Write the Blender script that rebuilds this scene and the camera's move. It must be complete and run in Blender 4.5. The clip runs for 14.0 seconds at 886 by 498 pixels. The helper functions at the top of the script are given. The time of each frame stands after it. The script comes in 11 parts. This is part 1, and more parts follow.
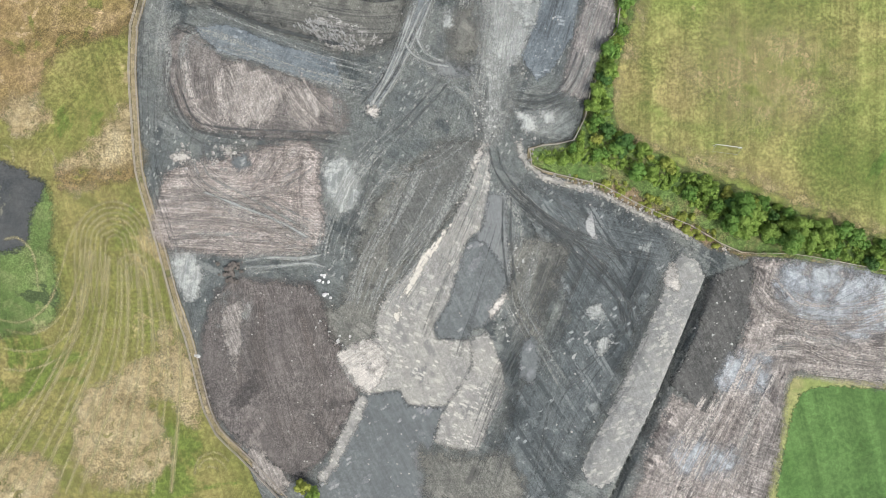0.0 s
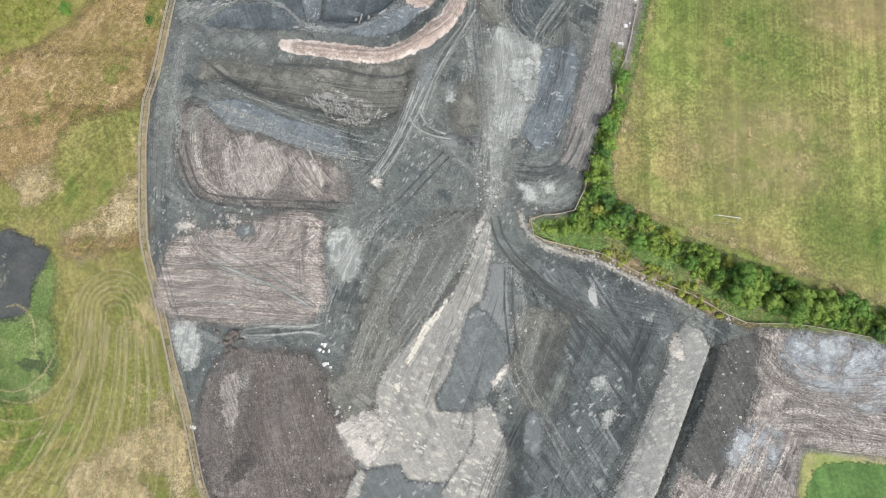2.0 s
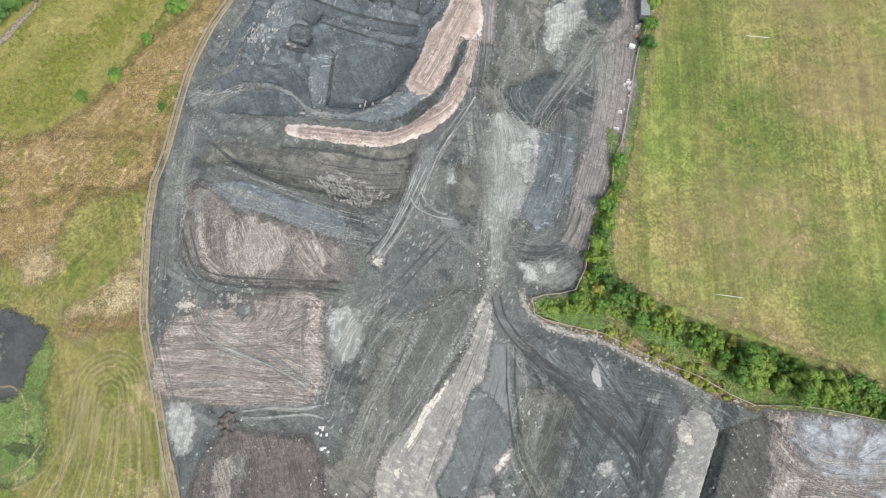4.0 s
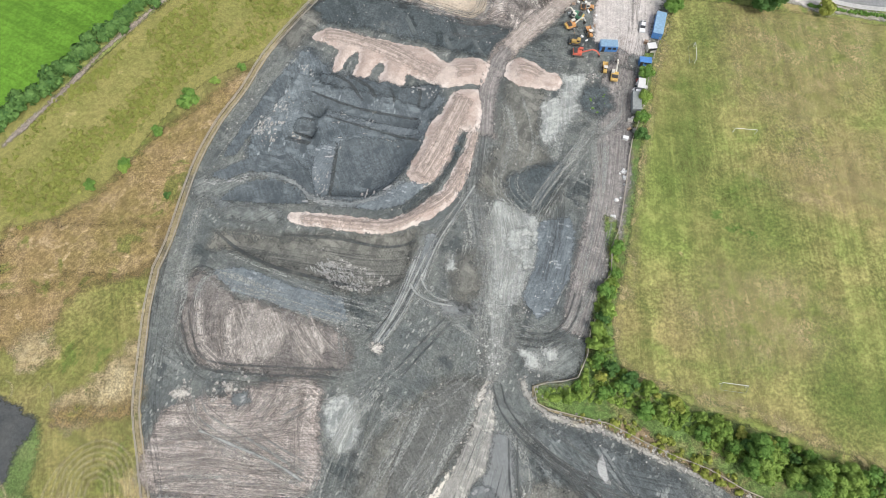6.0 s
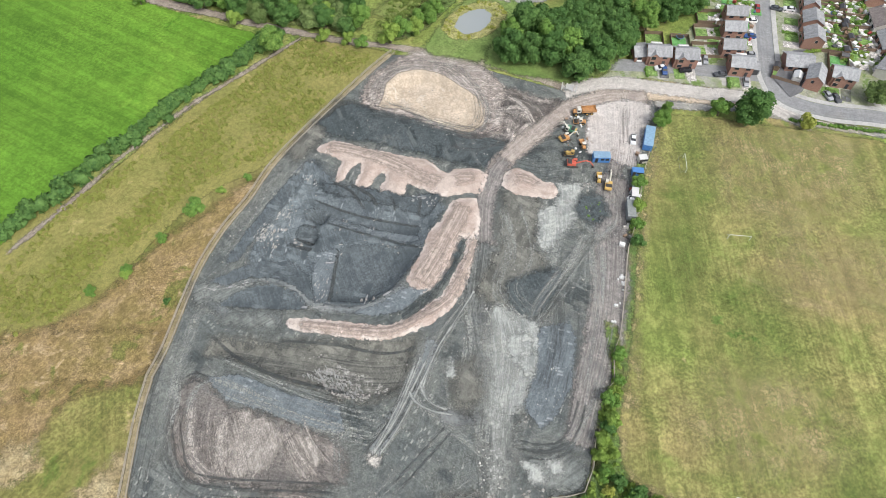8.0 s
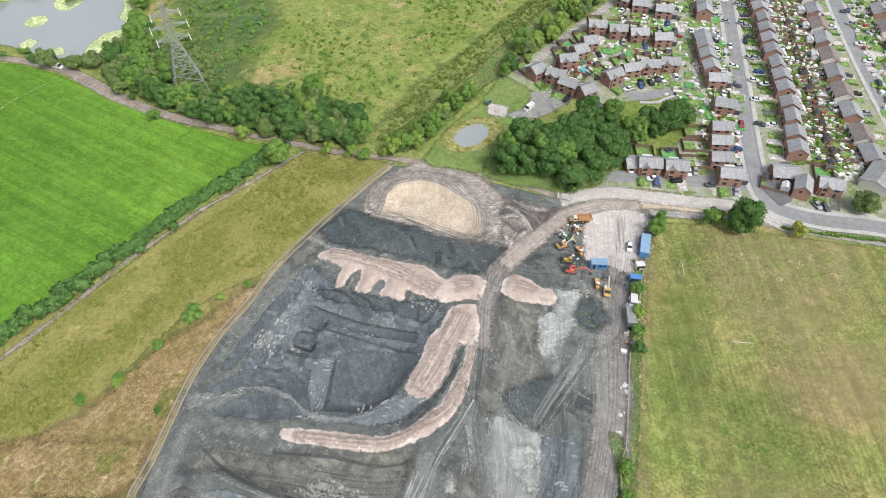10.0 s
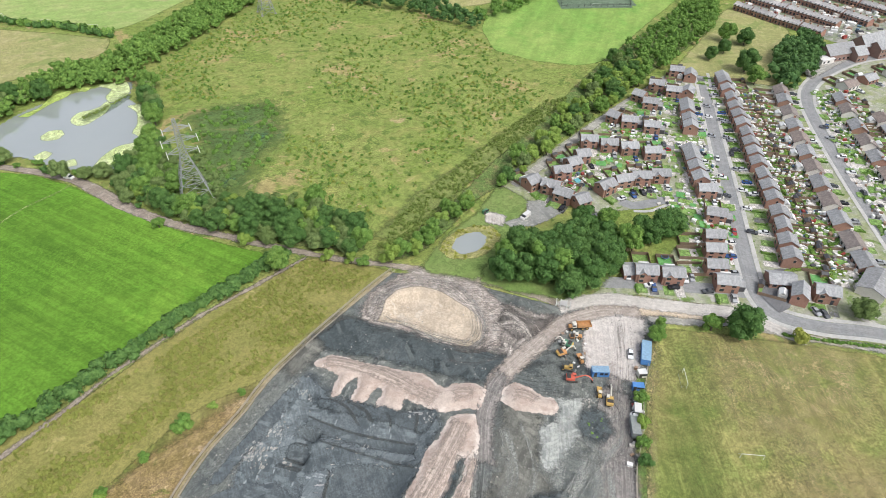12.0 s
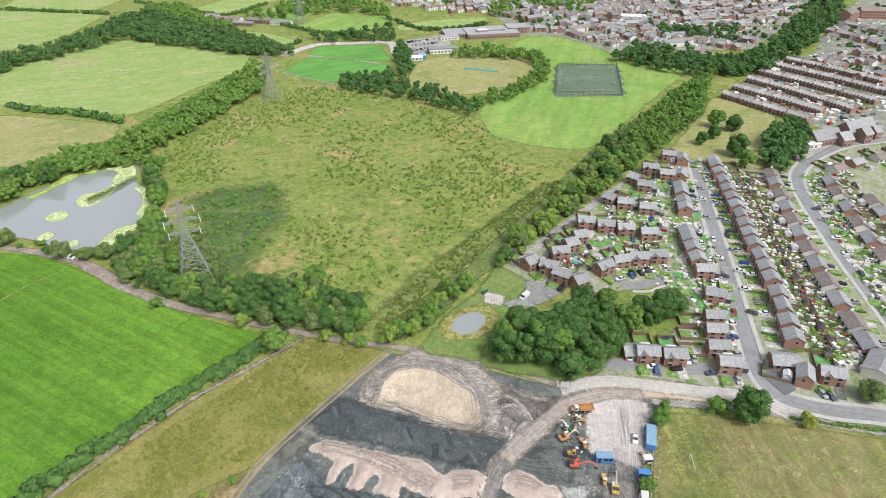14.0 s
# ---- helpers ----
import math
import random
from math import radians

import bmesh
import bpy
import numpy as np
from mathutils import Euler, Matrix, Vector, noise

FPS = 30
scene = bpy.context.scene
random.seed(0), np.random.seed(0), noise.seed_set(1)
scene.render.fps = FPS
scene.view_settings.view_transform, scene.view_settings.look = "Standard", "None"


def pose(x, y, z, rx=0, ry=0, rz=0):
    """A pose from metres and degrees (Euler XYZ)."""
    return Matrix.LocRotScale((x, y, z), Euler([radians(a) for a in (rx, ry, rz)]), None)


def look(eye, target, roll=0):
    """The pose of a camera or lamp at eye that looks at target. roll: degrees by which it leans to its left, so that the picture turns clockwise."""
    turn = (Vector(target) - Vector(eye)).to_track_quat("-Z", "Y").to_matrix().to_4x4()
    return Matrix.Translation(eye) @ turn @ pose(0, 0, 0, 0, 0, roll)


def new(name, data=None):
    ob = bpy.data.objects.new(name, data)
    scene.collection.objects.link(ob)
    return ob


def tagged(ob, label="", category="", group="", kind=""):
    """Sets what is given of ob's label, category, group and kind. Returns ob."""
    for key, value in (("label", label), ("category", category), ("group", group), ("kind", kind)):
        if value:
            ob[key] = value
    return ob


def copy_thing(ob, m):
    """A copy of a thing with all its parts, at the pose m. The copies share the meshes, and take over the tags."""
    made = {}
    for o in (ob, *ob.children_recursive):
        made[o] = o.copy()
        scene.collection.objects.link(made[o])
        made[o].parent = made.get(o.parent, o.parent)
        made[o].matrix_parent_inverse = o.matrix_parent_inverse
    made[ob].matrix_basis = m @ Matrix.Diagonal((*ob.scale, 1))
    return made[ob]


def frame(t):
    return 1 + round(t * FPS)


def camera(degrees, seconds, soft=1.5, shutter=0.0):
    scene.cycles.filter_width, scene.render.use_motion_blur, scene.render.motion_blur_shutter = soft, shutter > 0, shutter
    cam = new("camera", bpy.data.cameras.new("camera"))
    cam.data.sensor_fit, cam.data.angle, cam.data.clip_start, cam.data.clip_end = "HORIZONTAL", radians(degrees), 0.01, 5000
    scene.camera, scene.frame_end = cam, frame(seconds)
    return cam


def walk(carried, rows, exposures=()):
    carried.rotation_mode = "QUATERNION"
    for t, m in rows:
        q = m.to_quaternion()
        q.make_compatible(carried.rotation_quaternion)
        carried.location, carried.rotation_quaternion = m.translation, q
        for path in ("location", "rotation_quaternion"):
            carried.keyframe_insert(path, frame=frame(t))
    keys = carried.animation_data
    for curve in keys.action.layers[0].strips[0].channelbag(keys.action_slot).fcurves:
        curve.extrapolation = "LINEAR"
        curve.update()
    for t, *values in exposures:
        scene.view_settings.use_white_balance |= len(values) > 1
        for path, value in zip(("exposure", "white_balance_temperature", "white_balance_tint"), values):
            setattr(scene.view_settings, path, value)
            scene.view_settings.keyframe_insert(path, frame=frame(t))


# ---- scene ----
# ---- camera ----
cam = camera(70.46, 14.0, soft=0.55)
walk(cam, [
    (0.0, pose(0, 0, 155, 0.000, 0.000, -2.439)),
    (0.5, pose(0, 0, 155, 0.314, 0.014, -2.340)),
    (1.0, pose(0, 0, 155, 2.171, 0.089, -2.251)),
    (1.5, pose(0, 0, 155, 4.283, 0.134, -2.249)),
    (2.0, pose(0, 0, 155, 6.281, 0.168, -2.232)),
    (2.5, pose(0, 0, 155, 8.071, 0.202, -2.182)),
    (3.0, pose(0, 0, 155, 9.816, 0.228, -2.184)),
    (5.5, pose(0, 0, 155, 19.390, 0.268, -2.215)),
    (6.0, pose(0, 0, 155, 21.400, 0.256, -2.186)),
    (6.5, pose(0, 0, 155, 23.730, 0.270, -2.225)),
    (7.0, pose(0, 0, 155, 26.160, 0.271, -2.216)),
    (7.5, pose(0, 0, 155, 28.590, 0.244, -2.215)),
    (8.0, pose(0, 0, 155, 31.031, 0.248, -2.268)),
    (10.5, pose(0, 0, 155, 43.128, 0.136, -2.293)),
    (11.0, pose(0, 0, 155, 45.555, 0.119, -2.330)),
    (11.5, pose(0, 0, 155, 47.979, 0.086, -2.358)),
    (12.0, pose(0, 0, 155, 50.411, 0.060, -2.363)),
    (12.5, pose(0, 0, 155, 52.776, 0.039, -2.384)),
    (13.0, pose(0, 0, 155, 55.062, 0.004, -2.392)),
    (13.5, pose(0, 0, 155, 57.223, -0.001, -2.422)),
    (14.0, pose(0, 0, 155, 57.725, -0.014, -2.428)),
])

# ---- light: bright overcast sky ----
world = bpy.data.worlds.new("sky")
scene.world = world
world.use_nodes = True
wn = world.node_tree.nodes
sky = wn.new("ShaderNodeTexSky")
sky.sky_type = "NISHITA"
sky.sun_disc = False
sky.sun_elevation, sky.sun_rotation = radians(52), radians(140)
sky.air_density, sky.dust_density, sky.ozone_density = 1.0, 4.0, 1.0
wash = wn.new("ShaderNodeHueSaturation")
wash.inputs["Saturation"].default_value = 0.45
world.node_tree.links.new(sky.outputs[0], wash.inputs["Color"])
world.node_tree.links.new(wash.outputs[0], wn["Background"].inputs["Color"])
wn["Background"].inputs["Strength"].default_value = 0.15
sun = new("sun", bpy.data.lights.new("sun", "SUN"))
sun.data.energy, sun.data.angle, sun.data.color = 1.3, radians(14), (1.0, 0.985, 0.95)
sun.matrix_world = look((0, 0, 0), (-math.sin(radians(140)) * 0.7, -math.cos(radians(140)) * 0.7, -0.9))
scene.cycles.transparent_max_bounces = 24
scene.view_settings.exposure = 0.42


# ---- materials ----
def rgb(r, g, b, k=0.85):
    lin = [(v / 255 / 12.92) if v < 11 else ((v / 255 + 0.055) / 1.055) ** 2.4 for v in (r, g, b)]
    grey = (0.3 * lin[0] + 0.6 * lin[1] + 0.1 * lin[2]) * 0.17
    return tuple((v * 0.83 + grey) * k for v in lin) + (1,)


def leaf_tone(r, g, b):
    lin = [((v / 255 + 0.055) / 1.055) ** 2.4 for v in (r, g, b)]
    grey = (0.3 * lin[0] + 0.6 * lin[1] + 0.1 * lin[2]) * 0.08
    return tuple(v * 0.86 + grey for v in lin) + (1,)


class Nodes:
    """A small wrapper that adds shader nodes and links."""

    def __init__(self, name):
        self.mat = bpy.data.materials.new(name)
        self.mat.use_nodes = True
        self.tree = self.mat.node_tree
        self.bsdf = self.tree.nodes["Principled BSDF"]
        self.out = self.tree.nodes["Material Output"]

    def put(self, socket, value):
        if isinstance(value, bpy.types.NodeSocket):
            self.tree.links.new(value, socket)
        else:
            socket.default_value = value

    def node(self, kind, **inputs):
        n = self.tree.nodes.new(kind)
        for key, value in inputs.items():
            self.put(n.inputs[int(key[1:]) if key[0] == "_" else key], value)
        return n

    def coords(self, uv=False):
        n = self.node("ShaderNodeTexCoord")
        return n.outputs["UV" if uv else "Object"]

    def mapped(self, vector, scale=(1, 1, 1), turn=0):
        n = self.node("ShaderNodeMapping", Vector=vector)
        n.inputs["Rotation"].default_value = (0, 0, radians(turn))
        first = n
        n = self.node("ShaderNodeMapping", Vector=first.outputs[0])
        n.inputs["Scale"].default_value = scale
        return n.outputs[0]

    def noise(self, vector, scale, detail=4.0, rough=0.55, warp=0.0):
        n = self.node("ShaderNodeTexNoise", Vector=vector, Scale=scale, Detail=detail, Roughness=rough, Distortion=warp)
        return n.outputs["Fac"]

    def ramp(self, fac, low, high):
        n = self.node("ShaderNodeMapRange", Value=fac)
        n.inputs["From Min"].default_value, n.inputs["From Max"].default_value = low, high
        return n.outputs["Result"]

    def math(self, op, a, b=0.0):
        n = self.tree.nodes.new("ShaderNodeMath")
        n.operation = op
        self.put(n.inputs[0], a)
        self.put(n.inputs[1], b)
        return n.outputs[0]

    def mix(self, fac, a, b, blend="MIX"):
        n = self.tree.nodes.new("ShaderNodeMix")
        n.data_type, n.blend_type = "RGBA", blend
        for sock, value in ((n.inputs[0], fac), (n.inputs[6], a), (n.inputs[7], b)):
            self.put(sock, value)
        return n.outputs[2]

    def bump(self, height, strength, distance):
        n = self.node("ShaderNodeBump", Height=height, Strength=strength, Distance=distance)
        self.put(self.bsdf.inputs["Normal"], n.outputs[0])

    def finish(self, colour, rough=0.9, spec=0.2):
        self.put(self.bsdf.inputs["Base Color"], colour)
        self.put(self.bsdf.inputs["Roughness"], rough)
        self.bsdf.inputs["Specular IOR Level"].default_value = spec
        return self.mat

    def worn_edge(self, vector, rag, soft, cover=1.0, veil=1.0):
        """Fades the sheet out over its ragged rim, by the attribute that holds the distance to it."""
        a = self.tree.nodes.new("ShaderNodeAttribute")
        a.attribute_name = "rim"
        n = self.math("MULTIPLY", self.math("SUBTRACT", self.noise(vector, 0.35, 6, 0.65), 0.5), 2.2 * rag)
        wide = self.math("MULTIPLY", self.math("SUBTRACT", self.noise(vector, 0.07, 3, 0.6), 0.5), 2.4 * rag)
        d = self.math("ADD", self.math("ADD", a.outputs["Fac"], n), wide)
        if rag > 0.3:
            fray = self.math("MULTIPLY", self.math("SUBTRACT", self.noise(vector, 1.3, 5, 0.75), 0.5), 3.4)
            d = self.math("ADD", d, fray)
        alpha = self.ramp(d, -soft / 2, soft / 2)
        if cover < 1:
            patchy = self.ramp(self.noise(vector, 0.16, 8, 0.68), 0.62 - cover * 0.5, 0.82 - cover * 0.5)
            alpha = self.math("MULTIPLY", alpha, patchy)
        if veil < 1:
            alpha = self.math("MULTIPLY", alpha, veil)
        self.put(self.bsdf.inputs["Alpha"], alpha)


def soil(name, tones, large=0.03, fine=0.6, streak=None, speck=None, bump=0.5, rim=None, cover=1.0, uv=False, rough=0.95, contrast=1.0, grit=0.32, masked=False, patches=(), veil=1.0, scrapes=()):
    """Earth, grass or stone seen from above: three tones mixed at two sizes, with optional streaks (angle, stretch, strength) and specks."""
    grit *= 1.25
    n = Nodes(name)
    v = n.coords(uv)
    warp = n.noise(v, large, 5, 0.6)
    col = n.mix(n.ramp(warp, 0.5 - 0.15 / contrast, 0.5 + 0.15 / contrast), tones[0], tones[1])
    mid = n.noise(v, fine * 0.22, 6, 0.65, 0.4)
    col = n.mix(n.ramp(mid, 0.47, 0.72), col, tones[2])
    for k, (tone, share, size) in enumerate(patches):
        spot = n.node("ShaderNodeMapping", Vector=v)
        spot.inputs["Location"].default_value = (71.0 * k + 5, 29.0 * k + 3, 0)
        p = n.noise(spot.outputs[0], size, 9, 0.66, 0.5)
        col = n.mix(n.ramp(p, 0.69 - share * 0.4, 0.725 - share * 0.4), col, tone)
    grain = n.noise(v, fine * 3, 5, 0.7)
    rough_part = n.ramp(n.noise(v, fine * 0.09, 4, 0.6), 0.40, 0.60)
    grained = n.mix(1.0, col, n.mix(n.ramp(grain, 0.44, 0.57), (1 - grit, 1 - grit, 1 - grit, 1), (1 + grit, 1 + grit, 1 + grit, 1)), "MULTIPLY")
    col = n.mix(n.math("ADD", n.math("MULTIPLY", rough_part, 0.65), 0.35), col, grained)
    clods = n.noise(v, fine * 0.8, 6, 0.75, 0.6)
    col = n.mix(1.0, col, n.mix(n.ramp(clods, 0.43, 0.59), (1 - grit * 0.7, 1 - grit * 0.7, 1 - grit * 0.7, 1), (1 + grit * 0.7, 1 + grit * 0.7, 1 + grit * 0.7, 1)), "MULTIPLY")
    height = n.math("ADD", grain, clods)
    for k, (angle, wide, length, strength) in enumerate(streak or ()):
        s = n.noise(n.mapped(v, (wide, length, 1), angle), 1.0, 6, 0.7, 0.12)
        tone = n.mix(n.ramp(s, 0.42, 0.59), (1 - strength, 1 - strength, 1 - strength, 1), (1 + strength, 1 + strength, 1 + strength, 1))
        where = 1.0
        if k or masked:
            spot = n.node("ShaderNodeMapping", Vector=v)
            spot.inputs["Location"].default_value = (37.0 * k + 11, 53.0 * k, 0)
            where = n.ramp(n.noise(spot.outputs[0], 0.03, 3, 0.6), 0.46, 0.54)
        col = n.mix(where, col, n.mix(1.0, col, tone, "MULTIPLY"))
        height = n.math("ADD", height, s)
    for k, (tint, share, angle, across, length) in enumerate(scrapes):
        bent = n.node("ShaderNodeVectorMath", _0=v)
        bent.operation = "ADD"
        wobble = n.node("ShaderNodeTexNoise", Vector=v, Scale=0.8, Detail=4.0, Roughness=0.7)
        n.put(bent.inputs[1], wobble.outputs["Color"])
        cell = n.node("ShaderNodeTexVoronoi", Vector=n.mapped(bent.outputs[0], (across, length, 1), angle), Scale=1.0)
        cell.distance = "CHEBYCHEV"
        pick = n.node("ShaderNodeSeparateColor", Color=cell.outputs["Color"])
        spot = n.node("ShaderNodeMapping", Vector=v)
        spot.inputs["Location"].default_value = (19.0 * k + 7, 83.0 * k + 31, 0)
        zone = n.math("MULTIPLY", n.math("SUBTRACT", n.noise(spot.outputs[0], 0.06, 4, 0.6), 0.5), 1.6)
        on = n.ramp(n.math("ADD", pick.outputs[0], zone), 1.0 - share, 1.04 - share)
        on = n.math("MULTIPLY", on, n.ramp(n.math("ADD", cell.outputs["Distance"], n.math("MULTIPLY", clods, 0.3)), 0.58, 0.40))
        col = n.mix(n.math("MULTIPLY", on, n.ramp(grain, 0.25, 0.55)), col, tint)
    if speck:
        tint, scale, amount = speck
        p = n.noise(v, scale, 3, 0.8)
        col = n.mix(n.ramp(p, 0.80 - amount, 0.86 - amount), col, tint)
    n.bump(height, bump, 0.25)
    if rim:
        n.worn_edge(v, rim[0], rim[1], cover, veil)
    return n.finish(col, rough)


def streaks(name, low, high, share=0.5, most=0.8, wide=1.5, length=0.045, soft=2.5):
    """Thin layer of dust or mud, left in fine broken lines along the way of the wheels."""
    n = Nodes(name)
    v = n.coords(True)
    line = n.noise(n.mapped(v, (wide, length, 1)), 1.0, 5, 0.62, 0.25)
    band = n.noise(n.mapped(v, (wide * 0.28, length * 0.5, 1)), 1.0, 3, 0.6, 0.3)
    tone = n.noise(n.coords(), 0.5, 5, 0.65)
    col = n.mix(n.ramp(tone, 0.35, 0.65), low, high)
    grain = n.noise(n.coords(), 2.0, 5, 0.75)
    col = n.mix(1.0, col, n.mix(n.ramp(grain, 0.42, 0.6), (0.82, 0.82, 0.82, 1), (1.18, 1.18, 1.18, 1)), "MULTIPLY")
    a = n.tree.nodes.new("ShaderNodeAttribute")
    a.attribute_name = "rim"
    edge = n.ramp(n.math("ADD", a.outputs["Fac"], n.math("MULTIPLY", n.math("SUBTRACT", n.noise(v, 0.3, 4), 0.5), 3.0)), -soft / 2, soft / 2)
    both = n.math("ADD", n.math("MULTIPLY", line, 0.6), n.math("MULTIPLY", band, 0.4))
    alpha = n.math("MULTIPLY", n.math("MULTIPLY", n.math("MULTIPLY", n.ramp(both, 0.60 - share * 0.2, 0.66 - share * 0.2), n.ramp(grain, 0.3, 0.55)), edge), most)
    n.put(n.bsdf.inputs["Alpha"], alpha)
    n.bump(line, 0.4, 0.15)
    return n.finish(col, 0.95)


def plain(name, colour, rough=0.6, metal=0.0, vary=0.15, scale=1.5, bump=0.0):
    """Paint, metal, plastic or concrete with light soiling."""
    n = Nodes(name)
    v = n.coords()
    info = n.tree.nodes.new("ShaderNodeObjectInfo")
    f = n.noise(v, scale, 6, 0.65)
    col = n.mix(n.ramp(f, 0.3, 0.75), tuple(c * (1 - vary) for c in colour[:3]) + (1,), tuple(min(1, c * (1 + vary)) for c in colour[:3]) + (1,))
    shade = n.ramp(info.outputs["Random"], -0.8, 1.0)
    col = n.mix(n.math("MULTIPLY", shade, vary), col, (0.12, 0.11, 0.1, 1))
    n.bsdf.inputs["Metallic"].default_value = metal
    if bump:
        n.bump(f, bump, 0.03)
    return n.finish(col, rough, 0.4)


# ---- plan helpers ----
def inside(outline, x, y):
    """Signed distance to the outline in metres, positive inside."""
    p = np.array(outline, float)
    q = np.roll(p, -1, 0)
    best = np.full(x.shape, 1e9)
    odd = np.zeros(x.shape, bool)
    for (ax, ay), (bx, by) in zip(p, q):
        dx, dy = bx - ax, by - ay
        k = np.clip(((x - ax) * dx + (y - ay) * dy) / (dx * dx + dy * dy + 1e-9), 0, 1)
        best = np.minimum(best, np.hypot(x - ax - k * dx, y - ay - k * dy))
        if ay != by:
            odd ^= ((ay > y) != (by > y)) & (x < (bx - ax) * (y - ay) / (by - ay) + ax)
    return np.where(odd, best, -best)


def smooth(points, step=2.0, closed=False):
    """A flowing line through the points, at even steps (Catmull-Rom)."""
    p = [Vector(a) for a in points]
    n = len(p)
    res = []
    for i in range(n if closed else n - 1):
        get = (lambda k: p[k % n]) if closed else (lambda k: p[min(max(k, 0), n - 1)])
        a, b, c, d = get(i - 1), get(i), get(i + 1), get(i + 2)
        m = max(1, int((c - b).length / step))
        for j in range(m):
            t = j / m
            res.append(0.5 * (2 * b + (c - a) * t + (2 * a - 5 * b + 4 * c - d) * t * t + (3 * b - a - 3 * c + d) * t ** 3))
    if not closed:
        res.append(p[-1])
    return [(v.x, v.y) for v in res]


def mesh_object(name, verts, faces, material, parent=None, flat=True):
    me = bpy.data.meshes.new(name)
    me.from_pydata(verts, [], faces)
    if material:
        me.materials.append(material)
    if not flat:
        me.shade_smooth()
    ob = new(name, me)
    ob.parent = parent
    return ob


# ---- relief of the ground ----
BASIN = [(-16.4, 149.6), (-14.7, 153.3), (-13.5, 159.0), (-10.0, 163.2), (-1.1, 164.7), (6.4, 161.2), (11.5, 156.4), (17.5, 151.2), (19.0, 145.1), (17.8, 139.7), (13.8, 136.8), (6.5, 139.5), (0.5, 142.7), (-7.6, 147.5)]
BASIN_BANK = [(-20.1, 153.6), (-18.9, 160.3), (-12.3, 168.6), (-2.6, 170.8), (8.8, 167.7), (17.7, 156.2), (20.3, 145.0), (16.8, 137.6), (5.7, 139.0), (-10.5, 146.8)]
PIT = [(-37.8, 127.9), (-27.8, 118.8), (-12.4, 111.9), (2.8, 109.2), (0.8, 100.3), (-5.1, 91.0), (-8.9, 82.9), (-12.4, 77.8), (-20.1, 74.1), (-32.6, 76.0), (-39.2, 82.4), (-49.7, 85.5), (-52.8, 93.0), (-49.1, 106.3), (-43.3, 118.4)]
SLAB = [(58.6, -3.5), (62.7, -5.8), (64.4, -10.0), (59.2, -22.4), (53.1, -36.1), (44.7, -51.0), (39.5, -59.2), (36.2, -60.7), (32.0, -55.8), (39.6, -41.1), (50.2, -20.6), (55.6, -8.3)]
TRENCH = [(64.7, -8.9), (67.2, -9.9), (60.5, -24.5), (53.7, -38.2), (43.0, -58.6), (38.4, -68.2), (36.5, -67.1), (43.0, -53.8), (49.3, -42.2), (56.2, -27.1)]
DOME = [(-56.8, -7.9), (-31.7, -10.3), (-26.7, -24.4), (-21.5, -33.0), (-33.4, -52.0), (-44.5, -51.6), (-55.2, -38.6), (-58.8, -24.5)]
BENCH = [(-58.7, 68.6), (-41.1, 65.9), (-4.8, 66.4), (-8.8, 51.1), (-19.7, 49.4), (-40.4, 56.4), (-60.4, 63.8)]
BUND_TOP = [(-36.0, 132.5), (-34.4, 133.4), (-30.6, 135.4), (-25.9, 134.1), (-20.3, 131.5), (-14.2, 130.0), (-8.1, 127.8), (-1.1, 126.3), (1.8, 124.0), (3.6, 121.4), (5.9, 120.3), (7.8, 122.0), (13.8, 122.1), (16.2, 121.1), (18.0, 119.2), (16.8, 115.0), (15.1, 112.1), (11.2, 112.6), (6.3, 111.9), (3.0, 111.8), (-0.9, 113.6), (-4.8, 115.9), (-6.8, 117.2), (-7.5, 114.8), (-9.5, 111.0), (-11.2, 111.9), (-15.6, 113.0), (-15.3, 115.8), (-13.9, 118.7), (-13.7, 121.4), (-15.6, 121.5), (-17.1, 118.9), (-18.8, 115.9), (-21.0, 116.0), (-23.3, 117.3), (-21.6, 122.1), (-21.4, 125.2), (-22.7, 125.8), (-24.6, 123.5), (-26.5, 119.3), (-29.1, 118.8), (-28.5, 123.7), (-27.4, 127.0), (-29.8, 128.4), (-35.2, 130.9)]
BUND_LIMB = [(6.2, 110.1), (9.7, 111.0), (13.8, 110.6), (14.4, 105.7), (13.8, 98.9), (11.2, 95.7), (8.9, 97.1), (7.6, 93.6), (6.2, 89.4), (4.0, 85.5), (1.2, 82.1), (-1.4, 79.5), (-4.2, 78.9), (-6.4, 80.4), (-7.5, 83.2), (-7.2, 85.2), (-3.9, 90.9), (-2.4, 94.6), (-0.7, 99.5), (3.1, 103.3)]
BUND_CURVE = [(14.0, 100.0), (13.0, 94.0), (11.6, 89.2), (9.1, 81.1), (4.6, 74.1), (-1.7, 69.5), (-10.5, 65.9), (-17.4, 65.9), (-26.1, 67.2), (-36.7, 69.2), (-39.6, 70.5), (-40.3, 71.6), (-39.5, 72.9), (-35.1, 72.7), (-28.1, 72.0), (-22.8, 71.1), (-17.5, 70.1), (-12.2, 70.1), (-7.4, 71.7), (-2.5, 75.2), (2.1, 78.2), (5.2, 83.7), (7.3, 87.8), (9.3, 91.4), (9.9, 95.2), (11.4, 99.0)]
BUND_END = [(23.2, 119.2), (25.8, 121.6), (28.4, 121.2), (31.6, 119.4), (34.1, 116.5), (36.2, 115.6), (38.2, 115.2), (38.9, 112.7), (37.9, 110.0), (36.4, 109.2), (32.8, 110.2), (29.4, 110.6), (26.0, 111.3), (23.8, 113.2), (21.8, 115.2)]
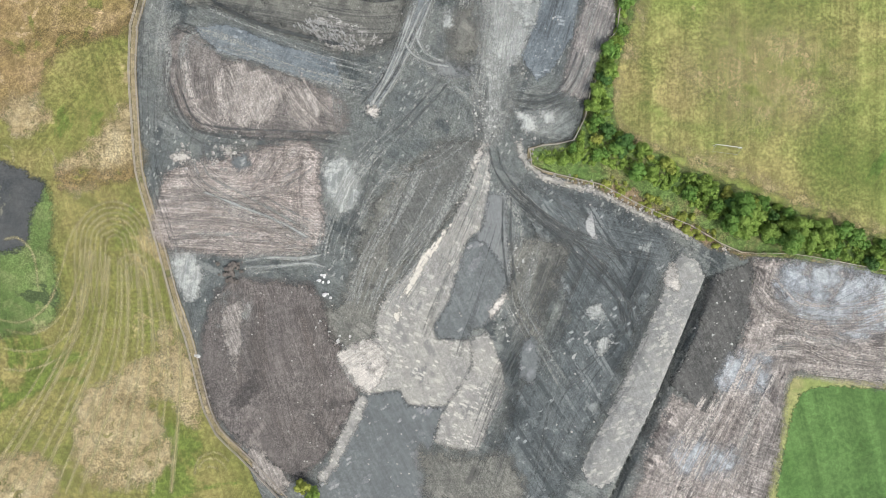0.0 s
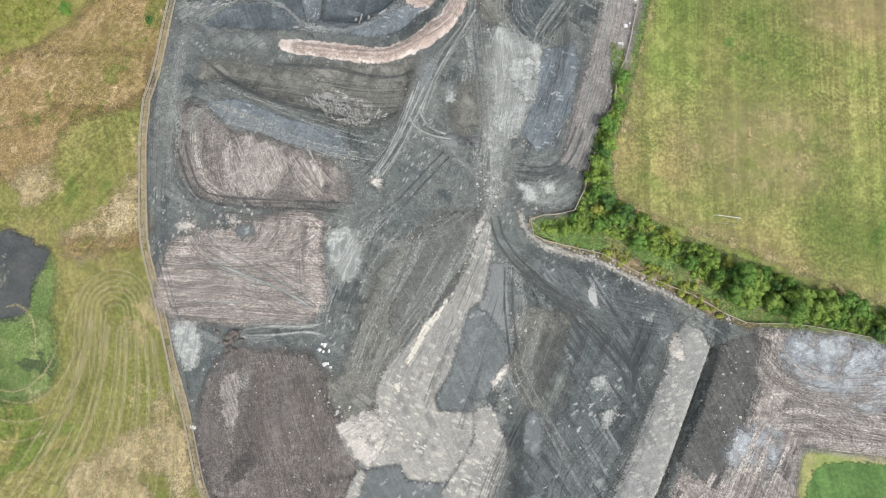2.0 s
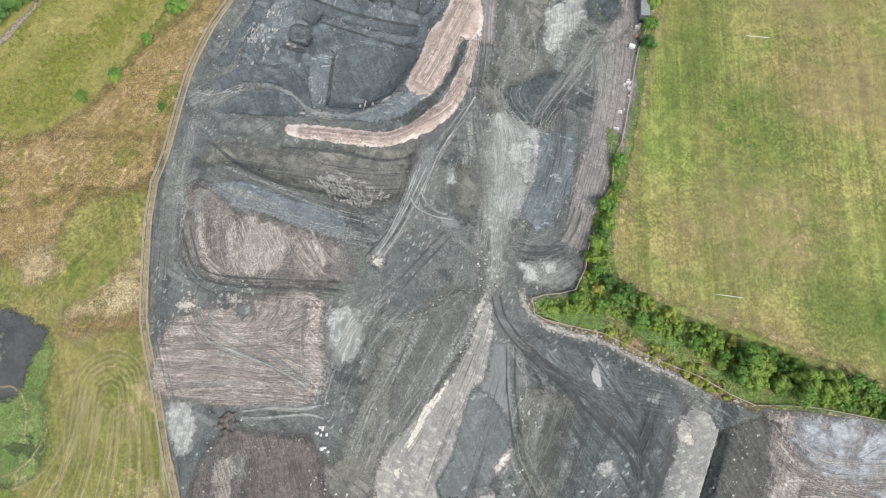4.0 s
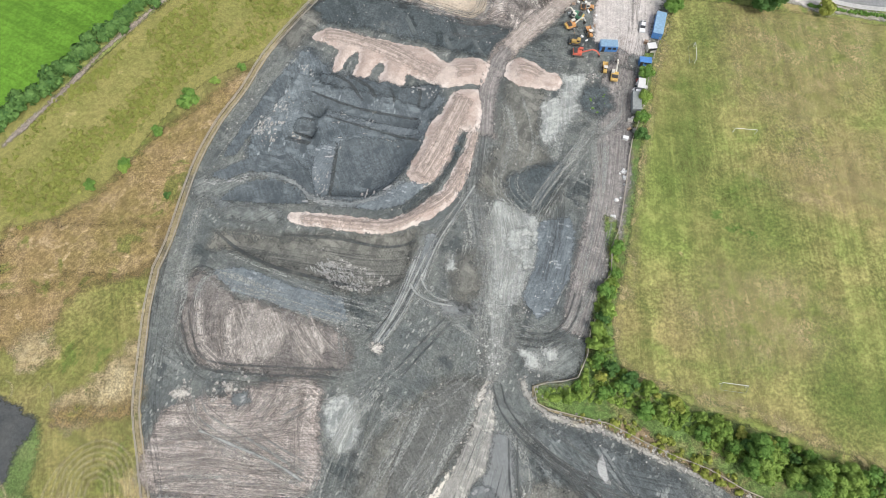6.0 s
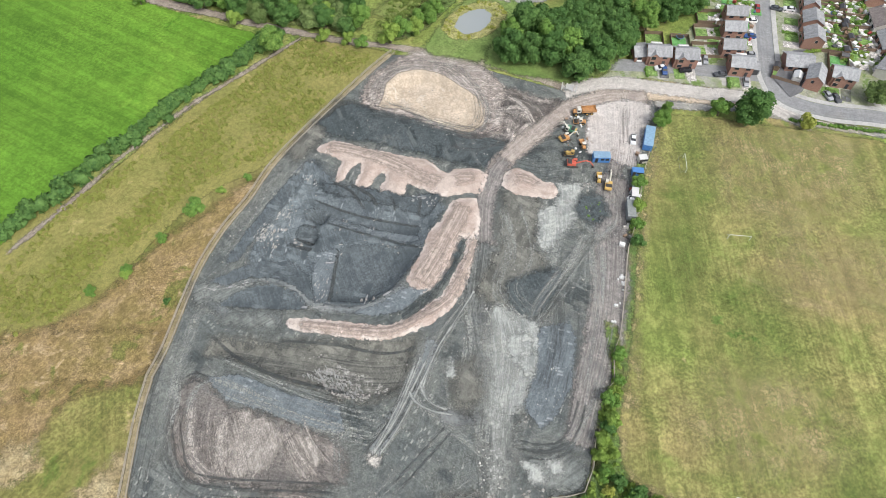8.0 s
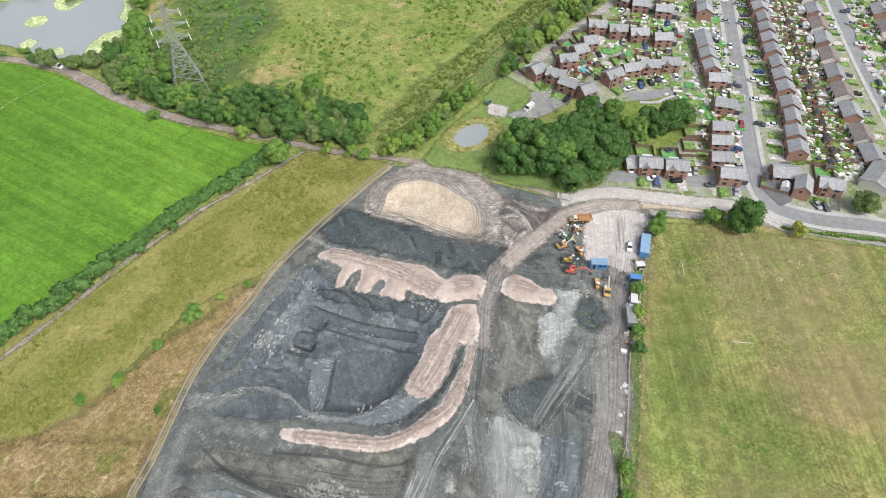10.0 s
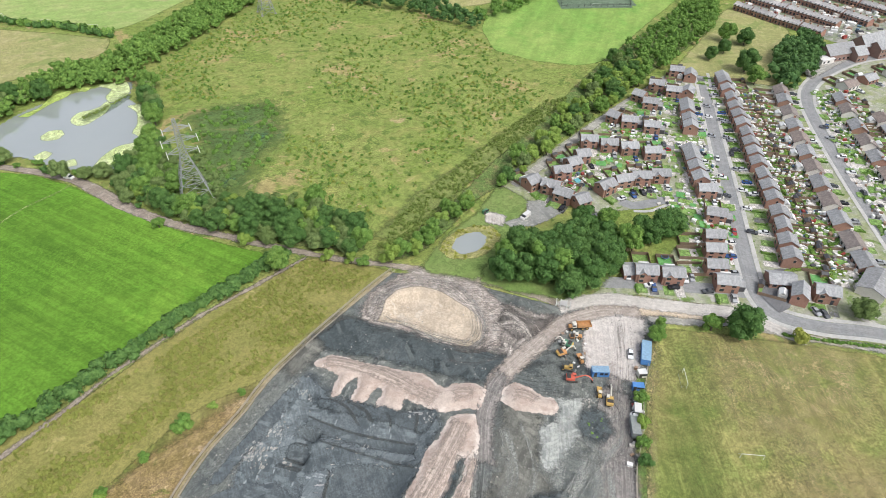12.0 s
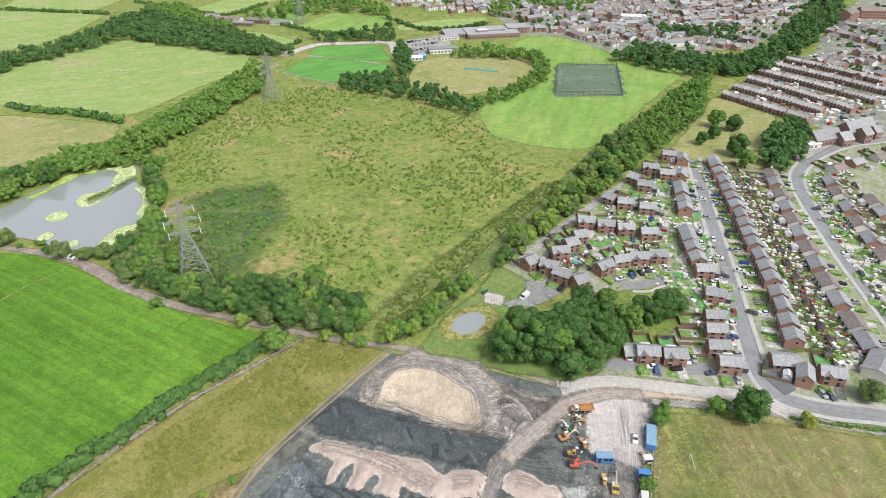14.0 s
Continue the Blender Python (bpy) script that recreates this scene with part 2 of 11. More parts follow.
PIT_A = [(-37.6, 110.0), (-35.6, 110.8), (-30.4, 107.9), (-32.6, 103.9), (-37.6, 106.7)]
PIT_B = [(-41.2, 99.4), (-39.9, 103.4), (-33.3, 101.3), (-34.2, 97.4), (-38.8, 97.2)]
PIT_C = [(-58.2, 79.2), (-54.4, 81.6), (-50.0, 83.5), (-44.5, 83.5), (-38.4, 81.2), (-35.0, 77.0), (-34.5, 75.4), (-43.9, 75.7), (-58.9, 77.4)]
HEAP = [(27.9, 154.5), (37.5, 147.9), (45.0, 149.3), (35.8, 140.7), (30.2, 139.8), (23.5, 146.1)]
CUT_A = [(-35.6, 113.7), (-24.1, 108.1), (-16.3, 105.5), (-3.7, 102.2), (-4.3, 99.1), (-16.2, 101.8), (-24.0, 104.4), (-30.3, 106.8), (-35.9, 110.5)]
CUT_B = [(-26.6, 96.1), (-20.0, 97.3), (-3.4, 94.4), (-4.8, 90.3), (-7.6, 86.1), (-11.5, 80.9), (-18.8, 77.3), (-28.7, 77.9), (-27.9, 91.2)]
CUT_C = [(-33.1, 104.5), (-19.1, 99.9), (-3.9, 93.7), (-10.5, 96.0), (-20.0, 98.0), (-26.6, 97.2), (-32.5, 100.0)]
RELIEF = [
    (CUT_A, -0.45, 1.0), (CUT_B, -1.2, 1.4), (CUT_C, -0.4, 1.0),
    (BASIN_BANK, 1.6, 7.0), (BASIN, -2.6, 5.0), (PIT, -2.2, 7.0), (SLAB, 0.7, 1.4), (TRENCH, -3.0, 1.1),
    (DOME, 1.8, 14.0), (BENCH, -1.3, 2.5), (BUND_TOP, 0.9, 2.2), (BUND_LIMB, 1.0, 3.0), (BUND_CURVE, 0.9, 2.2),
    (BUND_END, 1.2, 3.0), (PIT_A, -2.4, 1.0), (PIT_B, -2.2, 1.0), (PIT_C, -0.6, 1.2), (HEAP, 1.2, 5.0),
]



def height(x, y):
    """The ground's height at arrays x, y."""
    x, y = np.asarray(x, float), np.asarray(y, float)
    z = np.zeros(x.shape)
    for outline, depth, slope in RELIEF:
        b = np.array(outline)
        (x0, y0), (x1, y1) = b.min(0) - 8, b.max(0) + 8
        near = (x > x0) & (x < x1) & (y > y0) & (y < y1)
        if near.any():
            k = np.clip(inside(outline, x[near], y[near]) / slope, 0, 1)
            z[near] += depth * k * k * (3 - 2 * k)
    return z


def ground_z(x, y):
    return float(height(np.array([x]), np.array([y]))[0])


layer = [0.0]


def sheet(name, outline, material, lift, cell=2.0, rim=1.0, label="", smooth_outline=False):
    """A piece of ground with the given outline, that follows the relief."""
    if smooth_outline:
        outline = smooth(outline, 3.0, True)
    b = np.array(outline)
    (x0, y0), (x1, y1) = np.floor(b.min(0) - rim - cell), b.max(0) + rim + cell
    nx, ny = int((x1 - x0) / cell) + 2, int((y1 - y0) / cell) + 2
    gx, gy = np.meshgrid(x0 + np.arange(nx) * cell, y0 + np.arange(ny) * cell)
    d = inside(outline, gx, gy)
    layer[0] += 0.0015
    z = height(gx, gy) + lift + layer[0]
    keep = d > -rim
    cells = keep[:-1, :-1] | keep[1:, :-1] | keep[:-1, 1:] | keep[1:, 1:]
    idx = np.arange(nx * ny).reshape(ny, nx)
    quads = np.stack([idx[:-1, :-1][cells], idx[:-1, 1:][cells], idx[1:, 1:][cells], idx[1:, :-1][cells]], 1)
    used, inv = np.unique(quads, return_inverse=True)
    co = np.stack([gx.ravel(), gy.ravel(), z.ravel()], 1)[used]
    me = bpy.data.meshes.new(name)
    me.from_pydata(co.tolist(), [], inv.reshape(-1, 4).tolist())
    me.attributes.new("rim", "FLOAT", "POINT").data.foreach_set("value", d.ravel()[used].astype(np.float32))
    me.materials.append(material)
    me.shade_smooth()
    ob = new(name, me)
    return tagged(ob, label, kind="structure")


def ribbon(name, line, width, material, lift, label="", rim=0.0, step=2.0, across=4, widths=None):
    """A road, path or wheel track along a flowing line."""
    pts = np.array(smooth(line, step))
    t = np.gradient(pts, axis=0)
    t /= np.linalg.norm(t, axis=1)[:, None] + 1e-9
    nrm = np.stack([-t[:, 1], t[:, 0]], 1)
    along = np.concatenate([[0], np.cumsum(np.linalg.norm(np.diff(pts, axis=0), axis=1))])
    w = np.interp(along / along[-1], np.linspace(0, 1, len(widths)), widths) if widths else np.full(len(pts), width)
    half = w / 2 + rim
    s = np.linspace(-1, 1, across + 1)
    xy = pts[:, None] + nrm[:, None] * (half[:, None] * s[None])[..., None]
    z = height(xy[..., 0], xy[..., 1]) + lift
    co = np.concatenate([xy, z[..., None]], 2).reshape(-1, 3)
    n, m = len(pts), across + 1
    i = (np.arange(n - 1)[:, None] * m + np.arange(across)[None]).ravel()
    quads = np.stack([i, i + m, i + m + 1, i + 1], 1)
    me = bpy.data.meshes.new(name)
    me.from_pydata(co.tolist(), [], quads.tolist())
    rimv = np.minimum((1 - np.abs(s))[None] * half[:, None] - rim, np.minimum(along, along[-1] - along)[:, None] - rim)
    me.attributes.new("rim", "FLOAT", "POINT").data.foreach_set("value", rimv.ravel().astype(np.float32))
    uv = me.uv_layers.new(name="UVMap")
    u = np.stack([(half[:, None] * s[None]), np.repeat(along[:, None], m, 1)], 2).reshape(-1, 2)
    uv.data.foreach_set("uv", u[quads.ravel()].astype(np.float32).ravel())
    me.materials.append(material)
    me.shade_smooth()
    return tagged(new(name, me), label, kind="structure")


# ---- ground materials ----
M_ground = soil("rough_grass", (rgb(142, 156, 66), rgb(124, 148, 50), rgb(158, 156, 76)), 0.012, 0.4, bump=0.6, patches=[(rgb(126, 148, 50), 0.36, 0.03), (rgb(170, 156, 92), 0.28, 0.03), (rgb(108, 132, 44), 0.32, 0.12), (rgb(180, 162, 108), 0.16, 0.05)], grit=0.2)
M_dry = soil("dry_meadow", (rgb(128, 132, 54), rgb(152, 142, 76), rgb(108, 120, 42)), 0.022, 0.35, streak=[(-14, 0.9, 0.02, 0.12), (40, 1.0, 0.02, 0.08)], masked=True, rim=(0.6, 0.6), contrast=1.6, grit=0.2, patches=[(rgb(182, 164, 108), 0.22, 0.035), (rgb(108, 126, 42), 0.32, 0.03), (rgb(140, 112, 60), 0.12, 0.05)])
M_tussock = soil("tussock_meadow", (rgb(158, 150, 74), rgb(144, 144, 62), rgb(130, 132, 54)), 0.04, 1.1, rim=(0.8, 0.8), grit=0.2, contrast=1.2, patches=[(rgb(124, 128, 50), 0.18, 0.3), (rgb(174, 162, 90), 0.2, 0.06)])
M_reddish = soil("reddish_dry_grass", (rgb(158, 132, 82), rgb(142, 126, 66), rgb(176, 150, 104)), 0.05, 0.8, streak=[(40, 1.2, 0.3, 0.12)], rim=(2.5, 3.5), grit=0.26, patches=[(rgb(190, 164, 118), 0.28, 0.12), (rgb(126, 126, 54), 0.3, 0.07)])
M_lush = soil("lush_grass", (leaf_tone(84, 130, 26), leaf_tone(104, 146, 36), leaf_tone(90, 136, 28)), 0.012, 0.3, streak=[(-58, 0.30, 0.010, 0.14), (-58, 0.08, 0.006, 0.12)], rim=(0.5, 0.5), bump=0.2, grit=0.14, patches=[(leaf_tone(106, 148, 37), 0.26, 0.02), (leaf_tone(82, 128, 25), 0.18, 0.03)])
M_pitch = soil("worn_pitch_grass", (rgb(131, 144, 60), rgb(161, 150, 84), rgb(117, 136, 50)), 0.02, 0.4, streak=[(4, 0.22, 0.005, 0.14), (94, 0.20, 0.02, 0.04), (4, 0.9, 0.012, 0.12)], rim=(0.8, 1.5), bump=0.2, contrast=1.3, grit=0.22, patches=[(rgb(176, 160, 104), 0.2, 0.03), (rgb(102, 131, 46), 0.16, 0.03)])
M_bleach = soil("bleached_pitch_grass", (rgb(186, 168, 112), rgb(170, 158, 98), rgb(196, 178, 126)), 0.05, 0.5, streak=[(4, 0.4, 0.008, 0.14)], rim=(5.0, 12.0), cover=0.6, veil=0.5, grit=0.2)
M_greenband = soil("lush_pitch_grass", (rgb(104, 136, 48), rgb(118, 146, 56), rgb(96, 130, 42)), 0.05, 0.5, streak=[(4, 0.4, 0.008, 0.12)], rim=(4.0, 9.0), cover=0.6, veil=0.4, grit=0.18)
M_mown = soil("mown_green_grass", (rgb(128, 172, 58), rgb(150, 178, 74), rgb(112, 164, 50)), 0.014, 0.3, streak=[(20, 0.12, 0.008, 0.08)], rim=(0.8, 1.0), bump=0.2, grit=0.1)
M_mown_dark = soil("striped_green_grass", (rgb(84, 124, 54), rgb(98, 136, 64), rgb(78, 118, 48)), 0.02, 0.3, streak=[(-10, 0.3, 0.01, 0.12)], rim=(0.5, 0.6), bump=0.2, grit=0.12)
M_vivid = soil("striped_vivid_grass", (rgb(92, 162, 54), rgb(108, 172, 62), rgb(84, 154, 48)), 0.014, 0.3, streak=[(62, 0.14, 0.006, 0.1)], rim=(0.8, 1.0), bump=0.2, grit=0.08)
M_pasture = soil("pale_pasture", (rgb(156, 180, 92), rgb(140, 174, 78), rgb(176, 184, 108)), 0.012, 0.25, streak=[(70, 0.15, 0.008, 0.05)], rim=(1.0, 1.5), bump=0.2, grit=0.1, patches=[(rgb(170, 174, 110), 0.3, 0.015)])
M_straw = soil("straw_coloured_grass", (rgb(168, 164, 98), rgb(150, 158, 84), rgb(182, 172, 116)), 0.02, 0.4, rim=(1.0, 1.5), bump=0.2, grit=0.16, patches=[(rgb(140, 154, 76), 0.32, 0.03)])
M_site = soil("dark_shale", (rgb(105, 112, 110), rgb(125, 129, 123), rgb(94, 101, 101)), 0.03, 0.7, streak=[(20, 2.2, 0.05, 0.10), (-48, 2.2, 0.05, 0.12), (75, 2.2, 0.05, 0.10)], contrast=1.6, masked=True, speck=(rgb(157, 160, 152), 0.9, 0.10), rim=(0.3, 0.4), patches=[(rgb(141, 146, 141), 0.16, 0.08), (rgb(81, 88, 88), 0.28, 0.06)], grit=0.2, scrapes=[(rgb(83, 90, 90), 0.26, 20, 0.40, 0.07), (rgb(135, 140, 136), 0.18, -60, 0.50, 0.08), (rgb(167, 170, 163), 0.04, 30, 1.40, 0.60)])
M_pink = soil("pink_till", (rgb(184, 172, 163), rgb(166, 155, 146), rgb(200, 190, 181)), 0.08, 0.9, streak=[(97, 2.2, 0.08, 0.24), (60, 2.0, 0.08, 0.2), (130, 2.2, 0.1, 0.2)], rim=(2.0, 2.2), bump=0.9, contrast=1.5, patches=[(rgb(150, 138, 129), 0.22, 0.1)], grit=0.28)
M_tillbrown = soil("brown_grey_clay", (rgb(136, 130, 124), rgb(122, 117, 112), rgb(148, 141, 134)), 0.06, 0.8, streak=[(15, 2.2, 0.05, 0.16), (105, 2.0, 0.05, 0.14)], rim=(2.5, 3.0), bump=0.8, contrast=1.4, masked=True, patches=[(rgb(158, 149, 141), 0.2, 0.08), (rgb(106, 102, 99), 0.22, 0.07)], grit=0.22)
M_combed = soil("combed_pale_clay", (rgb(172, 164, 155), rgb(154, 147, 139), rgb(186, 178, 168)), 0.08, 0.9, streak=[(-22, 1.6, 0.12, 0.26), (25, 1.6, 0.12, 0.16)], rim=(2.0, 1.5), bump=0.9, contrast=1.3, grit=0.22, patches=[(rgb(130, 124, 118), 0.26, 0.12)])
M_pink_b = soil("rutted_till", (rgb(162, 153, 145), rgb(138, 132, 126), rgb(180, 171, 162)), 0.07, 0.9, streak=[(20, 1.9, 0.07, 0.24), (112, 1.7, 0.08, 0.22), (-35, 1.8, 0.08, 0.2)], rim=(2.5, 3.0), bump=0.9, contrast=1.6, masked=True, patches=[(rgb(112, 106, 102), 0.32, 0.1), (rgb(192, 182, 173), 0.3, 0.15)], grit=0.28)
M_brown = soil("brown_subsoil", (rgb(115, 109, 104), rgb(128, 121, 116), rgb(104, 99, 95)), 0.05, 0.8, streak=[(8, 2.4, 0.045, 0.22), (-18, 2.4, 0.05, 0.18)], rim=(2.0, 2.5), bump=0.8, contrast=1.5, masked=True, patches=[(rgb(142, 134, 128), 0.2, 0.06), (rgb(94, 90, 87), 0.2, 0.06)], grit=0.22)
M_black = soil("black_shale", (rgb(83, 93, 95), rgb(95, 104, 106), rgb(75, 85, 88)), 0.05, 0.8, streak=[(-18, 2.2, 0.05, 0.12), (40, 2.0, 0.06, 0.08)], speck=(rgb(127, 134, 134), 0.9, 0.06), rim=(2.0, 2.5), bump=0.8, contrast=1.3, masked=True, patches=[(rgb(113, 118, 116), 0.2, 0.05), (rgb(65, 74, 77), 0.26, 0.08)], grit=0.2, scrapes=[(rgb(109, 117, 117), 0.26, -20, 0.50, 0.10), (rgb(65, 74, 77), 0.30, -16, 0.40, 0.10)])
M_wet = soil("wet_shale", (rgb(108, 114, 114), rgb(117, 123, 122), rgb(101, 107, 107)), 0.05, 0.5, streak=[(-24, 0.9, 0.05, 0.08)], rim=(0.35, 1.2), rough=0.7, bump=0.2, patches=[(rgb(132, 135, 136), 0.2, 0.12)], grit=0.1, scrapes=[(rgb(136, 139, 141), 0.14, 40, 0.50, 0.30), (rgb(166, 167, 164), 0.08, 60, 1.00, 0.50)])
M_damp = soil("damp_shale", (rgb(135, 139, 138), rgb(127, 131, 131), rgb(143, 146, 143)), 0.05, 0.5, streak=[(-8, 1.2, 0.05, 0.07)], rim=(0.8, 1.5), grit=0.07, bump=0.2)
M_cream = soil("cream_limestone", (rgb(226, 220, 204), rgb(214, 208, 192), rgb(232, 228, 216)), 0.15, 0.8, rim=(0.5, 0.5), grit=0.06)
M_pale = soil("pale_stone", (rgb(168, 166, 157), rgb(152, 151, 146), rgb(178, 175, 165)), 0.06, 0.8, streak=[(-24, 1.6, 0.04, 0.06)], rim=(0.8, 1.0), contrast=1.2, patches=[(rgb(190, 186, 174), 0.14, 0.10), (rgb(140, 140, 137), 0.18, 0.08)], grit=0.13, scrapes=[(rgb(200, 196, 184), 0.30, -66, 0.90, 0.40), (rgb(216, 211, 198), 0.18, -62, 1.60, 0.60), (rgb(136, 136, 133), 0.30, -24, 0.40, 0.12)])
M_sand = soil("buff_sand", (rgb(206, 188, 164), rgb(194, 176, 152), rgb(214, 198, 176)), 0.06, 0.5, rim=(0.3, 0.8), grit=0.12, patches=[(rgb(214, 200, 180), 0.3, 0.1), (rgb(182, 166, 144), 0.2, 0.08)])
def crushed_stone(name, core, lip, dusty):
    """Tipped crushed stone: trodden on top, with paler stone rolled down to its ragged lip."""
    n = Nodes(name)
    v = n.coords()
    col = n.mix(n.ramp(n.noise(v, 0.12, 6, 0.65), 0.42, 0.58), core, dusty)
    lumps = n.noise(v, 0.7, 8, 0.72, 0.5)
    col = n.mix(1.0, col, n.mix(n.ramp(lumps, 0.40, 0.60), (0.88, 0.87, 0.86, 1), (1.10, 1.10, 1.10, 1)), "MULTIPLY")
    a = n.tree.nodes.new("ShaderNodeAttribute")
    a.attribute_name = "rim"
    rag = n.math("MULTIPLY", n.math("SUBTRACT", n.noise(v, 0.45, 8, 0.75), 0.5), 3.2)
    d = n.math("ADD", a.outputs["Fac"], rag)
    broken = n.ramp(n.noise(v, 0.2, 5, 0.7), 0.45, 0.58)
    col = n.mix(n.math("MULTIPLY", n.ramp(d, 1.3, 0.7), broken), col, lip)
    grain = n.noise(v, 3.0, 5, 0.75)
    col = n.mix(1.0, col, n.mix(n.ramp(grain, 0.40, 0.62), (0.9, 0.9, 0.9, 1), (1.08, 1.08, 1.08, 1)), "MULTIPLY")
    n.bump(n.math("ADD", lumps, grain), 0.6, 0.3)
    n.put(n.bsdf.inputs["Alpha"], n.ramp(d, -0.15, 0.1))
    return n.finish(col, 0.95)


M_pinkstone = crushed_stone("pink_stone_fill", rgb(192, 171, 158), rgb(226, 213, 202), rgb(206, 189, 177))
M_bundcore = soil("trodden_pink_stone", (rgb(196, 177, 164), rgb(182, 165, 153), rgb(208, 190, 177)), 0.1, 0.8, streak=[(0, 1.8, 0.03, 0.26), (0, 0.7, 0.02, 0.16)], rim=(1.6, 1.6), uv=True, grit=0.2, cover=0.72, veil=0.85)
M_scrape = soil("scraped_pale_stone", (rgb(173, 177, 171), rgb(157, 162, 158), rgb(189, 191, 184)), 0.1, 0.9, streak=[(8, 1.3, 0.07, 0.16)], rim=(2.2, 1.6), grit=0.16, cover=0.85, contrast=1.5, scrapes=[(rgb(197, 199, 192), 0.40, 70, 0.90, 0.40), (rgb(137, 143, 140), 0.34, 10, 0.60, 0.20)])
M_crisp = soil("pale_set_stone", (rgb(184, 186, 182), rgb(176, 178, 175), rgb(192, 193, 189)), 0.12, 0.8, rim=(0.28, 0.5), grit=0.08)
M_chalk2 = soil("whitish_stone", (rgb(204, 198, 187), rgb(186, 181, 171), rgb(216, 210, 199)), 0.12, 0.8, streak=[(60, 2.0, 0.12, 0.14)], rim=(1.6, 1.2), grit=0.16, cover=0.74)
M_spine = soil("trodden_grey_stone", (rgb(146, 149, 144), rgb(128, 132, 128), rgb(164, 166, 159)), 0.06, 0.8, streak=[(2, 2.0, 0.04, 0.16)], rim=(3.0, 4.0), patches=[(rgb(176, 178, 170), 0.18, 0.16), (rgb(104, 109, 106), 0.22, 0.1)], grit=0.22, scrapes=[(rgb(190, 192, 184), 0.2, 80, 1.0, 0.5), (rgb(106, 111, 108), 0.4, 2, 0.5, 0.08)])
M_chalk = soil("crushed_white_stone", (rgb(208, 200, 193), rgb(194, 186, 179), rgb(216, 210, 204)), 0.08, 0.8, streak=[(8, 1.2, 0.04, 0.08)], rim=(1.2, 1.5), grit=0.12, patches=[(rgb(182, 172, 164), 0.24, 0.1)])
M_slabpale = soil("pale_grey_stone", (rgb(153, 154, 149), rgb(145, 146, 143), rgb(163, 162, 155)), 0.08, 0.9, streak=[(-24, 1.2, 0.08, 0.07)], rim=(0.5, 0.5), contrast=1.2, grit=0.13, scrapes=[(rgb(183, 181, 171), 0.36, 66, 0.90, 0.40), (rgb(195, 192, 181), 0.20, 66, 1.40, 0.60), (rgb(131, 133, 130), 0.30, -24, 0.40, 0.12)])
M_earthroad = soil("earth_track", (rgb(166, 152, 138), rgb(146, 134, 122), rgb(180, 168, 154)), 0.08, 0.8, streak=[(0, 1.8, 0.03, 0.14)], rim=(1.0, 1.0), uv=True, grit=0.2)
M_haul = soil("haul_road", (rgb(184, 170, 158), rgb(164, 153, 144), rgb(200, 187, 175)), 0.06, 0.7, streak=[(0, 1.6, 0.03, 0.16)], rim=(1.5, 2.0), uv=True, grit=0.18)
M_haul_grey = soil("grey_haul_road", (rgb(123, 127, 124), rgb(105, 110, 109), rgb(141, 143, 137)), 0.06, 0.7, streak=[(0, 2.2, 0.02, 0.30)], rim=(2.4, 3.0), uv=True, grit=0.22)
M_fenceroad = soil("warm_grey_stone_road", (rgb(150, 144, 139), rgb(128, 124, 121), rgb(168, 160, 153)), 0.06, 0.7, streak=[(0, 2.0, 0.02, 0.24)], rim=(1.6, 2.0), uv=True, grit=0.2)
M_asphalt = soil("asphalt", (rgb(152, 154, 155), rgb(142, 144, 146), rgb(162, 162, 162)), 0.05, 0.6, streak=[(0, 0.8, 0.01, 0.06)], rim=(0.02, 0.05), uv=True, bump=0.1, grit=0.09)
M_drive = soil("dark_asphalt", (rgb(116, 117, 120), rgb(126, 127, 130), rgb(108, 109, 112)), 0.1, 0.8, rim=(0.05, 0.1), bump=0.1, grit=0.1)
M_garden = soil("garden_ground", (rgb(150, 160, 106), rgb(178, 175, 166), rgb(132, 152, 88)), 0.11, 0.5, rim=(0.5, 0.5), contrast=1.5, grit=0.12, patches=[(rgb(190, 187, 180), 0.28, 0.12), (rgb(116, 144, 66), 0.28, 0.12)])
M_town = soil("paved_yards", (rgb(168, 166, 158), rgb(146, 148, 138), rgb(118, 140, 84)), 0.06, 0.7, rim=(0.8, 0.8), contrast=1.8, grit=0.2, patches=[(rgb(104, 130, 70), 0.3, 0.05), (rgb(190, 186, 180), 0.16, 0.1)])
M_bog = soil("boggy_grass", (rgb(112, 138, 66), rgb(92, 118, 54), rgb(134, 146, 84)), 0.08, 0.8, rim=(2.0, 2.5), contrast=1.8, grit=0.2, patches=[(rgb(80, 98, 56), 0.3, 0.12), (rgb(150, 154, 96), 0.3, 0.1)])
M_mud = soil("dark_mud", (rgb(80, 84, 84), rgb(94, 96, 94), rgb(70, 74, 76)), 0.08, 0.7, rim=(1.6, 1.5), rough=0.35, grit=0.1, bump=0.2, patches=[(rgb(128, 128, 112), 0.22, 0.12), (rgb(108, 122, 80), 0.24, 0.1)])
M_under = soil("undergrowth", (rgb(92, 124, 52), rgb(112, 138, 62), rgb(140, 128, 80)), 0.08, 0.9, rim=(1.0, 1.0))
M_tanbank = soil("bare_tan_bank", (rgb(150, 128, 96), rgb(132, 120, 78), rgb(166, 146, 112)), 0.1, 0.9, rim=(1.2, 1.5), grit=0.24, patches=[(rgb(112, 124, 58), 0.26, 0.14)])
M_strawpatch = soil("bleached_grass", (rgb(190, 170, 122), rgb(172, 152, 104), rgb(202, 186, 142)), 0.1, 0.7, rim=(3.2, 3.0), cover=0.66, veil=0.9, grit=0.28, patches=[(rgb(140, 132, 76), 0.24, 0.25)])
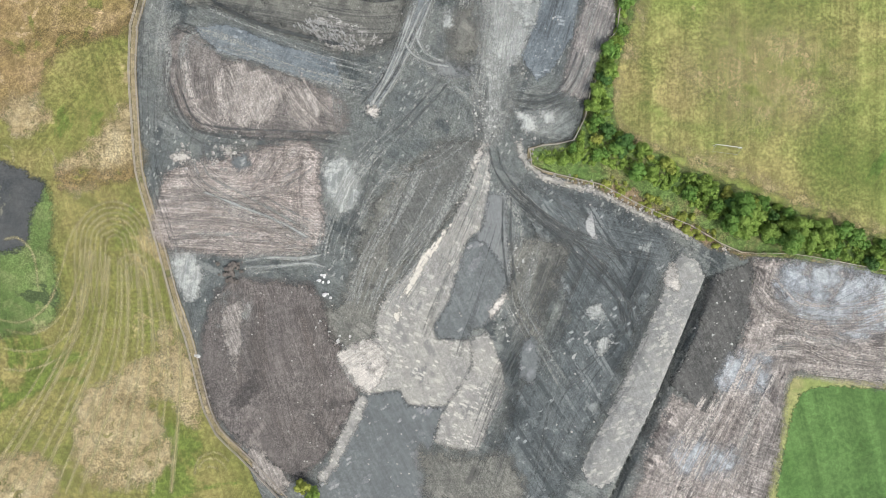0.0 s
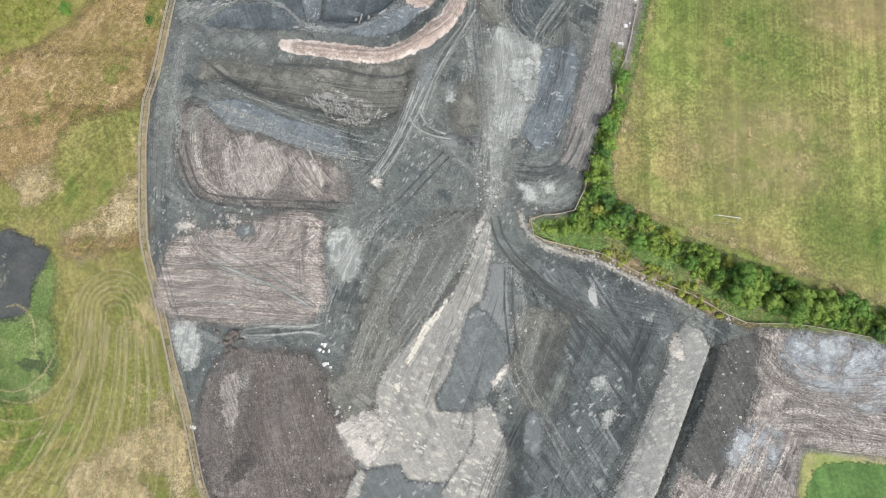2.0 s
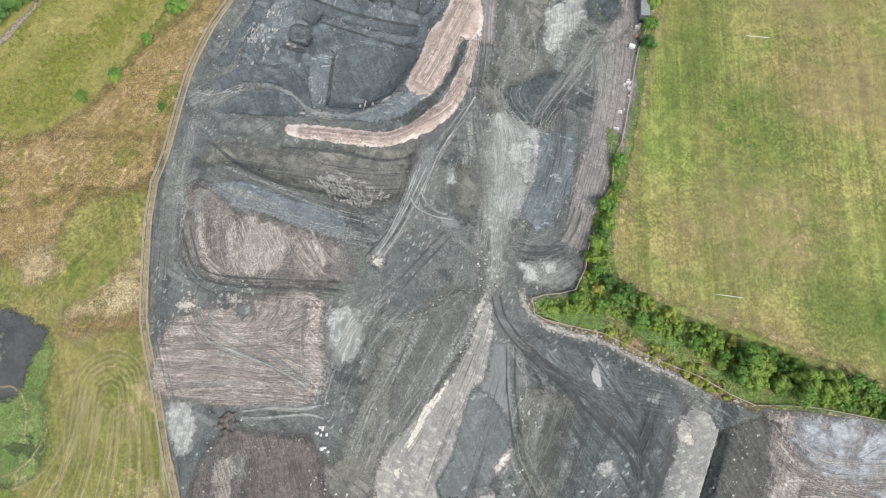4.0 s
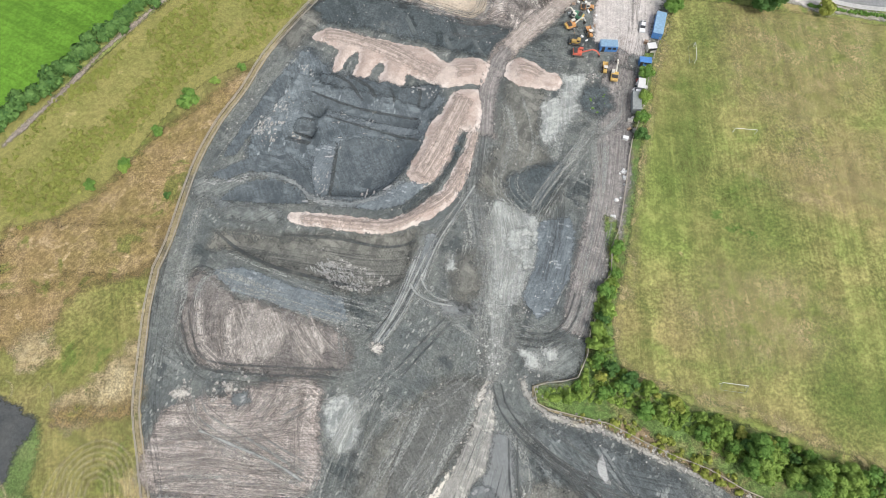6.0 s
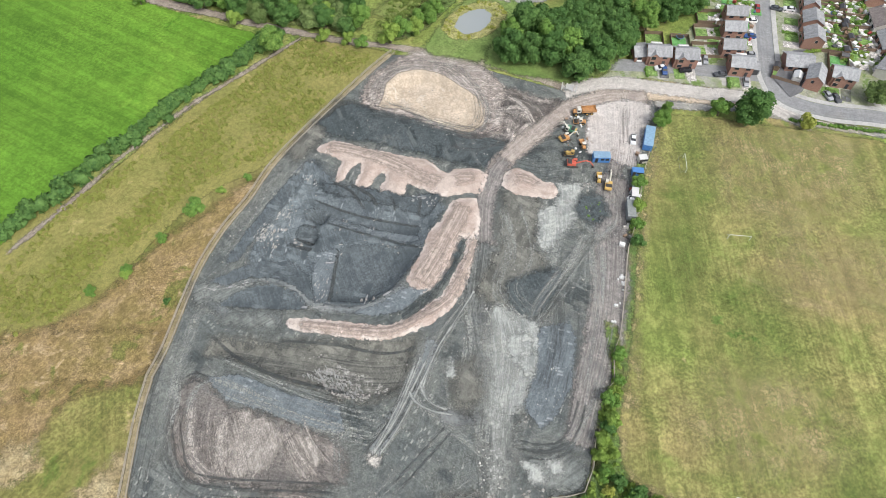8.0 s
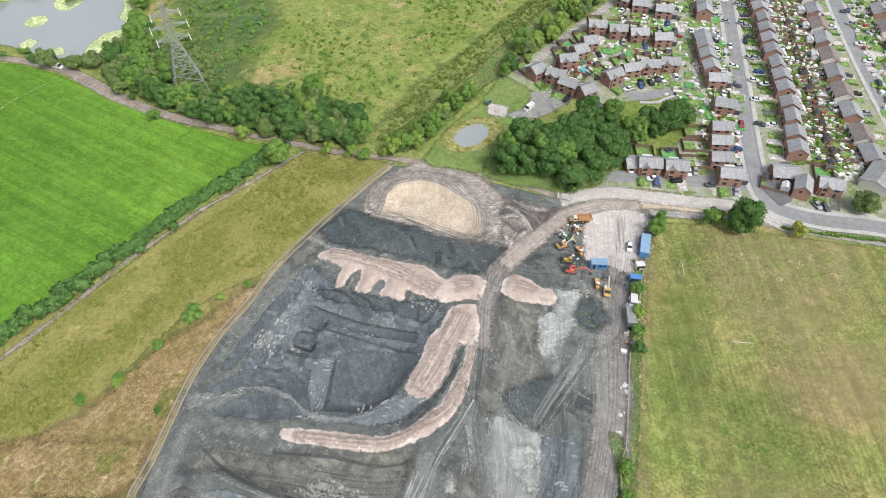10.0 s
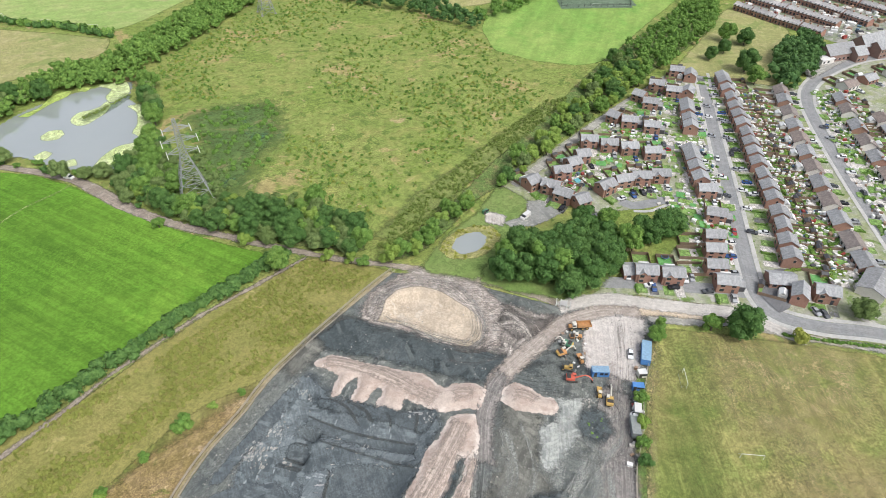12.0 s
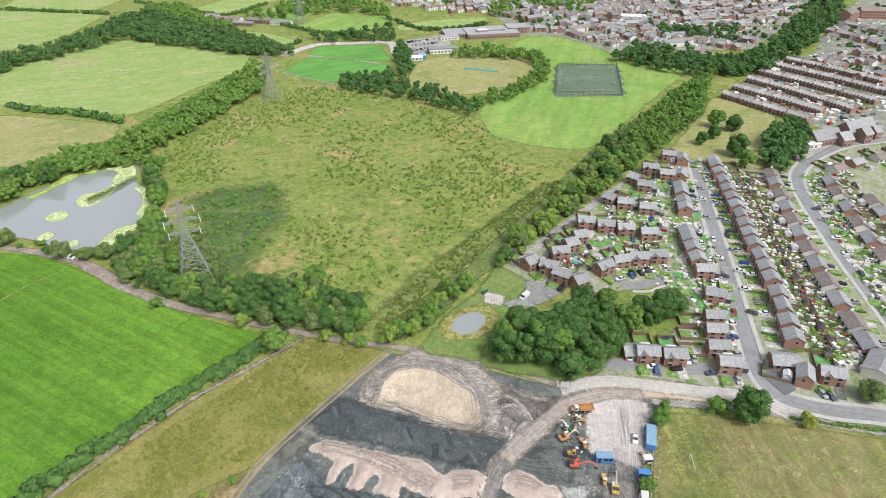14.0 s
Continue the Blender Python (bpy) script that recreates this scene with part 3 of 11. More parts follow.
M_worn = soil("worn_dry_grass", (rgb(180, 164, 112), rgb(164, 152, 94), rgb(190, 174, 126)), 0.1, 0.8, rim=(2.2, 3.5), uv=True, cover=0.45, veil=0.75)
M_greyscrape = soil("grey_scraped_stone", (rgb(127, 133, 129), rgb(113, 119, 116), rgb(145, 149, 143)), 0.1, 0.9, streak=[(60, 1.6, 0.06, 0.18)], rim=(3.0, 4.5), contrast=1.5, grit=0.2)
M_reed = soil("reed_bed", (rgb(92, 126, 60), rgb(112, 142, 68), rgb(80, 112, 58)), 0.06, 0.8, rim=(6.0, 12.0), grit=0.2, patches=[(rgb(140, 140, 88), 0.26, 0.06), (rgb(76, 122, 84), 0.26, 0.05)], veil=0.75)
M_scrubband = soil("bramble_ground", (rgb(126, 144, 62), rgb(142, 152, 74), rgb(104, 124, 52)), 0.08, 0.8, rim=(3.5, 4.5), grit=0.2)

M_patch_pale = soil("pale_scraped_stone", (rgb(165, 169, 162), rgb(149, 154, 148), rgb(181, 181, 172)), 0.1, 0.9, streak=[(30, 1.6, 0.08, 0.16)], rim=(2.0, 3.0), cover=0.30)
M_bluish = soil("bluish_white_dust", (rgb(184, 191, 194), rgb(166, 174, 180), rgb(200, 204, 206)), 0.1, 0.9, rim=(2.5, 3.0), cover=0.55, veil=0.95, grit=0.2)
M_brown_grey = soil("brown_grey_shale", (rgb(125, 125, 116), rgb(113, 114, 107), rgb(135, 134, 124)), 0.05, 0.8, streak=[(24, 2.2, 0.045, 0.10), (-30, 2.2, 0.05, 0.10)], rim=(3.0, 4.0), contrast=1.3, masked=True, patches=[(rgb(145, 143, 133), 0.18, 0.08), (rgb(95, 96, 90), 0.2, 0.06)], grit=0.18, scrapes=[(rgb(149, 148, 138), 0.26, -50, 0.50, 0.16), (rgb(95, 96, 90), 0.30, 30, 0.40, 0.14)])
M_blue_grey = soil("blue_grey_shale", (rgb(99, 107, 108), rgb(113, 120, 119), rgb(89, 97, 98)), 0.05, 0.8, streak=[(-28, 2.4, 0.03, 0.10), (-40, 2.0, 0.05, 0.10)], rim=(3.0, 4.0), contrast=1.5, patches=[(rgb(147, 153, 149), 0.16, 0.10), (rgb(75, 82, 83), 0.28, 0.07)], grit=0.18, scrapes=[(rgb(73, 80, 81), 0.36, -30, 0.60, 0.04), (rgb(139, 145, 144), 0.24, -28, 0.90, 0.07), (rgb(171, 176, 173), 0.06, 60, 1.20, 0.60)])
M_pit = soil("blue_black_shale", (rgb(102, 112, 117), rgb(116, 126, 130), rgb(94, 104, 109)), 0.06, 0.8, streak=[(-18, 2.0, 0.06, 0.16), (70, 2.0, 0.08, 0.12)], rim=(2.0, 2.5), contrast=1.4, patches=[(rgb(136, 146, 149), 0.12, 0.12), (rgb(80, 90, 94), 0.24, 0.07)], grit=0.2, scrapes=[(rgb(80, 90, 94), 0.45, 12, 0.35, 0.16), (rgb(130, 141, 145), 0.36, -76, 0.50, 0.22), (rgb(160, 169, 171), 0.07, 14, 1.40, 0.50)])
M_umber = soil("dark_topsoil", (rgb(94, 94, 91), rgb(104, 104, 100), rgb(86, 87, 85)), 0.06, 0.7, streak=[(-24, 1.5, 0.06, 0.14)], rim=(0.6, 0.9), grit=0.2)
M_oval = soil("olive_shale", (rgb(110, 112, 107), rgb(103, 105, 101), rgb(119, 120, 114)), 0.05, 0.7, streak=[(-30, 1.3, 0.05, 0.1)], rim=(1.0, 1.5), grit=0.18)
M_paleroad = soil("pale_stone_road", (rgb(204, 198, 190), rgb(190, 184, 177), rgb(214, 209, 202)), 0.08, 0.8, rim=(0.8, 1.0), grit=0.14, uv=True, streak=[(0, 1.4, 0.02, 0.08)])
M_buff = soil("buff_roadside_sand", (rgb(212, 192, 164), rgb(194, 174, 146), rgb(222, 206, 184)), 0.08, 0.8, rim=(1.2, 1.5), grit=0.18, patches=[(rgb(176, 160, 136), 0.2, 0.1)])

M_swath_line = soil("bleached_mown_line", (rgb(192, 180, 122), rgb(178, 168, 108), rgb(206, 194, 142)), 0.1, 0.8, rim=(0.2, 0.8), cover=0.8, veil=0.62, grit=0.15)
M_line_pale2 = soil("dusty_wheel_line", (rgb(171, 175, 170), rgb(159, 163, 158), rgb(183, 186, 180)), 0.1, 0.8, rim=(0.3, 0.5), grit=0.14, cover=0.9, veil=0.9)
M_line_white = soil("white_scrape_line", (rgb(186, 188, 188), rgb(176, 178, 178), rgb(196, 197, 195)), 0.1, 0.8, rim=(0.2, 0.3), grit=0.1, veil=0.8)
M_cell = soil("dark_cell_shale", (rgb(94, 104, 108), rgb(104, 113, 117), rgb(86, 95, 100)), 0.06, 0.7, streak=[(-20, 1.8, 0.06, 0.12)], rim=(0.4, 0.4), grit=0.16, scrapes=[(rgb(80, 89, 94), 0.40, 14, 0.30, 0.15), (rgb(124, 134, 138), 0.26, -76, 0.50, 0.20)])
M_cell_lump = soil("lumpy_black_shale", (rgb(85, 95, 100), rgb(99, 108, 112), rgb(75, 85, 90)), 0.12, 1.0, rim=(0.8, 1.0), bump=1.0, contrast=1.5, grit=0.26)
M_trackpit = soil("pale_grey_shale_dust", (rgb(135, 141, 141), rgb(121, 128, 129), rgb(149, 154, 152)), 0.12, 0.8, rim=(0.9, 1.2), grit=0.16, cover=0.8)
M_cell_blue = soil("blue_cell_shale", (rgb(114, 124, 129), rgb(105, 115, 120), rgb(124, 134, 138)), 0.06, 0.7, streak=[(30, 1.8, 0.05, 0.12)], rim=(0.4, 0.5), grit=0.15, scrapes=[(rgb(128, 138, 142), 0.35, 14, 0.40, 0.18), (rgb(162, 170, 172), 0.14, -76, 1.20, 0.50)])
M_line_pale = soil("pale_wheel_line", (rgb(157, 161, 155), rgb(145, 149, 144), rgb(171, 173, 165)), 0.1, 0.8, rim=(0.25, 0.3), uv=True, grit=0.1, cover=0.6, veil=0.6)
# wheel mud, also laid along ledges as painted shade
M_line_dark = soil("dark_wheel_ledge_line", (rgb(85, 90, 90), rgb(93, 98, 97), rgb(79, 84, 84)), 0.1, 0.8, rim=(0.25, 0.3), uv=True, grit=0.1, cover=0.65, veil=0.7)

# ---- ground: one sheet to the horizon, stripped away under the site ----
SITE = [(-46.3, -61.9), (-51.4, -48.8), (-56.8, -43.0), (-59.3, -37.3), (-61.7, -27.5), (-63.5, -19.0), (-66.0, -10.6), (-69.0, 2.1), (-71.4, 12.0), (-73.8, 21.9), (-74.3, 34.5), (-74.5, 47.1), (-73.9, 56.9)] + [(-73.6, 58.0), (-71.1, 65.8), (-68.5, 79.2), (-65.5, 91.6), (-60.4, 103.8), (-54.8, 113.7), (-49.0, 126.2), (-39.4, 140.4), (-29.1, 154.5), (-19.9, 166.3)] + [(-12.0, 174.4), (2.4, 172.0), (16.5, 167.5), (29.9, 161.2), (41.0, 156.6), (48.2, 153.0), (58.6, 155.8), (77.2, 152.3), (102.2, 146.6), (80.1, 144.0), (73.4, 135.1), (66.3, 116.3)] + [(68.7, 126.2), (66.4, 120.2), (60.1, 99.8), (56.0, 91.3), (52.2, 77.7), (48.4, 64.3), (45.8, 59.5), (44.6, 51.7), (41.2, 48.5)] + [(39.6, 41.4), (37.3, 37.0), (35.9, 31.0), (32.9, 25.5), (25.6, 24.8), (21.9, 23.9), (22.3, 19.7), (25.3, 17.9), (33.6, 15.3), (39.1, 13.8), (47.3, 8.8), (54.1, 5.3), (61.0, 2.4), (67.8, -2.1), (73.2, -4.8), (85.8, -5.9), (99.6, -8.9), (113.4, -12.0), (130.0, -15.5), (127.0, -82.2), (-46.9, -75.1)]
axis_x = np.concatenate([-np.geomspace(4000, 320, 14), np.arange(-300, -156, 12), np.arange(-156, 200, 4.0), np.arange(200, 300, 12), np.geomspace(320, 4000, 14)])
axis_y = np.concatenate([-np.geomspace(4000, 170, 12), np.arange(-152, 250, 4.0), np.arange(250, 800, 15), np.geomspace(830, 4500, 12)])
gx, gy = np.meshgrid(axis_x, axis_y)
gz = height(gx, gy) - 0.12
gz[inside(SITE, gx, gy) > 5] = -8.0
gi = np.arange(gx.size).reshape(gx.shape)
gq = np.stack([gi[:-1, :-1].ravel(), gi[:-1, 1:].ravel(), gi[1:, 1:].ravel(), gi[1:, :-1].ravel()], 1)
ground = mesh_object("ground", np.stack([gx.ravel(), gy.ravel(), gz.ravel()], 1).tolist(), gq.tolist(), M_ground, flat=False)
tagged(ground, "rough olive grassland that runs to the horizon", kind="structure")

# ---- fields ----
sheet("meadow", [(-39.9, -75.4), (-51.4, -48.8), (-56.8, -43.0), (-61.7, -27.5), (-66.0, -10.6), (-71.4, 12.0), (-74.3, 34.5), (-74.5, 47.1)] + [(-73.6, 58.0), (-68.5, 79.2), (-60.4, 103.8), (-49.0, 126.2), (-29.1, 154.5), (-19.9, 166.3)] + [(-12.1, 175.6), (-31.3, 182.1), (-43.3, 185.3)] + [(-68.7, 163.9), (-89.1, 139.7), (-106.6, 117.8), (-123.3, 96.6)] + [(-330, -75), (-280, -180), (-75, -180)], M_dry, -0.04, 4.0, 2.0, "dry yellow-green meadow with mown swirls")
sheet("tussock_meadow", [(-43.2, 184.6), (-31.2, 181.5), (-12.0, 175.0)] + [(-19.9, 166.3), (-29.1, 154.5), (-39.4, 140.4), (-47.5, 128.3), (-54.1, 124.2), (-63.9, 119.3), (-71.6, 112.9), (-79.1, 102.1), (-86.8, 90.3), (-94.5, 77.7), (-106.4, 63.3), (-120.0, 49.3), (-154.6, 50.7), (-142.1, 102.4)] + [(-106.5, 117.5), (-89.0, 139.2), (-68.6, 163.4)], M_tussock, -0.02, 4.0, 2.0, "tussocky olive meadow grass beside the path")
sheet("reddish_grass", [(-49.0, 125.9), (-54.8, 113.7), (-60.4, 103.8), (-65.5, 91.6), (-68.5, 79.2), (-71.1, 65.8), (-74.2, 57.3), (-91.1, 54.1), (-112.2, 51.9), (-123.6, 61.6), (-108.0, 69.8), (-94.9, 79.4), (-86.5, 88.5), (-78.8, 99.7), (-70.0, 107.2), (-62.3, 112.5)], M_reddish, 0.0, 3.0, 4.0, "strip of reddish-brown dry grass along the fence")
sheet("brown_grass", [(-112.1, 70.6), (-98.3, 67.2), (-91.0, 58.5), (-95.5, 50.3), (-99.1, 42.8), (-108.0, 37.6), (-116.0, 45.6)], M_reddish, 0.0, 3.0, 4.0, "reddish-brown dry grass", True)
sheet("brown_grass", [(-93.9, 23.0), (-83.4, 23.3), (-74.6, 22.9), (-74.5, 20.4), (-83.6, 19.8), (-93.3, 19.8)], M_reddish, 0.05, 2.0, 4.0, "reddish-brown worn strip in the meadow")
sheet("brown_grass", [(-115.3, 72.9), (-72.6, 71.2), (-74.3, 60.0), (-82.3, 56.2), (-94.8, 58.1), (-107.7, 51.6), (-116.1, 51.9)], M_reddish, 0.0, 3.0, 4.0, "reddish-brown dry grass")
for line in ([(-91.3, -34.4), (-85.6, -30.4), (-75.9, -32.2), (-69.4, -45.0), (-72.4, -51.8), (-85.1, -55.8), (-93.3, -49.6)], [(-94.0, 24.4), (-87.6, 27.6), (-75.9, 39.8), (-74.3, 23.6), (-80.8, 21.1), (-90.7, 18.0)], [(-70.4, -17.1), (-64.3, -21.5), (-61.7, -32.8), (-63.0, -41.1), (-69.1, -36.7)], [(-106.6, 42.4), (-98.3, 41.4), (-96.4, 35.0), (-104.9, 32.6)], [(-117.0, -48.6), (-102.9, -46.4), (-96.2, -53.7), (-103.4, -59.6), (-117.3, -59.1)], [(-85.6, -31.8), (-77.0, -23.8), (-68.6, -24.1), (-69.0, -35.3)]):
    sheet("straw_patch", line, M_strawpatch, 0.04, 2.0, 4.0, "bleached straw-coloured grass patch", True)
sheet("lush_field", [(-312.1, 245.1), (-246.8, 256.5), (-192.7, 250.8), (-175.9, 247.7), (-153.7, 237.6), (-130.2, 221.6), (-101.3, 204.8), (-75.9, 193.0), (-57.8, 186.5), (-60.0, 180.8), (-66.8, 172.5), (-80.9, 159.0), (-91.7, 146.8), (-106.0, 130.6), (-114.5, 117.8), (-128.8, 94.2), (-235.2, 98.7)], M_lush, 0.0, 6.0, 1.0, "bright green mown pasture field")
ribbon("field_line", [(-174.1, 208.2), (-167.8, 221.9), (-160.3, 230.8), (-154.6, 239.4)], 0.5, M_pasture, 0.05, "faint trodden line across the pasture", 0.4)
sheet("playing_field", [(48.7, 69.0), (46.3, 57.9), (43.9, 45.4), (42.7, 32.8), (43.3, 26.9), (56.2, 21.8), (70.0, 16.3), (86.4, 8.4), (109.4, -1.4), (141.2, -16.0)] + [(420, -50), (420, 165)] + [(147.7, 124.8), (144.1, 128.0), (117.1, 134.4), (79.6, 142.5), (74.5, 135.1), (66.5, 114.3)] + [(70.2, 122.2), (60.3, 93.9), (50.9, 60.9), (45.8, 42.6)], M_pitch, 0.0, 4.0, 2.0, "worn grass playing field with dry bleached patches")
sheet("bleached_pitch", [(93.1, 134.2), (116.2, 135.2), (136.7, 132.3), (131.5, 106.2), (111.6, 96.9), (92.7, 100.2), (88.2, 118.6)], M_bleach, 0.06, 3.0, 6.0, "bleached worn grass of the pitch", True)
sheet("bleached_pitch", [(98.6, 90.1), (118.2, 90.9), (135.6, 88.6), (129.2, 69.8), (104.3, 70.8), (95.7, 78.6)], M_bleach, 0.06, 3.0, 6.0, "bleached worn grass of the pitch", True)
sheet("green_band", [(81.3, 131.9), (89.0, 132.5), (82.7, 106.5), (75.0, 79.4), (63.8, 73.9), (69.8, 98.6)], M_greenband, 0.06, 3.0, 6.0, "greener grass along the pitch edge", True)
sheet("bleached_pitch", [(75.4, 53.7), (91.2, 51.6), (99.6, 39.2), (90.7, 26.3), (66.9, 30.2), (58.0, 40.8)], M_bleach, 0.06, 3.0, 6.0, "bleached worn grass of the pitch", True)
sheet("green_band", [(83.1, 81.8), (95.1, 81.3), (96.0, 65.3), (88.3, 51.7), (78.5, 55.1)], M_greenband, 0.06, 3.0, 6.0, "greener grass in the pitch", True)
sheet("green_band", [(92.1, 26.3), (111.1, 22.7), (108.9, 8.6), (94.3, 12.0)], M_greenband, 0.06, 3.0, 6.0, "greener grass in the pitch", True)
sheet("practice_pitch", [(87.8, -38.2), (85.9, -40.2), (84.0, -45.7), (79.2, -66.4), (130.4, -68.5), (131.6, -42.3), (107.7, -39.4), (94.1, -37.7)], M_mown_dark, 0.05, 3.0, 1.5, "green striped sports turf")
sheet("pitch_verge", [(84.2, -34.3), (76.0, -69.0), (133.1, -71.3), (134.5, -40.8), (107.8, -37.3)], M_straw, 0.03, 3.0, 1.5, "straw-coloured verge around the sports turf")
sheet("construction_site", SITE, M_site, 0.0, 1.0, 1.0, "dark shale ground of a stripped construction site")
sheet("upper_playing_field", [(-360.2, 511.6), (-350.2, 542.1), (-325.2, 588.2), (-290.4, 648.2), (-221.3, 611.2), (-148.9, 580.9), (-147.2, 528.8), (-171.0, 489.5), (-192.5, 439.4), (-204.9, 425.2), (-236.2, 440.0), (-277.1, 451.2), (-302.9, 454.6), (-327.5, 455.7)], M_pasture, 0.0, 8.0, 2.0, "pale green playing field with small goals")
sheet("far_field", [(-414.9, 588.2), (-384.8, 606.0), (-358.3, 625.1), (-349.7, 664.3), (-348.4, 758.3), (-414.6, 779.0), (-479.8, 781.7), (-532.0, 783.8)], M_pasture, 0.0, 10.0, 2.0, "pale green hay field")
sheet("far_field_b", [(-486.7, 794.4), (-371.5, 783.4), (-365.2, 843.0), (-307.8, 847.8), (-219.4, 830.0), (-244.4, 875.1), (-507.6, 885.9)], M_pasture, 0.0, 10.0, 2.0, "pale green hay field")
sheet("far_field_c", [(-264.4, 772.8), (-201.4, 752.2), (-182.5, 818.1), (-140.8, 863.2), (-227.9, 866.8)], M_pasture, 0.0, 10.0, 2.0, "green pasture field")
sheet("rough_field", [(-314.3, 433.1), (-282.9, 431.8), (-240.0, 422.3), (-199.0, 410.0), (-195.6, 387.1), (-216.8, 363.8), (-242.1, 342.3), (-259.5, 339.2)], M_straw, 0.0, 6.0, 2.0, "straw-coloured rough grass field")
sheet("far_pasture", [(-132.2, 679.3), (-93.9, 759.7), (-28.3, 733.5), (-27.3, 700.5), (-65.3, 647.9), (-101.6, 668.2)], M_mown, 0.0, 8.0, 2.0, "bright green pasture field")
sheet("far_pasture_b", [(-194.8, 674.5), (-152.8, 665.6), (-114.5, 632.1), (-118.9, 615.2), (-164.0, 638.5)], M_pasture, 0.0, 8.0, 2.0, "pale green pasture field")
sheet("far_pasture_c", [(-179.6, 754.3), (-164.4, 794.0), (-115.7, 779.1), (-119.8, 737.2), (-142.5, 705.2)], M_mown, 0.0, 8.0, 2.0, "green pasture field")
sheet("far_pasture_d", [(-21.0, 689.8), (15.5, 714.8), (85.3, 728.8), (63.1, 691.5), (14.4, 668.3), (-17.7, 669.6)], M_pasture, 0.0, 8.0, 2.0, "pale green field")
sheet("training_pitch", [(-98.1, 580.6), (-94.2, 610.0), (-35.5, 611.7), (-20.7, 557.3), (-48.0, 558.4)], M_vivid, 0.02, 5.0, 1.0, "mown green training pitch")
sheet("football_pitch", [(-113.0, 529.0), (-95.8, 574.9), (-22.8, 545.1), (-20.1, 533.3), (-44.5, 505.9), (-66.2, 495.0)], M_vivid, 0.02, 5.0, 1.0, "dark green striped football pitch")
sheet("cricket_ground", [(-7.0, 504.4), (4.1, 552.7), (27.3, 569.8), (63.2, 572.1), (97.3, 559.6), (100.8, 534.9), (88.2, 500.4), (53.0, 470.5), (26.6, 463.6), (1.0, 475.4)], M_straw, 0.02, 5.0, 2.0, "straw-coloured mown cricket ground", True)
sheet("school_field", [(43.0, 418.2), (48.0, 441.2), (65.1, 462.0), (94.4, 482.6), (114.7, 531.0), (111.2, 566.3), (94.1, 590.1), (91.6, 610.7), (119.1, 644.9), (147.5, 630.1), (171.9, 592.9), (176.8, 552.6), (224.4, 523.1), (223.0, 510.2), (171.4, 442.2), (113.1, 362.3), (97.4, 355.8), (70.7, 364.0), (47.8, 381.7)], M_mown, 0.0, 6.0, 2.0, "bright green mown school playing field")
sheet("village_green", [(222.1, 450.2), (230.7, 442.3), (248.6, 409.6), (239.5, 383.5), (199.9, 323.8), (190.8, 327.2), (157.6, 341.5), (155.2, 354.3), (189.3, 401.2)], M_straw, 0.02, 5.0, 2.0, "dry grass park with scattered trees")
sheet("estate", [(62.7, 162.7), (58.1, 158.0), (77.1, 158.4), (104.2, 151.2), (112.9, 150.8), (119.3, 142.3), (133.6, 137.3), (158.0, 129.2), (214.0, 160.7), (442.1, 430.9), (308.5, 378.7), (270.2, 370.5), (233.1, 348.4), (217.2, 323.0), (195.9, 323.9), (189.1, 338.5), (159.6, 356.7), (136.3, 334.2), (88.0, 286.8), (48.7, 244.1), (34.0, 231.5), (40.9, 217.3), (56.5, 216.6), (73.8, 207.7), (91.4, 211.0), (110.8, 214.3), (105.7, 191.3), (92.1, 178.2)], M_garden, -0.02, 4.0, 1.0, "gardens and yards of a brick housing estate")
sheet("town", [(237.9, 458.8), (320.2, 543.1), (363.1, 565.3), (448.7, 686.1), (553.7, 805.3), (680.6, 800.0), (359.2, 378.5), (308.5, 378.7), (274.0, 377.1), (258.7, 398.3), (242.1, 421.2)], M_town, -0.03, 8.0, 1.0, "paved yards and lanes between terraced houses")
sheet("far_town", [(18.2, 827.3), (82.0, 758.5), (110.6, 645.3), (148.5, 634.5), (184.9, 563.3), (232.2, 580.4), (312.5, 581.0), (406.0, 687.9), (513.2, 836.3), (-24.7, 858.4)], M_town, -0.03, 10.0, 1.0, "yards and lanes of a distant suburb")
sheet("verge", [(58.1, 158.0), (77.1, 158.4), (104.0, 150.7), (111.6, 150.4), (109.7, 148.3), (86.8, 151.9), (68.5, 156.0), (54.4, 154.9)], M_straw, 0.01, 2.0, 1.0, "unmown grass verge")

# ---- roads and paths ----
def beside(line, d):
    """The line moved sideways by d metres, to its left."""
    p = np.array(smooth(line, 3.0))
    t = np.gradient(p, axis=0)
    t /= np.linalg.norm(t, axis=1)[:, None]
    return [tuple(q) for q in p + np.stack([-t[:, 1], t[:, 0]], 1) * d]


M_pavement = soil("pale_pavement", (rgb(196, 195, 191), rgb(184, 183, 180), rgb(204, 203, 199)), 0.1, 0.8, uv=True, grit=0.08, bump=0.1)


def street(name, line, width, label):
    ribbon(name, line, width, M_asphalt, 0.06, label)
    for side in (-1, 1):
        ribbon("pavement", beside(line, side * (width / 2 + 0.85)), 1.7, M_pavement, 0.18, "pale kerbed pavement along the road")


street("main_road", [(169.5, 129.9), (150.0, 137.1), (135.2, 140.1), (125.7, 143.5), (119.5, 148.4), (118.4, 158.3), (121.5, 173.8), (126.2, 192.3), (131.7, 213.4), (139.2, 242.8), (148.1, 278.1), (156.8, 310.7), (165.3, 342.8)], 5.8, "grey asphalt estate road")
ribbon("front_road", [(118.1, 157.7), (109.7, 159.2), (98.4, 161.4), (81.0, 164.2), (63.6, 166.1)], 6.0, M_asphalt, 0.05, "grey asphalt cul-de-sac")
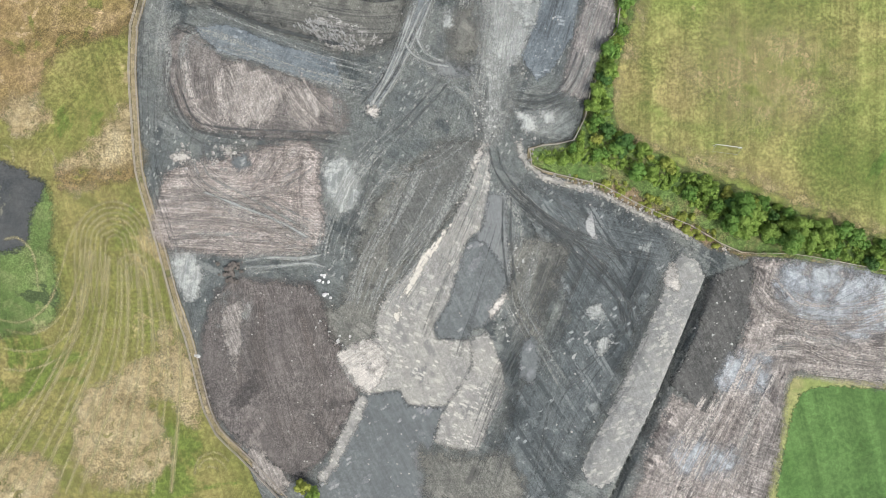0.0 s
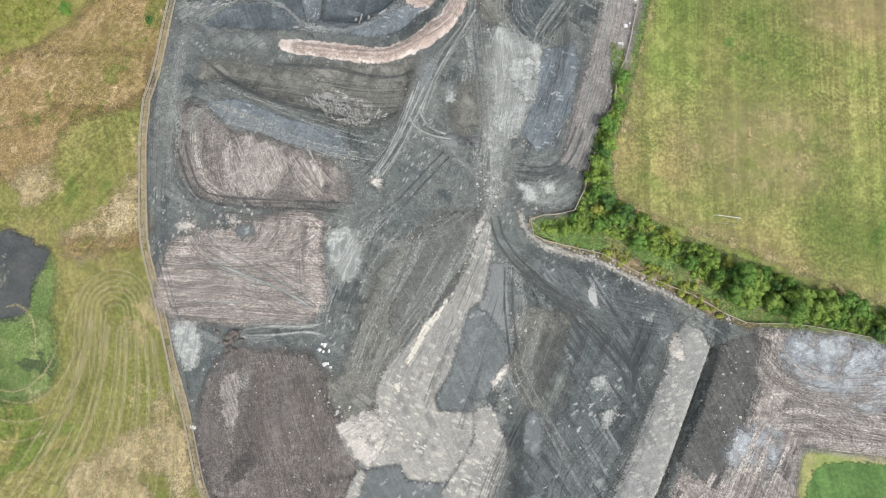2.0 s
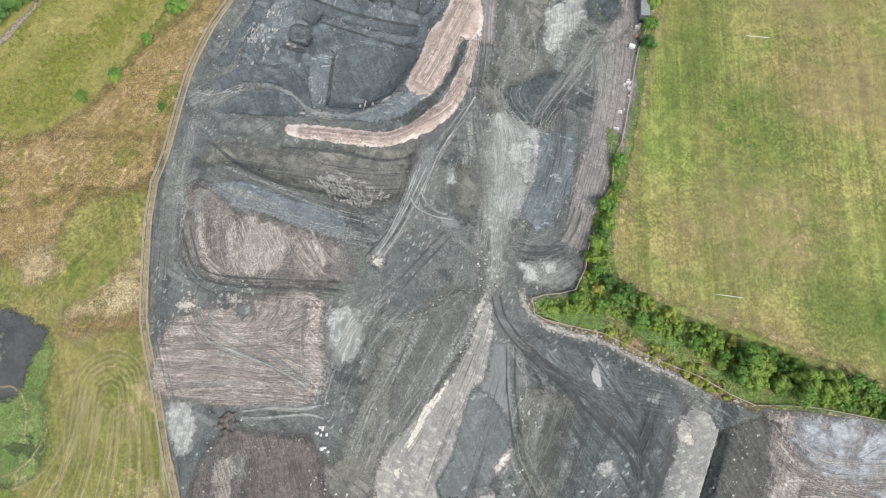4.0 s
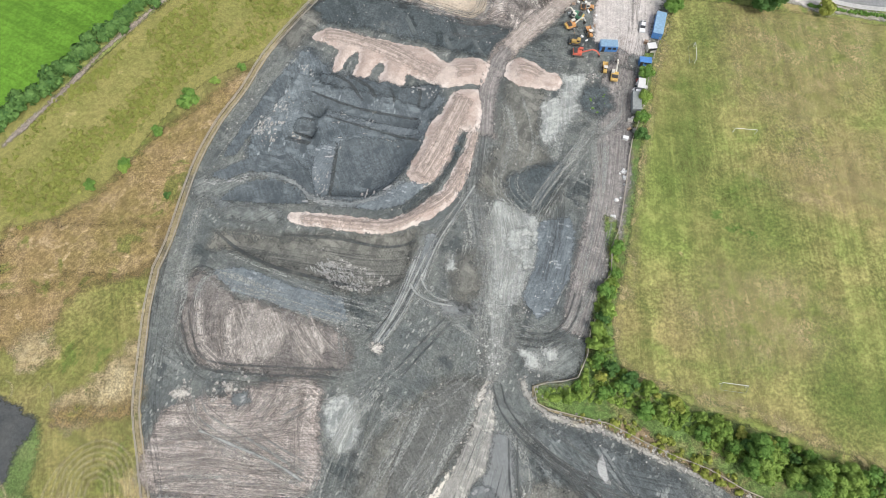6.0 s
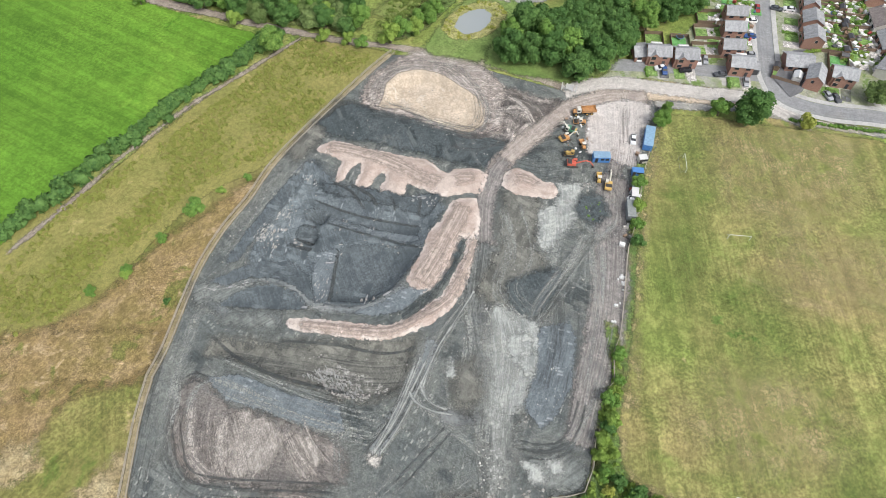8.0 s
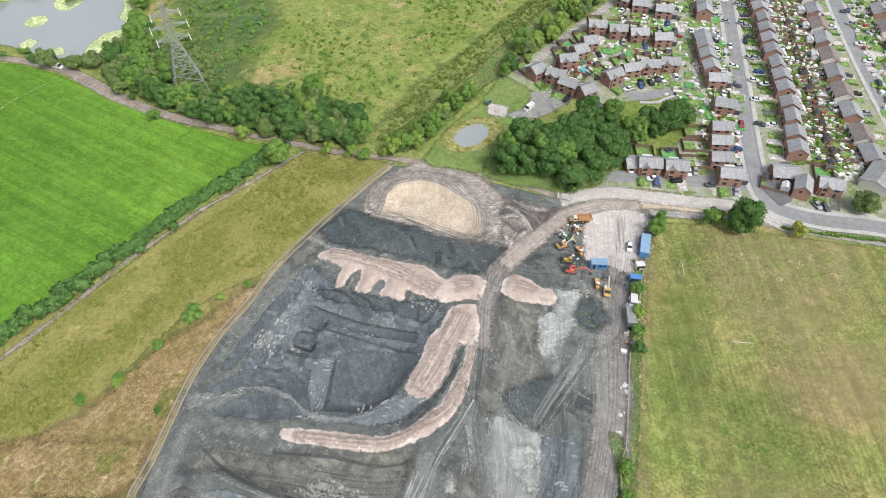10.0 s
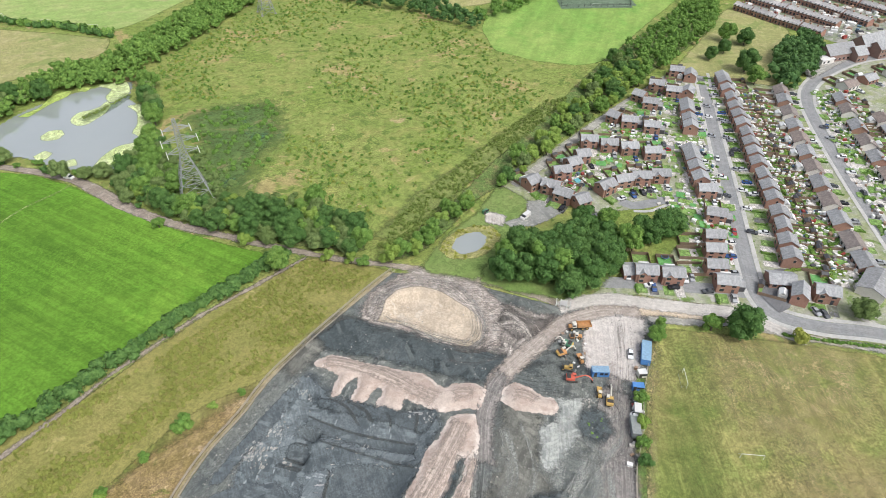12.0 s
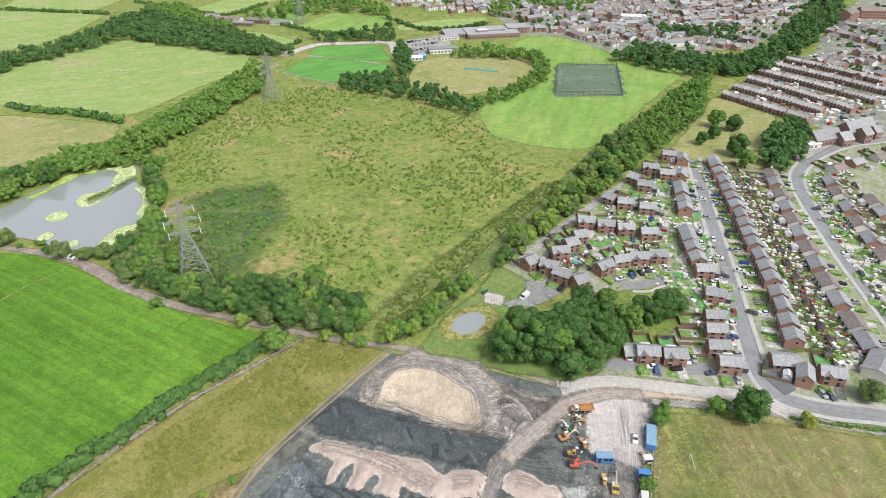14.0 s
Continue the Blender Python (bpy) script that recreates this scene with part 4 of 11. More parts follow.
ribbon("side_road", [(131.3, 214.2), (123.3, 215.8), (113.8, 216.7), (103.8, 216.2), (95.7, 213.7), (88.8, 212.7), (84.9, 216.2)], 5.4, M_asphalt, 0.05, "grey asphalt side road")
ribbon("pavement", [(123.6, 212.1), (112.6, 213.4), (103.2, 212.1), (95.2, 208.4), (88.2, 208.7)], 1.6, M_pavement, 0.10, "pale pavement along the side road")
ribbon("side_road_b", [(142.9, 258.2), (125.6, 258.4), (104.6, 262.6), (87.2, 260.6), (79.9, 264.7)], 5.0, M_asphalt, 0.05, "grey asphalt side road")
ribbon("side_road_c", [(155.2, 301.7), (142.3, 304.3), (129.9, 304.8)], 5.0, M_asphalt, 0.05, "grey asphalt side road")
ribbon("hedge_lane", [(144.0, 337.1), (113.8, 309.0), (86.5, 280.7), (65.8, 257.7), (47.5, 236.9), (40.2, 230.3)], 5.0, M_pale, 0.05, "pale paved lane along the tree belt")
street("curved_road", [(370.6, 393.6), (299.9, 365.5), (269.8, 357.5), (242.3, 342.1), (220.8, 322.9), (209.9, 305.0), (202.5, 280.8), (195.1, 247.0), (189.3, 217.4), (184.6, 189.8), (179.4, 159.2)], 6.0, "grey asphalt road with a wide bend")
ribbon("dirt_track", [(-230.8, 263.4), (-195.1, 255.3), (-177.4, 250.7), (-156.2, 243.1), (-138.8, 231.2), (-122.1, 218.8), (-102.4, 208.2), (-77.3, 198.7), (-62.9, 193.2), (-44.6, 187.0), (-31.4, 182.8), (-14.3, 178.9), (-1.7, 175.5), (16.6, 169.9), (34.1, 162.7), (48.6, 155.2)], 5.0, M_earthroad, 0.05, "brown earth track beside the trees", 0.8, widths=[3.5, 4, 6, 4, 3, 3.2, 3.5])
ribbon("field_path", [(-44.3, 185.0), (-55.2, 175.0), (-68.5, 162.8), (-79.1, 153.2), (-89.6, 140.8), (-98.9, 129.7), (-106.6, 117.8), (-123.1, 96.2)], 1.5, M_earthroad, 0.06, "trodden earth path along the hedge", 0.6)
sheet("roadside_sand", [(52.6, 155.5), (67.3, 158.8), (84.3, 155.8), (104.0, 150.7), (112.3, 147.7), (119.5, 139.1), (108.3, 143.3), (85.1, 147.3), (64.9, 150.2)], M_buff, 0.05, 1.5, 2.0, "buff sand beside the haul road")
ribbon("sand_road", [(45.3, 153.2), (54.7, 156.0), (66.7, 156.6), (79.6, 153.8), (94.1, 150.6), (106.9, 148.4), (113.0, 145.1), (119.5, 139.1), (126.5, 134.7)], 6.0, M_paleroad, 0.12, "pale stone haul road out of the site", 1.0)
ribbon("verge_track", [(75.3, 146.7), (90.0, 145.0), (106.5, 143.3), (119.2, 138.4), (131.9, 134.5), (145.8, 130.7), (165.7, 124.9)], 3.5, M_pale, 0.05, "pale stone footpath", 0.6)

# ---- construction site surfaces ----

def lay_ground(name, line, mat, label):
    sheet(name, line, mat, 0.03, 1.0, 4.0, label, True)


lay_ground("brown_ground", [(10.3, 26.4), (7.9, 17.2), (1.1, 6.5), (-4.8, 0.5), (-10.4, -7.0), (-15.9, -15.1), (-17.1, -20.7), (-26.8, -26.5), (-32.6, -14.4), (-26.2, -12.6), (-22.3, -2.3), (-18.5, 7.3), (-12.5, 16.9), (-2.4, 23.5), (6.1, 27.0)], M_brown_grey, "brown-grey shale ground")
lay_ground("dark_oval", [(8.2, 26.4), (9.9, 23.7), (7.4, 17.2), (1.1, 6.5), (-4.0, 1.2), (-10.2, -3.1), (-12.6, -4.1), (-13.9, -1.9), (-13.1, 1.5), (-11.4, 8.4), (-9.1, 15.3), (-5.3, 20.8), (1.9, 25.8)], M_oval, "dark oval of tipped shale")
lay_ground("blue_ground", [(19.6, 14.9), (32.3, 12.0), (47.4, 4.4), (56.8, -3.0), (47.6, -22.2), (32.5, -50.8), (22.1, -64.7), (7.9, -64.2), (14.7, -41.7), (23.7, -28.2), (29.7, -17.3), (24.8, -1.7)], M_blue_grey, "blue-grey shale ground")
lay_ground("olive_strip", [(17.9, 0.3), (21.8, 0.7), (31.2, -0.6), (30.0, -4.4), (27.7, -9.2), (24.6, -14.7), (23.1, -18.4), (22.4, -23.7), (19.3, -24.6), (18.5, -17.9), (16.4, -10.9), (16.0, -5.2), (16.7, -1.1)], M_brown_grey, "olive-grey shale strip")
lay_ground("gate_ground", [(18.5, 154.4), (27.1, 156.5), (45.0, 149.3), (62.4, 153.0), (76.1, 151.4), (74.3, 146.5), (55.6, 145.4), (44.0, 141.1), (34.3, 135.0), (25.7, 129.6), (19.6, 135.1), (21.0, 145.0)], M_pink_b, "rutted pinkish ground by the gate")
lay_ground("bank_ground", [(-21.5, 150.2), (-20.8, 160.4), (-12.3, 170.4), (-2.5, 175.1), (9.1, 173.5), (20.2, 165.6), (27.8, 153.2), (25.9, 141.9), (20.1, 132.8), (7.4, 137.0), (-10.5, 145.8)], M_pink, "pinkish rutted earth around the sand basin")
lay_ground("margin_ground", [(-21.5, 149.2), (-29.0, 154.0), (-36.0, 145.0), (-45.9, 131.1), (-42.1, 127.0), (-33.0, 137.8), (-25.1, 146.9)], M_brown_grey, "brown-grey margin along the fence")
ROUNDED = ("till_block", "till_bank", "brown_stockpile", "pit_floor", "pale_stone_strip", "wet_patch", "pale_tongue", "stone_slab", "sand_basin", "basin_bank", "white_scrape", "dark_patch", "stone_bund_end", "stone_bund_limb", "compound_stone")

def lay_patch(name, line, mat, lift, label):
    sheet(name, line, mat, lift, 1.0, 3.0, label, name in ROUNDED)


lay_patch("till_block", [(-68.4, 18.5), (-64.0, 23.2), (-47.1, 26.0), (-31.7, 27.2), (-29.9, 17.6), (-32.9, 1.6), (-67.5, 3.1), (-70.7, 11.6)], M_pink, 0.05, "pale pinkish clay with wheel ruts")
lay_patch("till_bank", [(-65.6, 53.9), (-62.7, 57.6), (-58.3, 55.4), (-52.2, 49.6), (-41.9, 47.3), (-29.5, 42.2), (-25.1, 39.6), (-23.5, 29.6), (-48.2, 29.9), (-59.9, 33.9), (-64.8, 40.6)], M_tillbrown, 0.05, "rutted brown-grey clay bank")
lay_patch("combed_clay", [(-52.8, 46.8), (-48.8, 48.6), (-40.6, 44.8), (-37.7, 40.2), (-40.8, 33.3), (-49.5, 32.2), (-54.6, 36.0), (-54.9, 43.0)], M_combed, 0.07, "pale clay combed by a bucket")
lay_patch("combed_clay", [(-35.4, 42.5), (-29.6, 40.5), (-27.3, 34.8), (-31.9, 31.1), (-37.8, 35.0)], M_combed, 0.07, "pale clay combed by a bucket")
lay_patch("brown_stockpile", [(-56.1, -7.9), (-48.3, -5.4), (-32.4, -8.9), (-29.3, -18.8), (-21.5, -33.0), (-33.4, -52.0), (-41.1, -53.8), (-55.3, -42.1), (-61.0, -25.8)], M_brown, 0.05, "low stockpile of brown subsoil")
lay_patch("black_bench", BENCH, M_brown_grey, 0.05, "brown-grey shale bench cut into the slope")
lay_patch("black_band", [(-36.8, 143.2), (-27.2, 153.1), (-17.8, 147.8), (0.4, 143.4), (16.4, 136.2), (26.0, 133.0), (20.7, 122.1), (6.9, 124.4), (-10.6, 131.9), (-32.1, 137.8)], M_black, 0.05, "black shale ground")
lay_patch("pit_floor", PIT, M_pit, 0.05, "dark shale excavation floor")
lay_patch("pale_stone_strip", [(11.9, 25.4), (12.7, 24.5), (12.0, 14.5), (9.3, 3.4), (7.1, 2.8), (4.9, -3.4), (3.6, -7.5), (0.9, -13.7), (-2.8, -19.1), (-2.2, -22.0), (5.7, -22.4), (5.5, -29.2), (-1.2, -38.9), (-10.5, -37.9), (-12.8, -34.5), (-21.6, -34.7), (-27.3, -25.0), (-21.0, -22.2), (-17.1, -21.2), (-17.2, -16.5), (-13.6, -9.6), (-9.2, -5.6), (-4.1, -0.9), (1.0, 4.4), (6.4, 13.3), (9.0, 20.2)], M_pale, 0.06, "pale crushed stone working strip")
lay_patch("damp_patch", [(12.0, 13.4), (16.1, 12.9), (16.0, 0.3), (16.1, -8.0), (14.3, -11.9), (13.2, -5.1), (8.5, 0.6), (7.6, 2.4), (9.6, 4.5)], M_damp, 0.08, "damp blue-grey shale")
lay_patch("wet_patch", [(7.9, 2.3), (10.6, 0.8), (13.8, -3.8), (15.6, -8.0), (14.0, -12.4), (12.2, -14.6), (10.7, -17.9), (8.4, -20.0), (6.3, -19.9), (5.7, -22.4), (-2.2, -22.0), (-3.3, -19.1), (1.0, -13.0), (2.7, -7.5), (4.9, -1.3), (5.6, 1.5)], M_wet, 0.09, "wet dark shale patch")
lay_patch("cream_stripe", [(2.5, 6.5), (1.0, 3.7), (-0.8, 1.3), (-2.0, -0.6), (-3.9, -2.8), (-5.7, -5.8), (-7.2, -7.8), (-9.2, -11.5), (-10.3, -10.9), (-8.6, -7.0), (-6.6, -4.0), (-5.6, -1.6), (-2.7, 0.8), (0.3, 4.5)], M_cream, 0.12, "cream limestone stripe")
lay_patch("cream_stripe", [(-10.7, -14.2), (-11.0, -16.0), (-12.5, -17.8), (-13.0, -15.9), (-12.1, -14.7)], M_cream, 0.12, "cream limestone patch")
lay_patch("cream_stripe", [(12.8, 26.3), (12.7, 24.8), (11.3, 24.3), (10.1, 22.0), (8.9, 19.6), (7.8, 19.7), (8.7, 22.3), (9.9, 24.6), (11.1, 26.1)], M_chalk2, 0.12, "pale stone scrape")
lay_patch("cream_stripe", [(14.3, -11.7), (14.8, -12.5), (13.9, -14.2), (12.4, -16.6), (11.3, -17.3), (10.8, -16.2), (12.1, -13.5)], M_chalk2, 0.13, "pale stone scrape")
lay_patch("cream_stripe", [(54.7, -7.5), (56.7, -6.1), (57.4, -9.7), (58.6, -11.9), (56.9, -12.5), (54.8, -12.1), (53.7, -10.3)], M_chalk2, 0.13, "cream limestone patch")
lay_patch("white_corner", [(-21.1, -22.4), (-18.3, -23.7), (-17.4, -27.6), (-20.1, -33.1), (-22.8, -31.6), (-26.8, -25.8), (-24.6, -23.8)], M_patch_pale, 0.11, "whitish scraped stone")
lay_patch("spine_stone", [(13.9, 73.3), (26.2, 72.8), (25.0, 57.4), (23.2, 49.0), (19.0, 42.2), (16.9, 33.9), (14.8, 28.4), (13.0, 25.4), (11.4, 25.4), (10.9, 34.1), (10.5, 45.3), (12.2, 56.5)], M_spine, 0.16, "pale grey stone along the haul road")
lay_patch("pale_band", [(0.6, 45.5), (4.1, 46.7), (11.0, 45.0), (10.6, 42.3), (3.9, 42.5), (0.5, 43.2)], M_damp, 0.1, "pale grey stone band")
lay_patch("wet_hollow", [(-20.5, -35.3), (-12.1, -34.5), (-10.5, -38.2), (-1.2, -39.1), (-4.6, -47.6), (-8.1, -63.5), (-33.8, -62.5), (-33.3, -56.5), (-27.7, -48.9)], M_wet, 0.06, "wet dark shale hollow")
lay_patch("pale_tongue", [(5.8, -21.9), (10.0, -20.9), (12.8, -27.5), (13.6, -34.7), (10.2, -42.7), (6.0, -50.3), (1.0, -49.3), (-3.9, -47.4), (-0.8, -38.9), (2.9, -34.0), (6.0, -29.3)], M_pale, 0.08, "pale crushed stone tongue")
lay_patch("stone_slab", SLAB, M_slabpale, 0.06, "raised pale grey stone platform")
lay_patch("brown_strip", [(66.4, -9.0), (71.7, -7.5), (76.2, -6.6), (74.7, -18.8), (69.3, -30.5), (63.2, -42.8), (54.4, -36.1), (61.2, -24.5)], M_umber, 0.05, "dark stripped topsoil strip")
lay_patch("pink_field", [(76.3, -6.0), (85.7, -6.7), (99.6, -9.8), (113.4, -12.9), (130.0, -16.9), (128.9, -40.6), (107.8, -37.7), (84.2, -34.3), (75.7, -70.4), (41.2, -69.0), (54.8, -37.5), (62.9, -42.7), (69.6, -30.9), (75.5, -18.2)], M_pink_b, 0.04, "rutted pinkish stripped ground")
lay_patch("pale_pad", [(39.1, 115.3), (45.9, 114.6), (43.9, 102.4), (38.7, 98.3), (35.5, 92.1), (30.2, 91.4), (32.2, 105.3), (37.7, 106.7)], M_scrape, 0.06, "pale grey stone pad")
lay_patch("dark_patch", [(21.8, 113.6), (31.1, 112.7), (32.9, 108.5), (30.3, 92.3), (33.0, 84.8), (33.2, 76.8), (25.8, 68.5), (18.5, 73.0), (13.0, 78.5), (15.1, 86.5), (19.0, 95.7)], M_brown_grey, 0.05, "dark brown-grey shale patch")
lay_patch("white_scrape", [(15.5, 74.4), (20.8, 72.9), (28.2, 70.1), (25.9, 61.9), (22.4, 49.5), (14.1, 36.7), (10.3, 42.6), (15.3, 56.0), (16.4, 65.6)], M_scrape, 0.06, "pale scraped ground")
lay_patch("basin_bank", BASIN_BANK, M_pink, 0.05, "banked rutted earth around a sand basin")
lay_patch("sand_basin", BASIN, M_sand, 0.08, "buff sand drainage basin")
lay_patch("compound_stone", [(52.2, 140.7), (56.7, 146.6), (63.5, 148.5), (74.3, 146.3), (70.4, 135.7), (63.6, 120.3), (56.4, 124.5), (50.2, 126.6)], M_chalk, 0.06, "white crushed stone compound")
lay_patch("earth_heap", HEAP, M_brown, 0.05, "low brown earth heap")
lay_patch("stone_bund", BUND_TOP, M_pinkstone, 0.06, "low bund of pink crushed stone")
lay_patch("stone_bund_limb", BUND_LIMB, M_pinkstone, 0.07, "low bund of pink crushed stone")
lay_patch("stone_bund_curve", BUND_CURVE, M_pinkstone, 0.06, "curved bund of pink crushed stone")
lay_patch("stone_bund_end", BUND_END, M_pinkstone, 0.06, "low bund of pink crushed stone")
for line, wide in (
    ([(-33.0, 132.4), (-27.0, 131.4), (-21.0, 129.4), (-14.6, 126.4), (-8.0, 122.6), (-2.4, 118.6), (3.4, 115.6)], 4.6),
    ([(6.6, 116.8), (10.6, 117.8), (14.8, 117.0)], 4.0),
    ([(10.4, 108.6), (7.6, 102.6), (4.4, 96.6), (1.4, 90.6), (-1.8, 84.8), (-4.4, 80.8)], 5.6),
    ([(12.2, 97.4), (10.8, 91.0), (8.3, 85.5), (3.5, 77.0), (-3.5, 72.2), (-12.0, 68.2), (-20.0, 68.6), (-28.0, 69.7), (-37.0, 71.2)], 2.4),
    ([(25.0, 117.0), (29.4, 116.2), (33.4, 113.4)], 3.6),
):
    ribbon("trodden_crest", line, wide, M_bundcore, 0.34, "trodden pink stone along the bund's crest", 1.2, 1.0, 6)

lay_patch("dark_patch", [(21.0, 82.4), (36.6, 85.5), (33.7, 78.3), (31.1, 73.6), (27.5, 69.3), (21.3, 71.1), (20.0, 76.4)], M_black, 0.17, "dark shale patch")
lay_patch("white_scrape", [(16.1, 74.2), (19.3, 73.1), (27.5, 69.0), (28.3, 63.3), (24.6, 53.3), (20.7, 47.9), (17.3, 44.8), (14.4, 47.3), (14.3, 58.2), (14.6, 67.3)], M_scrape, 0.17, "chalky scraped ground")
lay_patch("dark_patch", [(3.9, 54.2), (4.8, 58.0), (9.9, 59.5), (11.3, 53.9), (9.8, 47.4), (6.6, 45.9), (4.2, 47.7)], M_brown_grey, 0.17, "dark hatched shale oval")
lay_patch("grey_flat", [(28.0, 67.6), (36.0, 68.7), (37.1, 63.5), (34.2, 50.8), (29.3, 43.5), (25.0, 40.3), (21.5, 46.4), (24.8, 53.9)], M_cell_blue, 0.17, "smooth blue-grey shale flat")
lay_patch("brushed_stone", [(-27.9, -24.9), (-24.6, -22.8), (-20.3, -21.1), (-17.2, -23.2), (-14.3, -27.2), (-17.0, -31.6), (-20.0, -35.3), (-23.2, -33.2), (-25.3, -28.8)], M_chalk2, 0.17, "brushed whitish stone")


lay_patch("blue_band", [(-58.9, 56.9), (-51.2, 57.9), (-37.5, 51.8), (-24.8, 48.3), (-23.3, 41.4), (-32.3, 43.3), (-44.6, 48.2), (-52.9, 50.7)], M_cell_blue, 0.18, "smooth blue-grey shale band")
lay_patch("combed_clay", [(-54.2, -11.5), (-50.8, -10.7), (-50.0, -20.1), (-52.3, -27.3), (-54.6, -22.7)], M_combed, 0.18, "pale clay streak on the brown stockpile")
lay_patch("combed_clay", [(-52.1, -45.9), (-45.9, -47.9), (-40.4, -55.4), (-42.2, -59.8), (-48.3, -54.8)], M_combed, 0.18, "pale clay at the foot of the brown stockpile")
lay_patch("brown_flat", [(-8.3, -49.8), (0.1, -50.9), (7.0, -52.6), (14.0, -50.8), (17.9, -57.9), (16.3, -63.4), (-6.0, -62.5)], M_brown_grey, 0.18, "brown-grey shale flat")
ribbon("pale_lane", [(-20.5, -34.6), (-24.8, -43.2), (-29.3, -51.7), (-33.4, -56.6)], 2.6, M_pale, 0.2, "pale stone lane beside a wet hollow", 0.8)
ribbon("ramp", [(-16.7, 35.5), (-11.3, 43.7), (-6.7, 51.9), (-2.9, 59.7), (-0.3, 65.8)], 3.4, M_trackpit, 0.2, "pale ramp climbing over shale", 0.8)


def lay_scrape(name, line, mat, label):
    sheet(name, line, mat, 0.10, 1.0, 2.0, label, True)


lay_scrape("blue_dust", [(85.7, -7.4), (109.0, -11.8), (113.1, -20.4), (107.2, -25.7), (92.0, -23.7), (82.5, -16.3)], M_bluish, "bluish-white lime dust on stripped ground")
lay_scrape("blue_dust", [(69.4, -29.8), (79.1, -30.2), (77.4, -37.1), (66.3, -36.6)], M_bluish, "bluish-white lime dust on stripped ground")
lay_scrape("blue_dust", [(55.9, -50.1), (68.4, -52.0), (69.5, -59.0), (57.0, -58.5)], M_bluish, "bluish-white lime dust on stripped ground")
lay_scrape("pale_scrape", [(-28.4, 21.4), (-24.1, 23.7), (-20.4, 22.5), (-20.5, 11.6), (-24.8, 10.4), (-28.2, 15.4)], M_scrape, "pale scraped stone patch")
lay_scrape("weed_island", [(44.8, 109.3), (48.8, 111.2), (51.9, 109.0), (52.5, 103.1), (48.7, 99.1), (44.8, 100.4), (43.1, 104.5)], M_black, "dark weedy island between tracks")
lay_scrape("ramp_tip", [(-17.3, 35.6), (-14.3, 35.1), (-15.4, 33.8), (-16.5, 34.1)], M_chalk2, "pale stone tip of a ramp")
lay_scrape("white_patch", [(36.8, 8.2), (37.4, 6.2), (37.7, 2.9), (38.5, -0.0), (36.9, 0.9), (35.6, 3.0), (35.4, 5.1)], M_crisp, "white stone patch")
lay_scrape("pale_scrape", [(-66.2, 2.0), (-60.6, 2.1), (-59.4, -3.6), (-62.5, -9.7), (-65.9, -7.5), (-66.6, -1.9)], M_scrape, "pale scraped stone patch")
lay_scrape("pale_scrape", [(19.7, 33.8), (34.4, 33.9), (32.6, 26.2), (24.2, 25.5), (20.2, 28.8)], M_greyscrape, "pale scraped stone patch")
lay_scrape("pale_scrape", [(-56.9, -10.0), (-48.5, -9.6), (-50.4, -22.1), (-54.4, -19.1)], M_patch_pale, "pale scraped stone patch")
lay_scrape("pale_scrape", [(-67.7, 84.4), (-48.9, 85.5), (-45.4, 81.7), (-60.5, 77.1), (-67.0, 79.1)], M_greyscrape, "pale grey stone patch")
lay_scrape("pale_scrape", [(-58.9, 76.2), (-41.6, 73.3), (-41.4, 69.9), (-56.9, 72.2)], M_greyscrape, "pale grey stone strip")
ribbon("haul_road", [(18.6, 116.2), (20.0, 119.8), (22.9, 123.6), (27.7, 128.8), (36.0, 136.6), (42.4, 142.6), (50.6, 147.6), (62.1, 150.6), (74.8, 149.0)], 6.2, M_haul, 0.14, "pinkish stone haul road through the site", 1.5, 1.5, 8)
ribbon("haul_road", [(15.1, 93.0), (15.6, 101.3), (16.9, 110.1), (18.8, 115.9), (21.4, 121.6), (25.0, 126.2)], 5.4, M_fenceroad, 0.15, "warm grey stretch of rutted haul road", 1.5, 1.5, 8)
ribbon("vehicle_lane", [(68.6, 149.2), (66.6, 143.5), (64.9, 139.1), (61.8, 130.4), (58.6, 122.9), (56.5, 116.3)], 4.6, M_fenceroad, 0.16, "grey driven lane across the white compound", 1.2, 1.5, 6)
ribbon("spine_road", [(15.2, 97.7), (13.2, 86.5), (11.6, 74.2), (12.4, 56.1), (13.0, 44.0), (13.3, 35.4), (13.4, 27.2)], 7, M_haul_grey, 0.13, "grey haul road with wheel ruts", 2.0, 1.5, 8)
ribbon("fence_road", [(57.7, 118.4), (54.0, 106.0), (52.1, 94.3), (48.7, 77.9), (44.8, 64.4), (40.2, 51.9), (36.0, 40.1), (33.5, 34.6)], 10, M_fenceroad, 0.12, "stone road along the site fence", 1.5, 1.5, 8)

# ---- bog and ponds ----
sheet("bog_grass", [(-119.8, 25.5), (-104.5, 23.4), (-97.7, 19.7), (-95.2, 11.9), (-96.6, 3.5), (-94.6, -9.1), (-99.0, -15.9), (-110.2, -17.5), (-121.4, -16.4)], M_bog, 0.0, 3.0, 3.0, "vivid green boggy grass")
sheet("mud_pool", [(-117.0, 26.7), (-107.2, 25.9), (-103.1, 23.7), (-97.9, 20.4), (-100.7, 13.5), (-102.7, 5.2), (-108.0, 4.0), (-117.8, 4.4)], M_mud, 0.03, 2.0, 2.0, "dark drying mud pool")
sheet("reed_bed", [(-119.7, 298.7), (-105.1, 311.2), (-81.2, 313.7), (-71.5, 293.5), (-70.2, 269.9), (-76.9, 249.4), (-75.4, 230.7), (-89.1, 226.9), (-99.0, 236.2), (-106.3, 271.4)], M_reed, 0.0, 4.0, 14.0, "dark green reed bed", True)
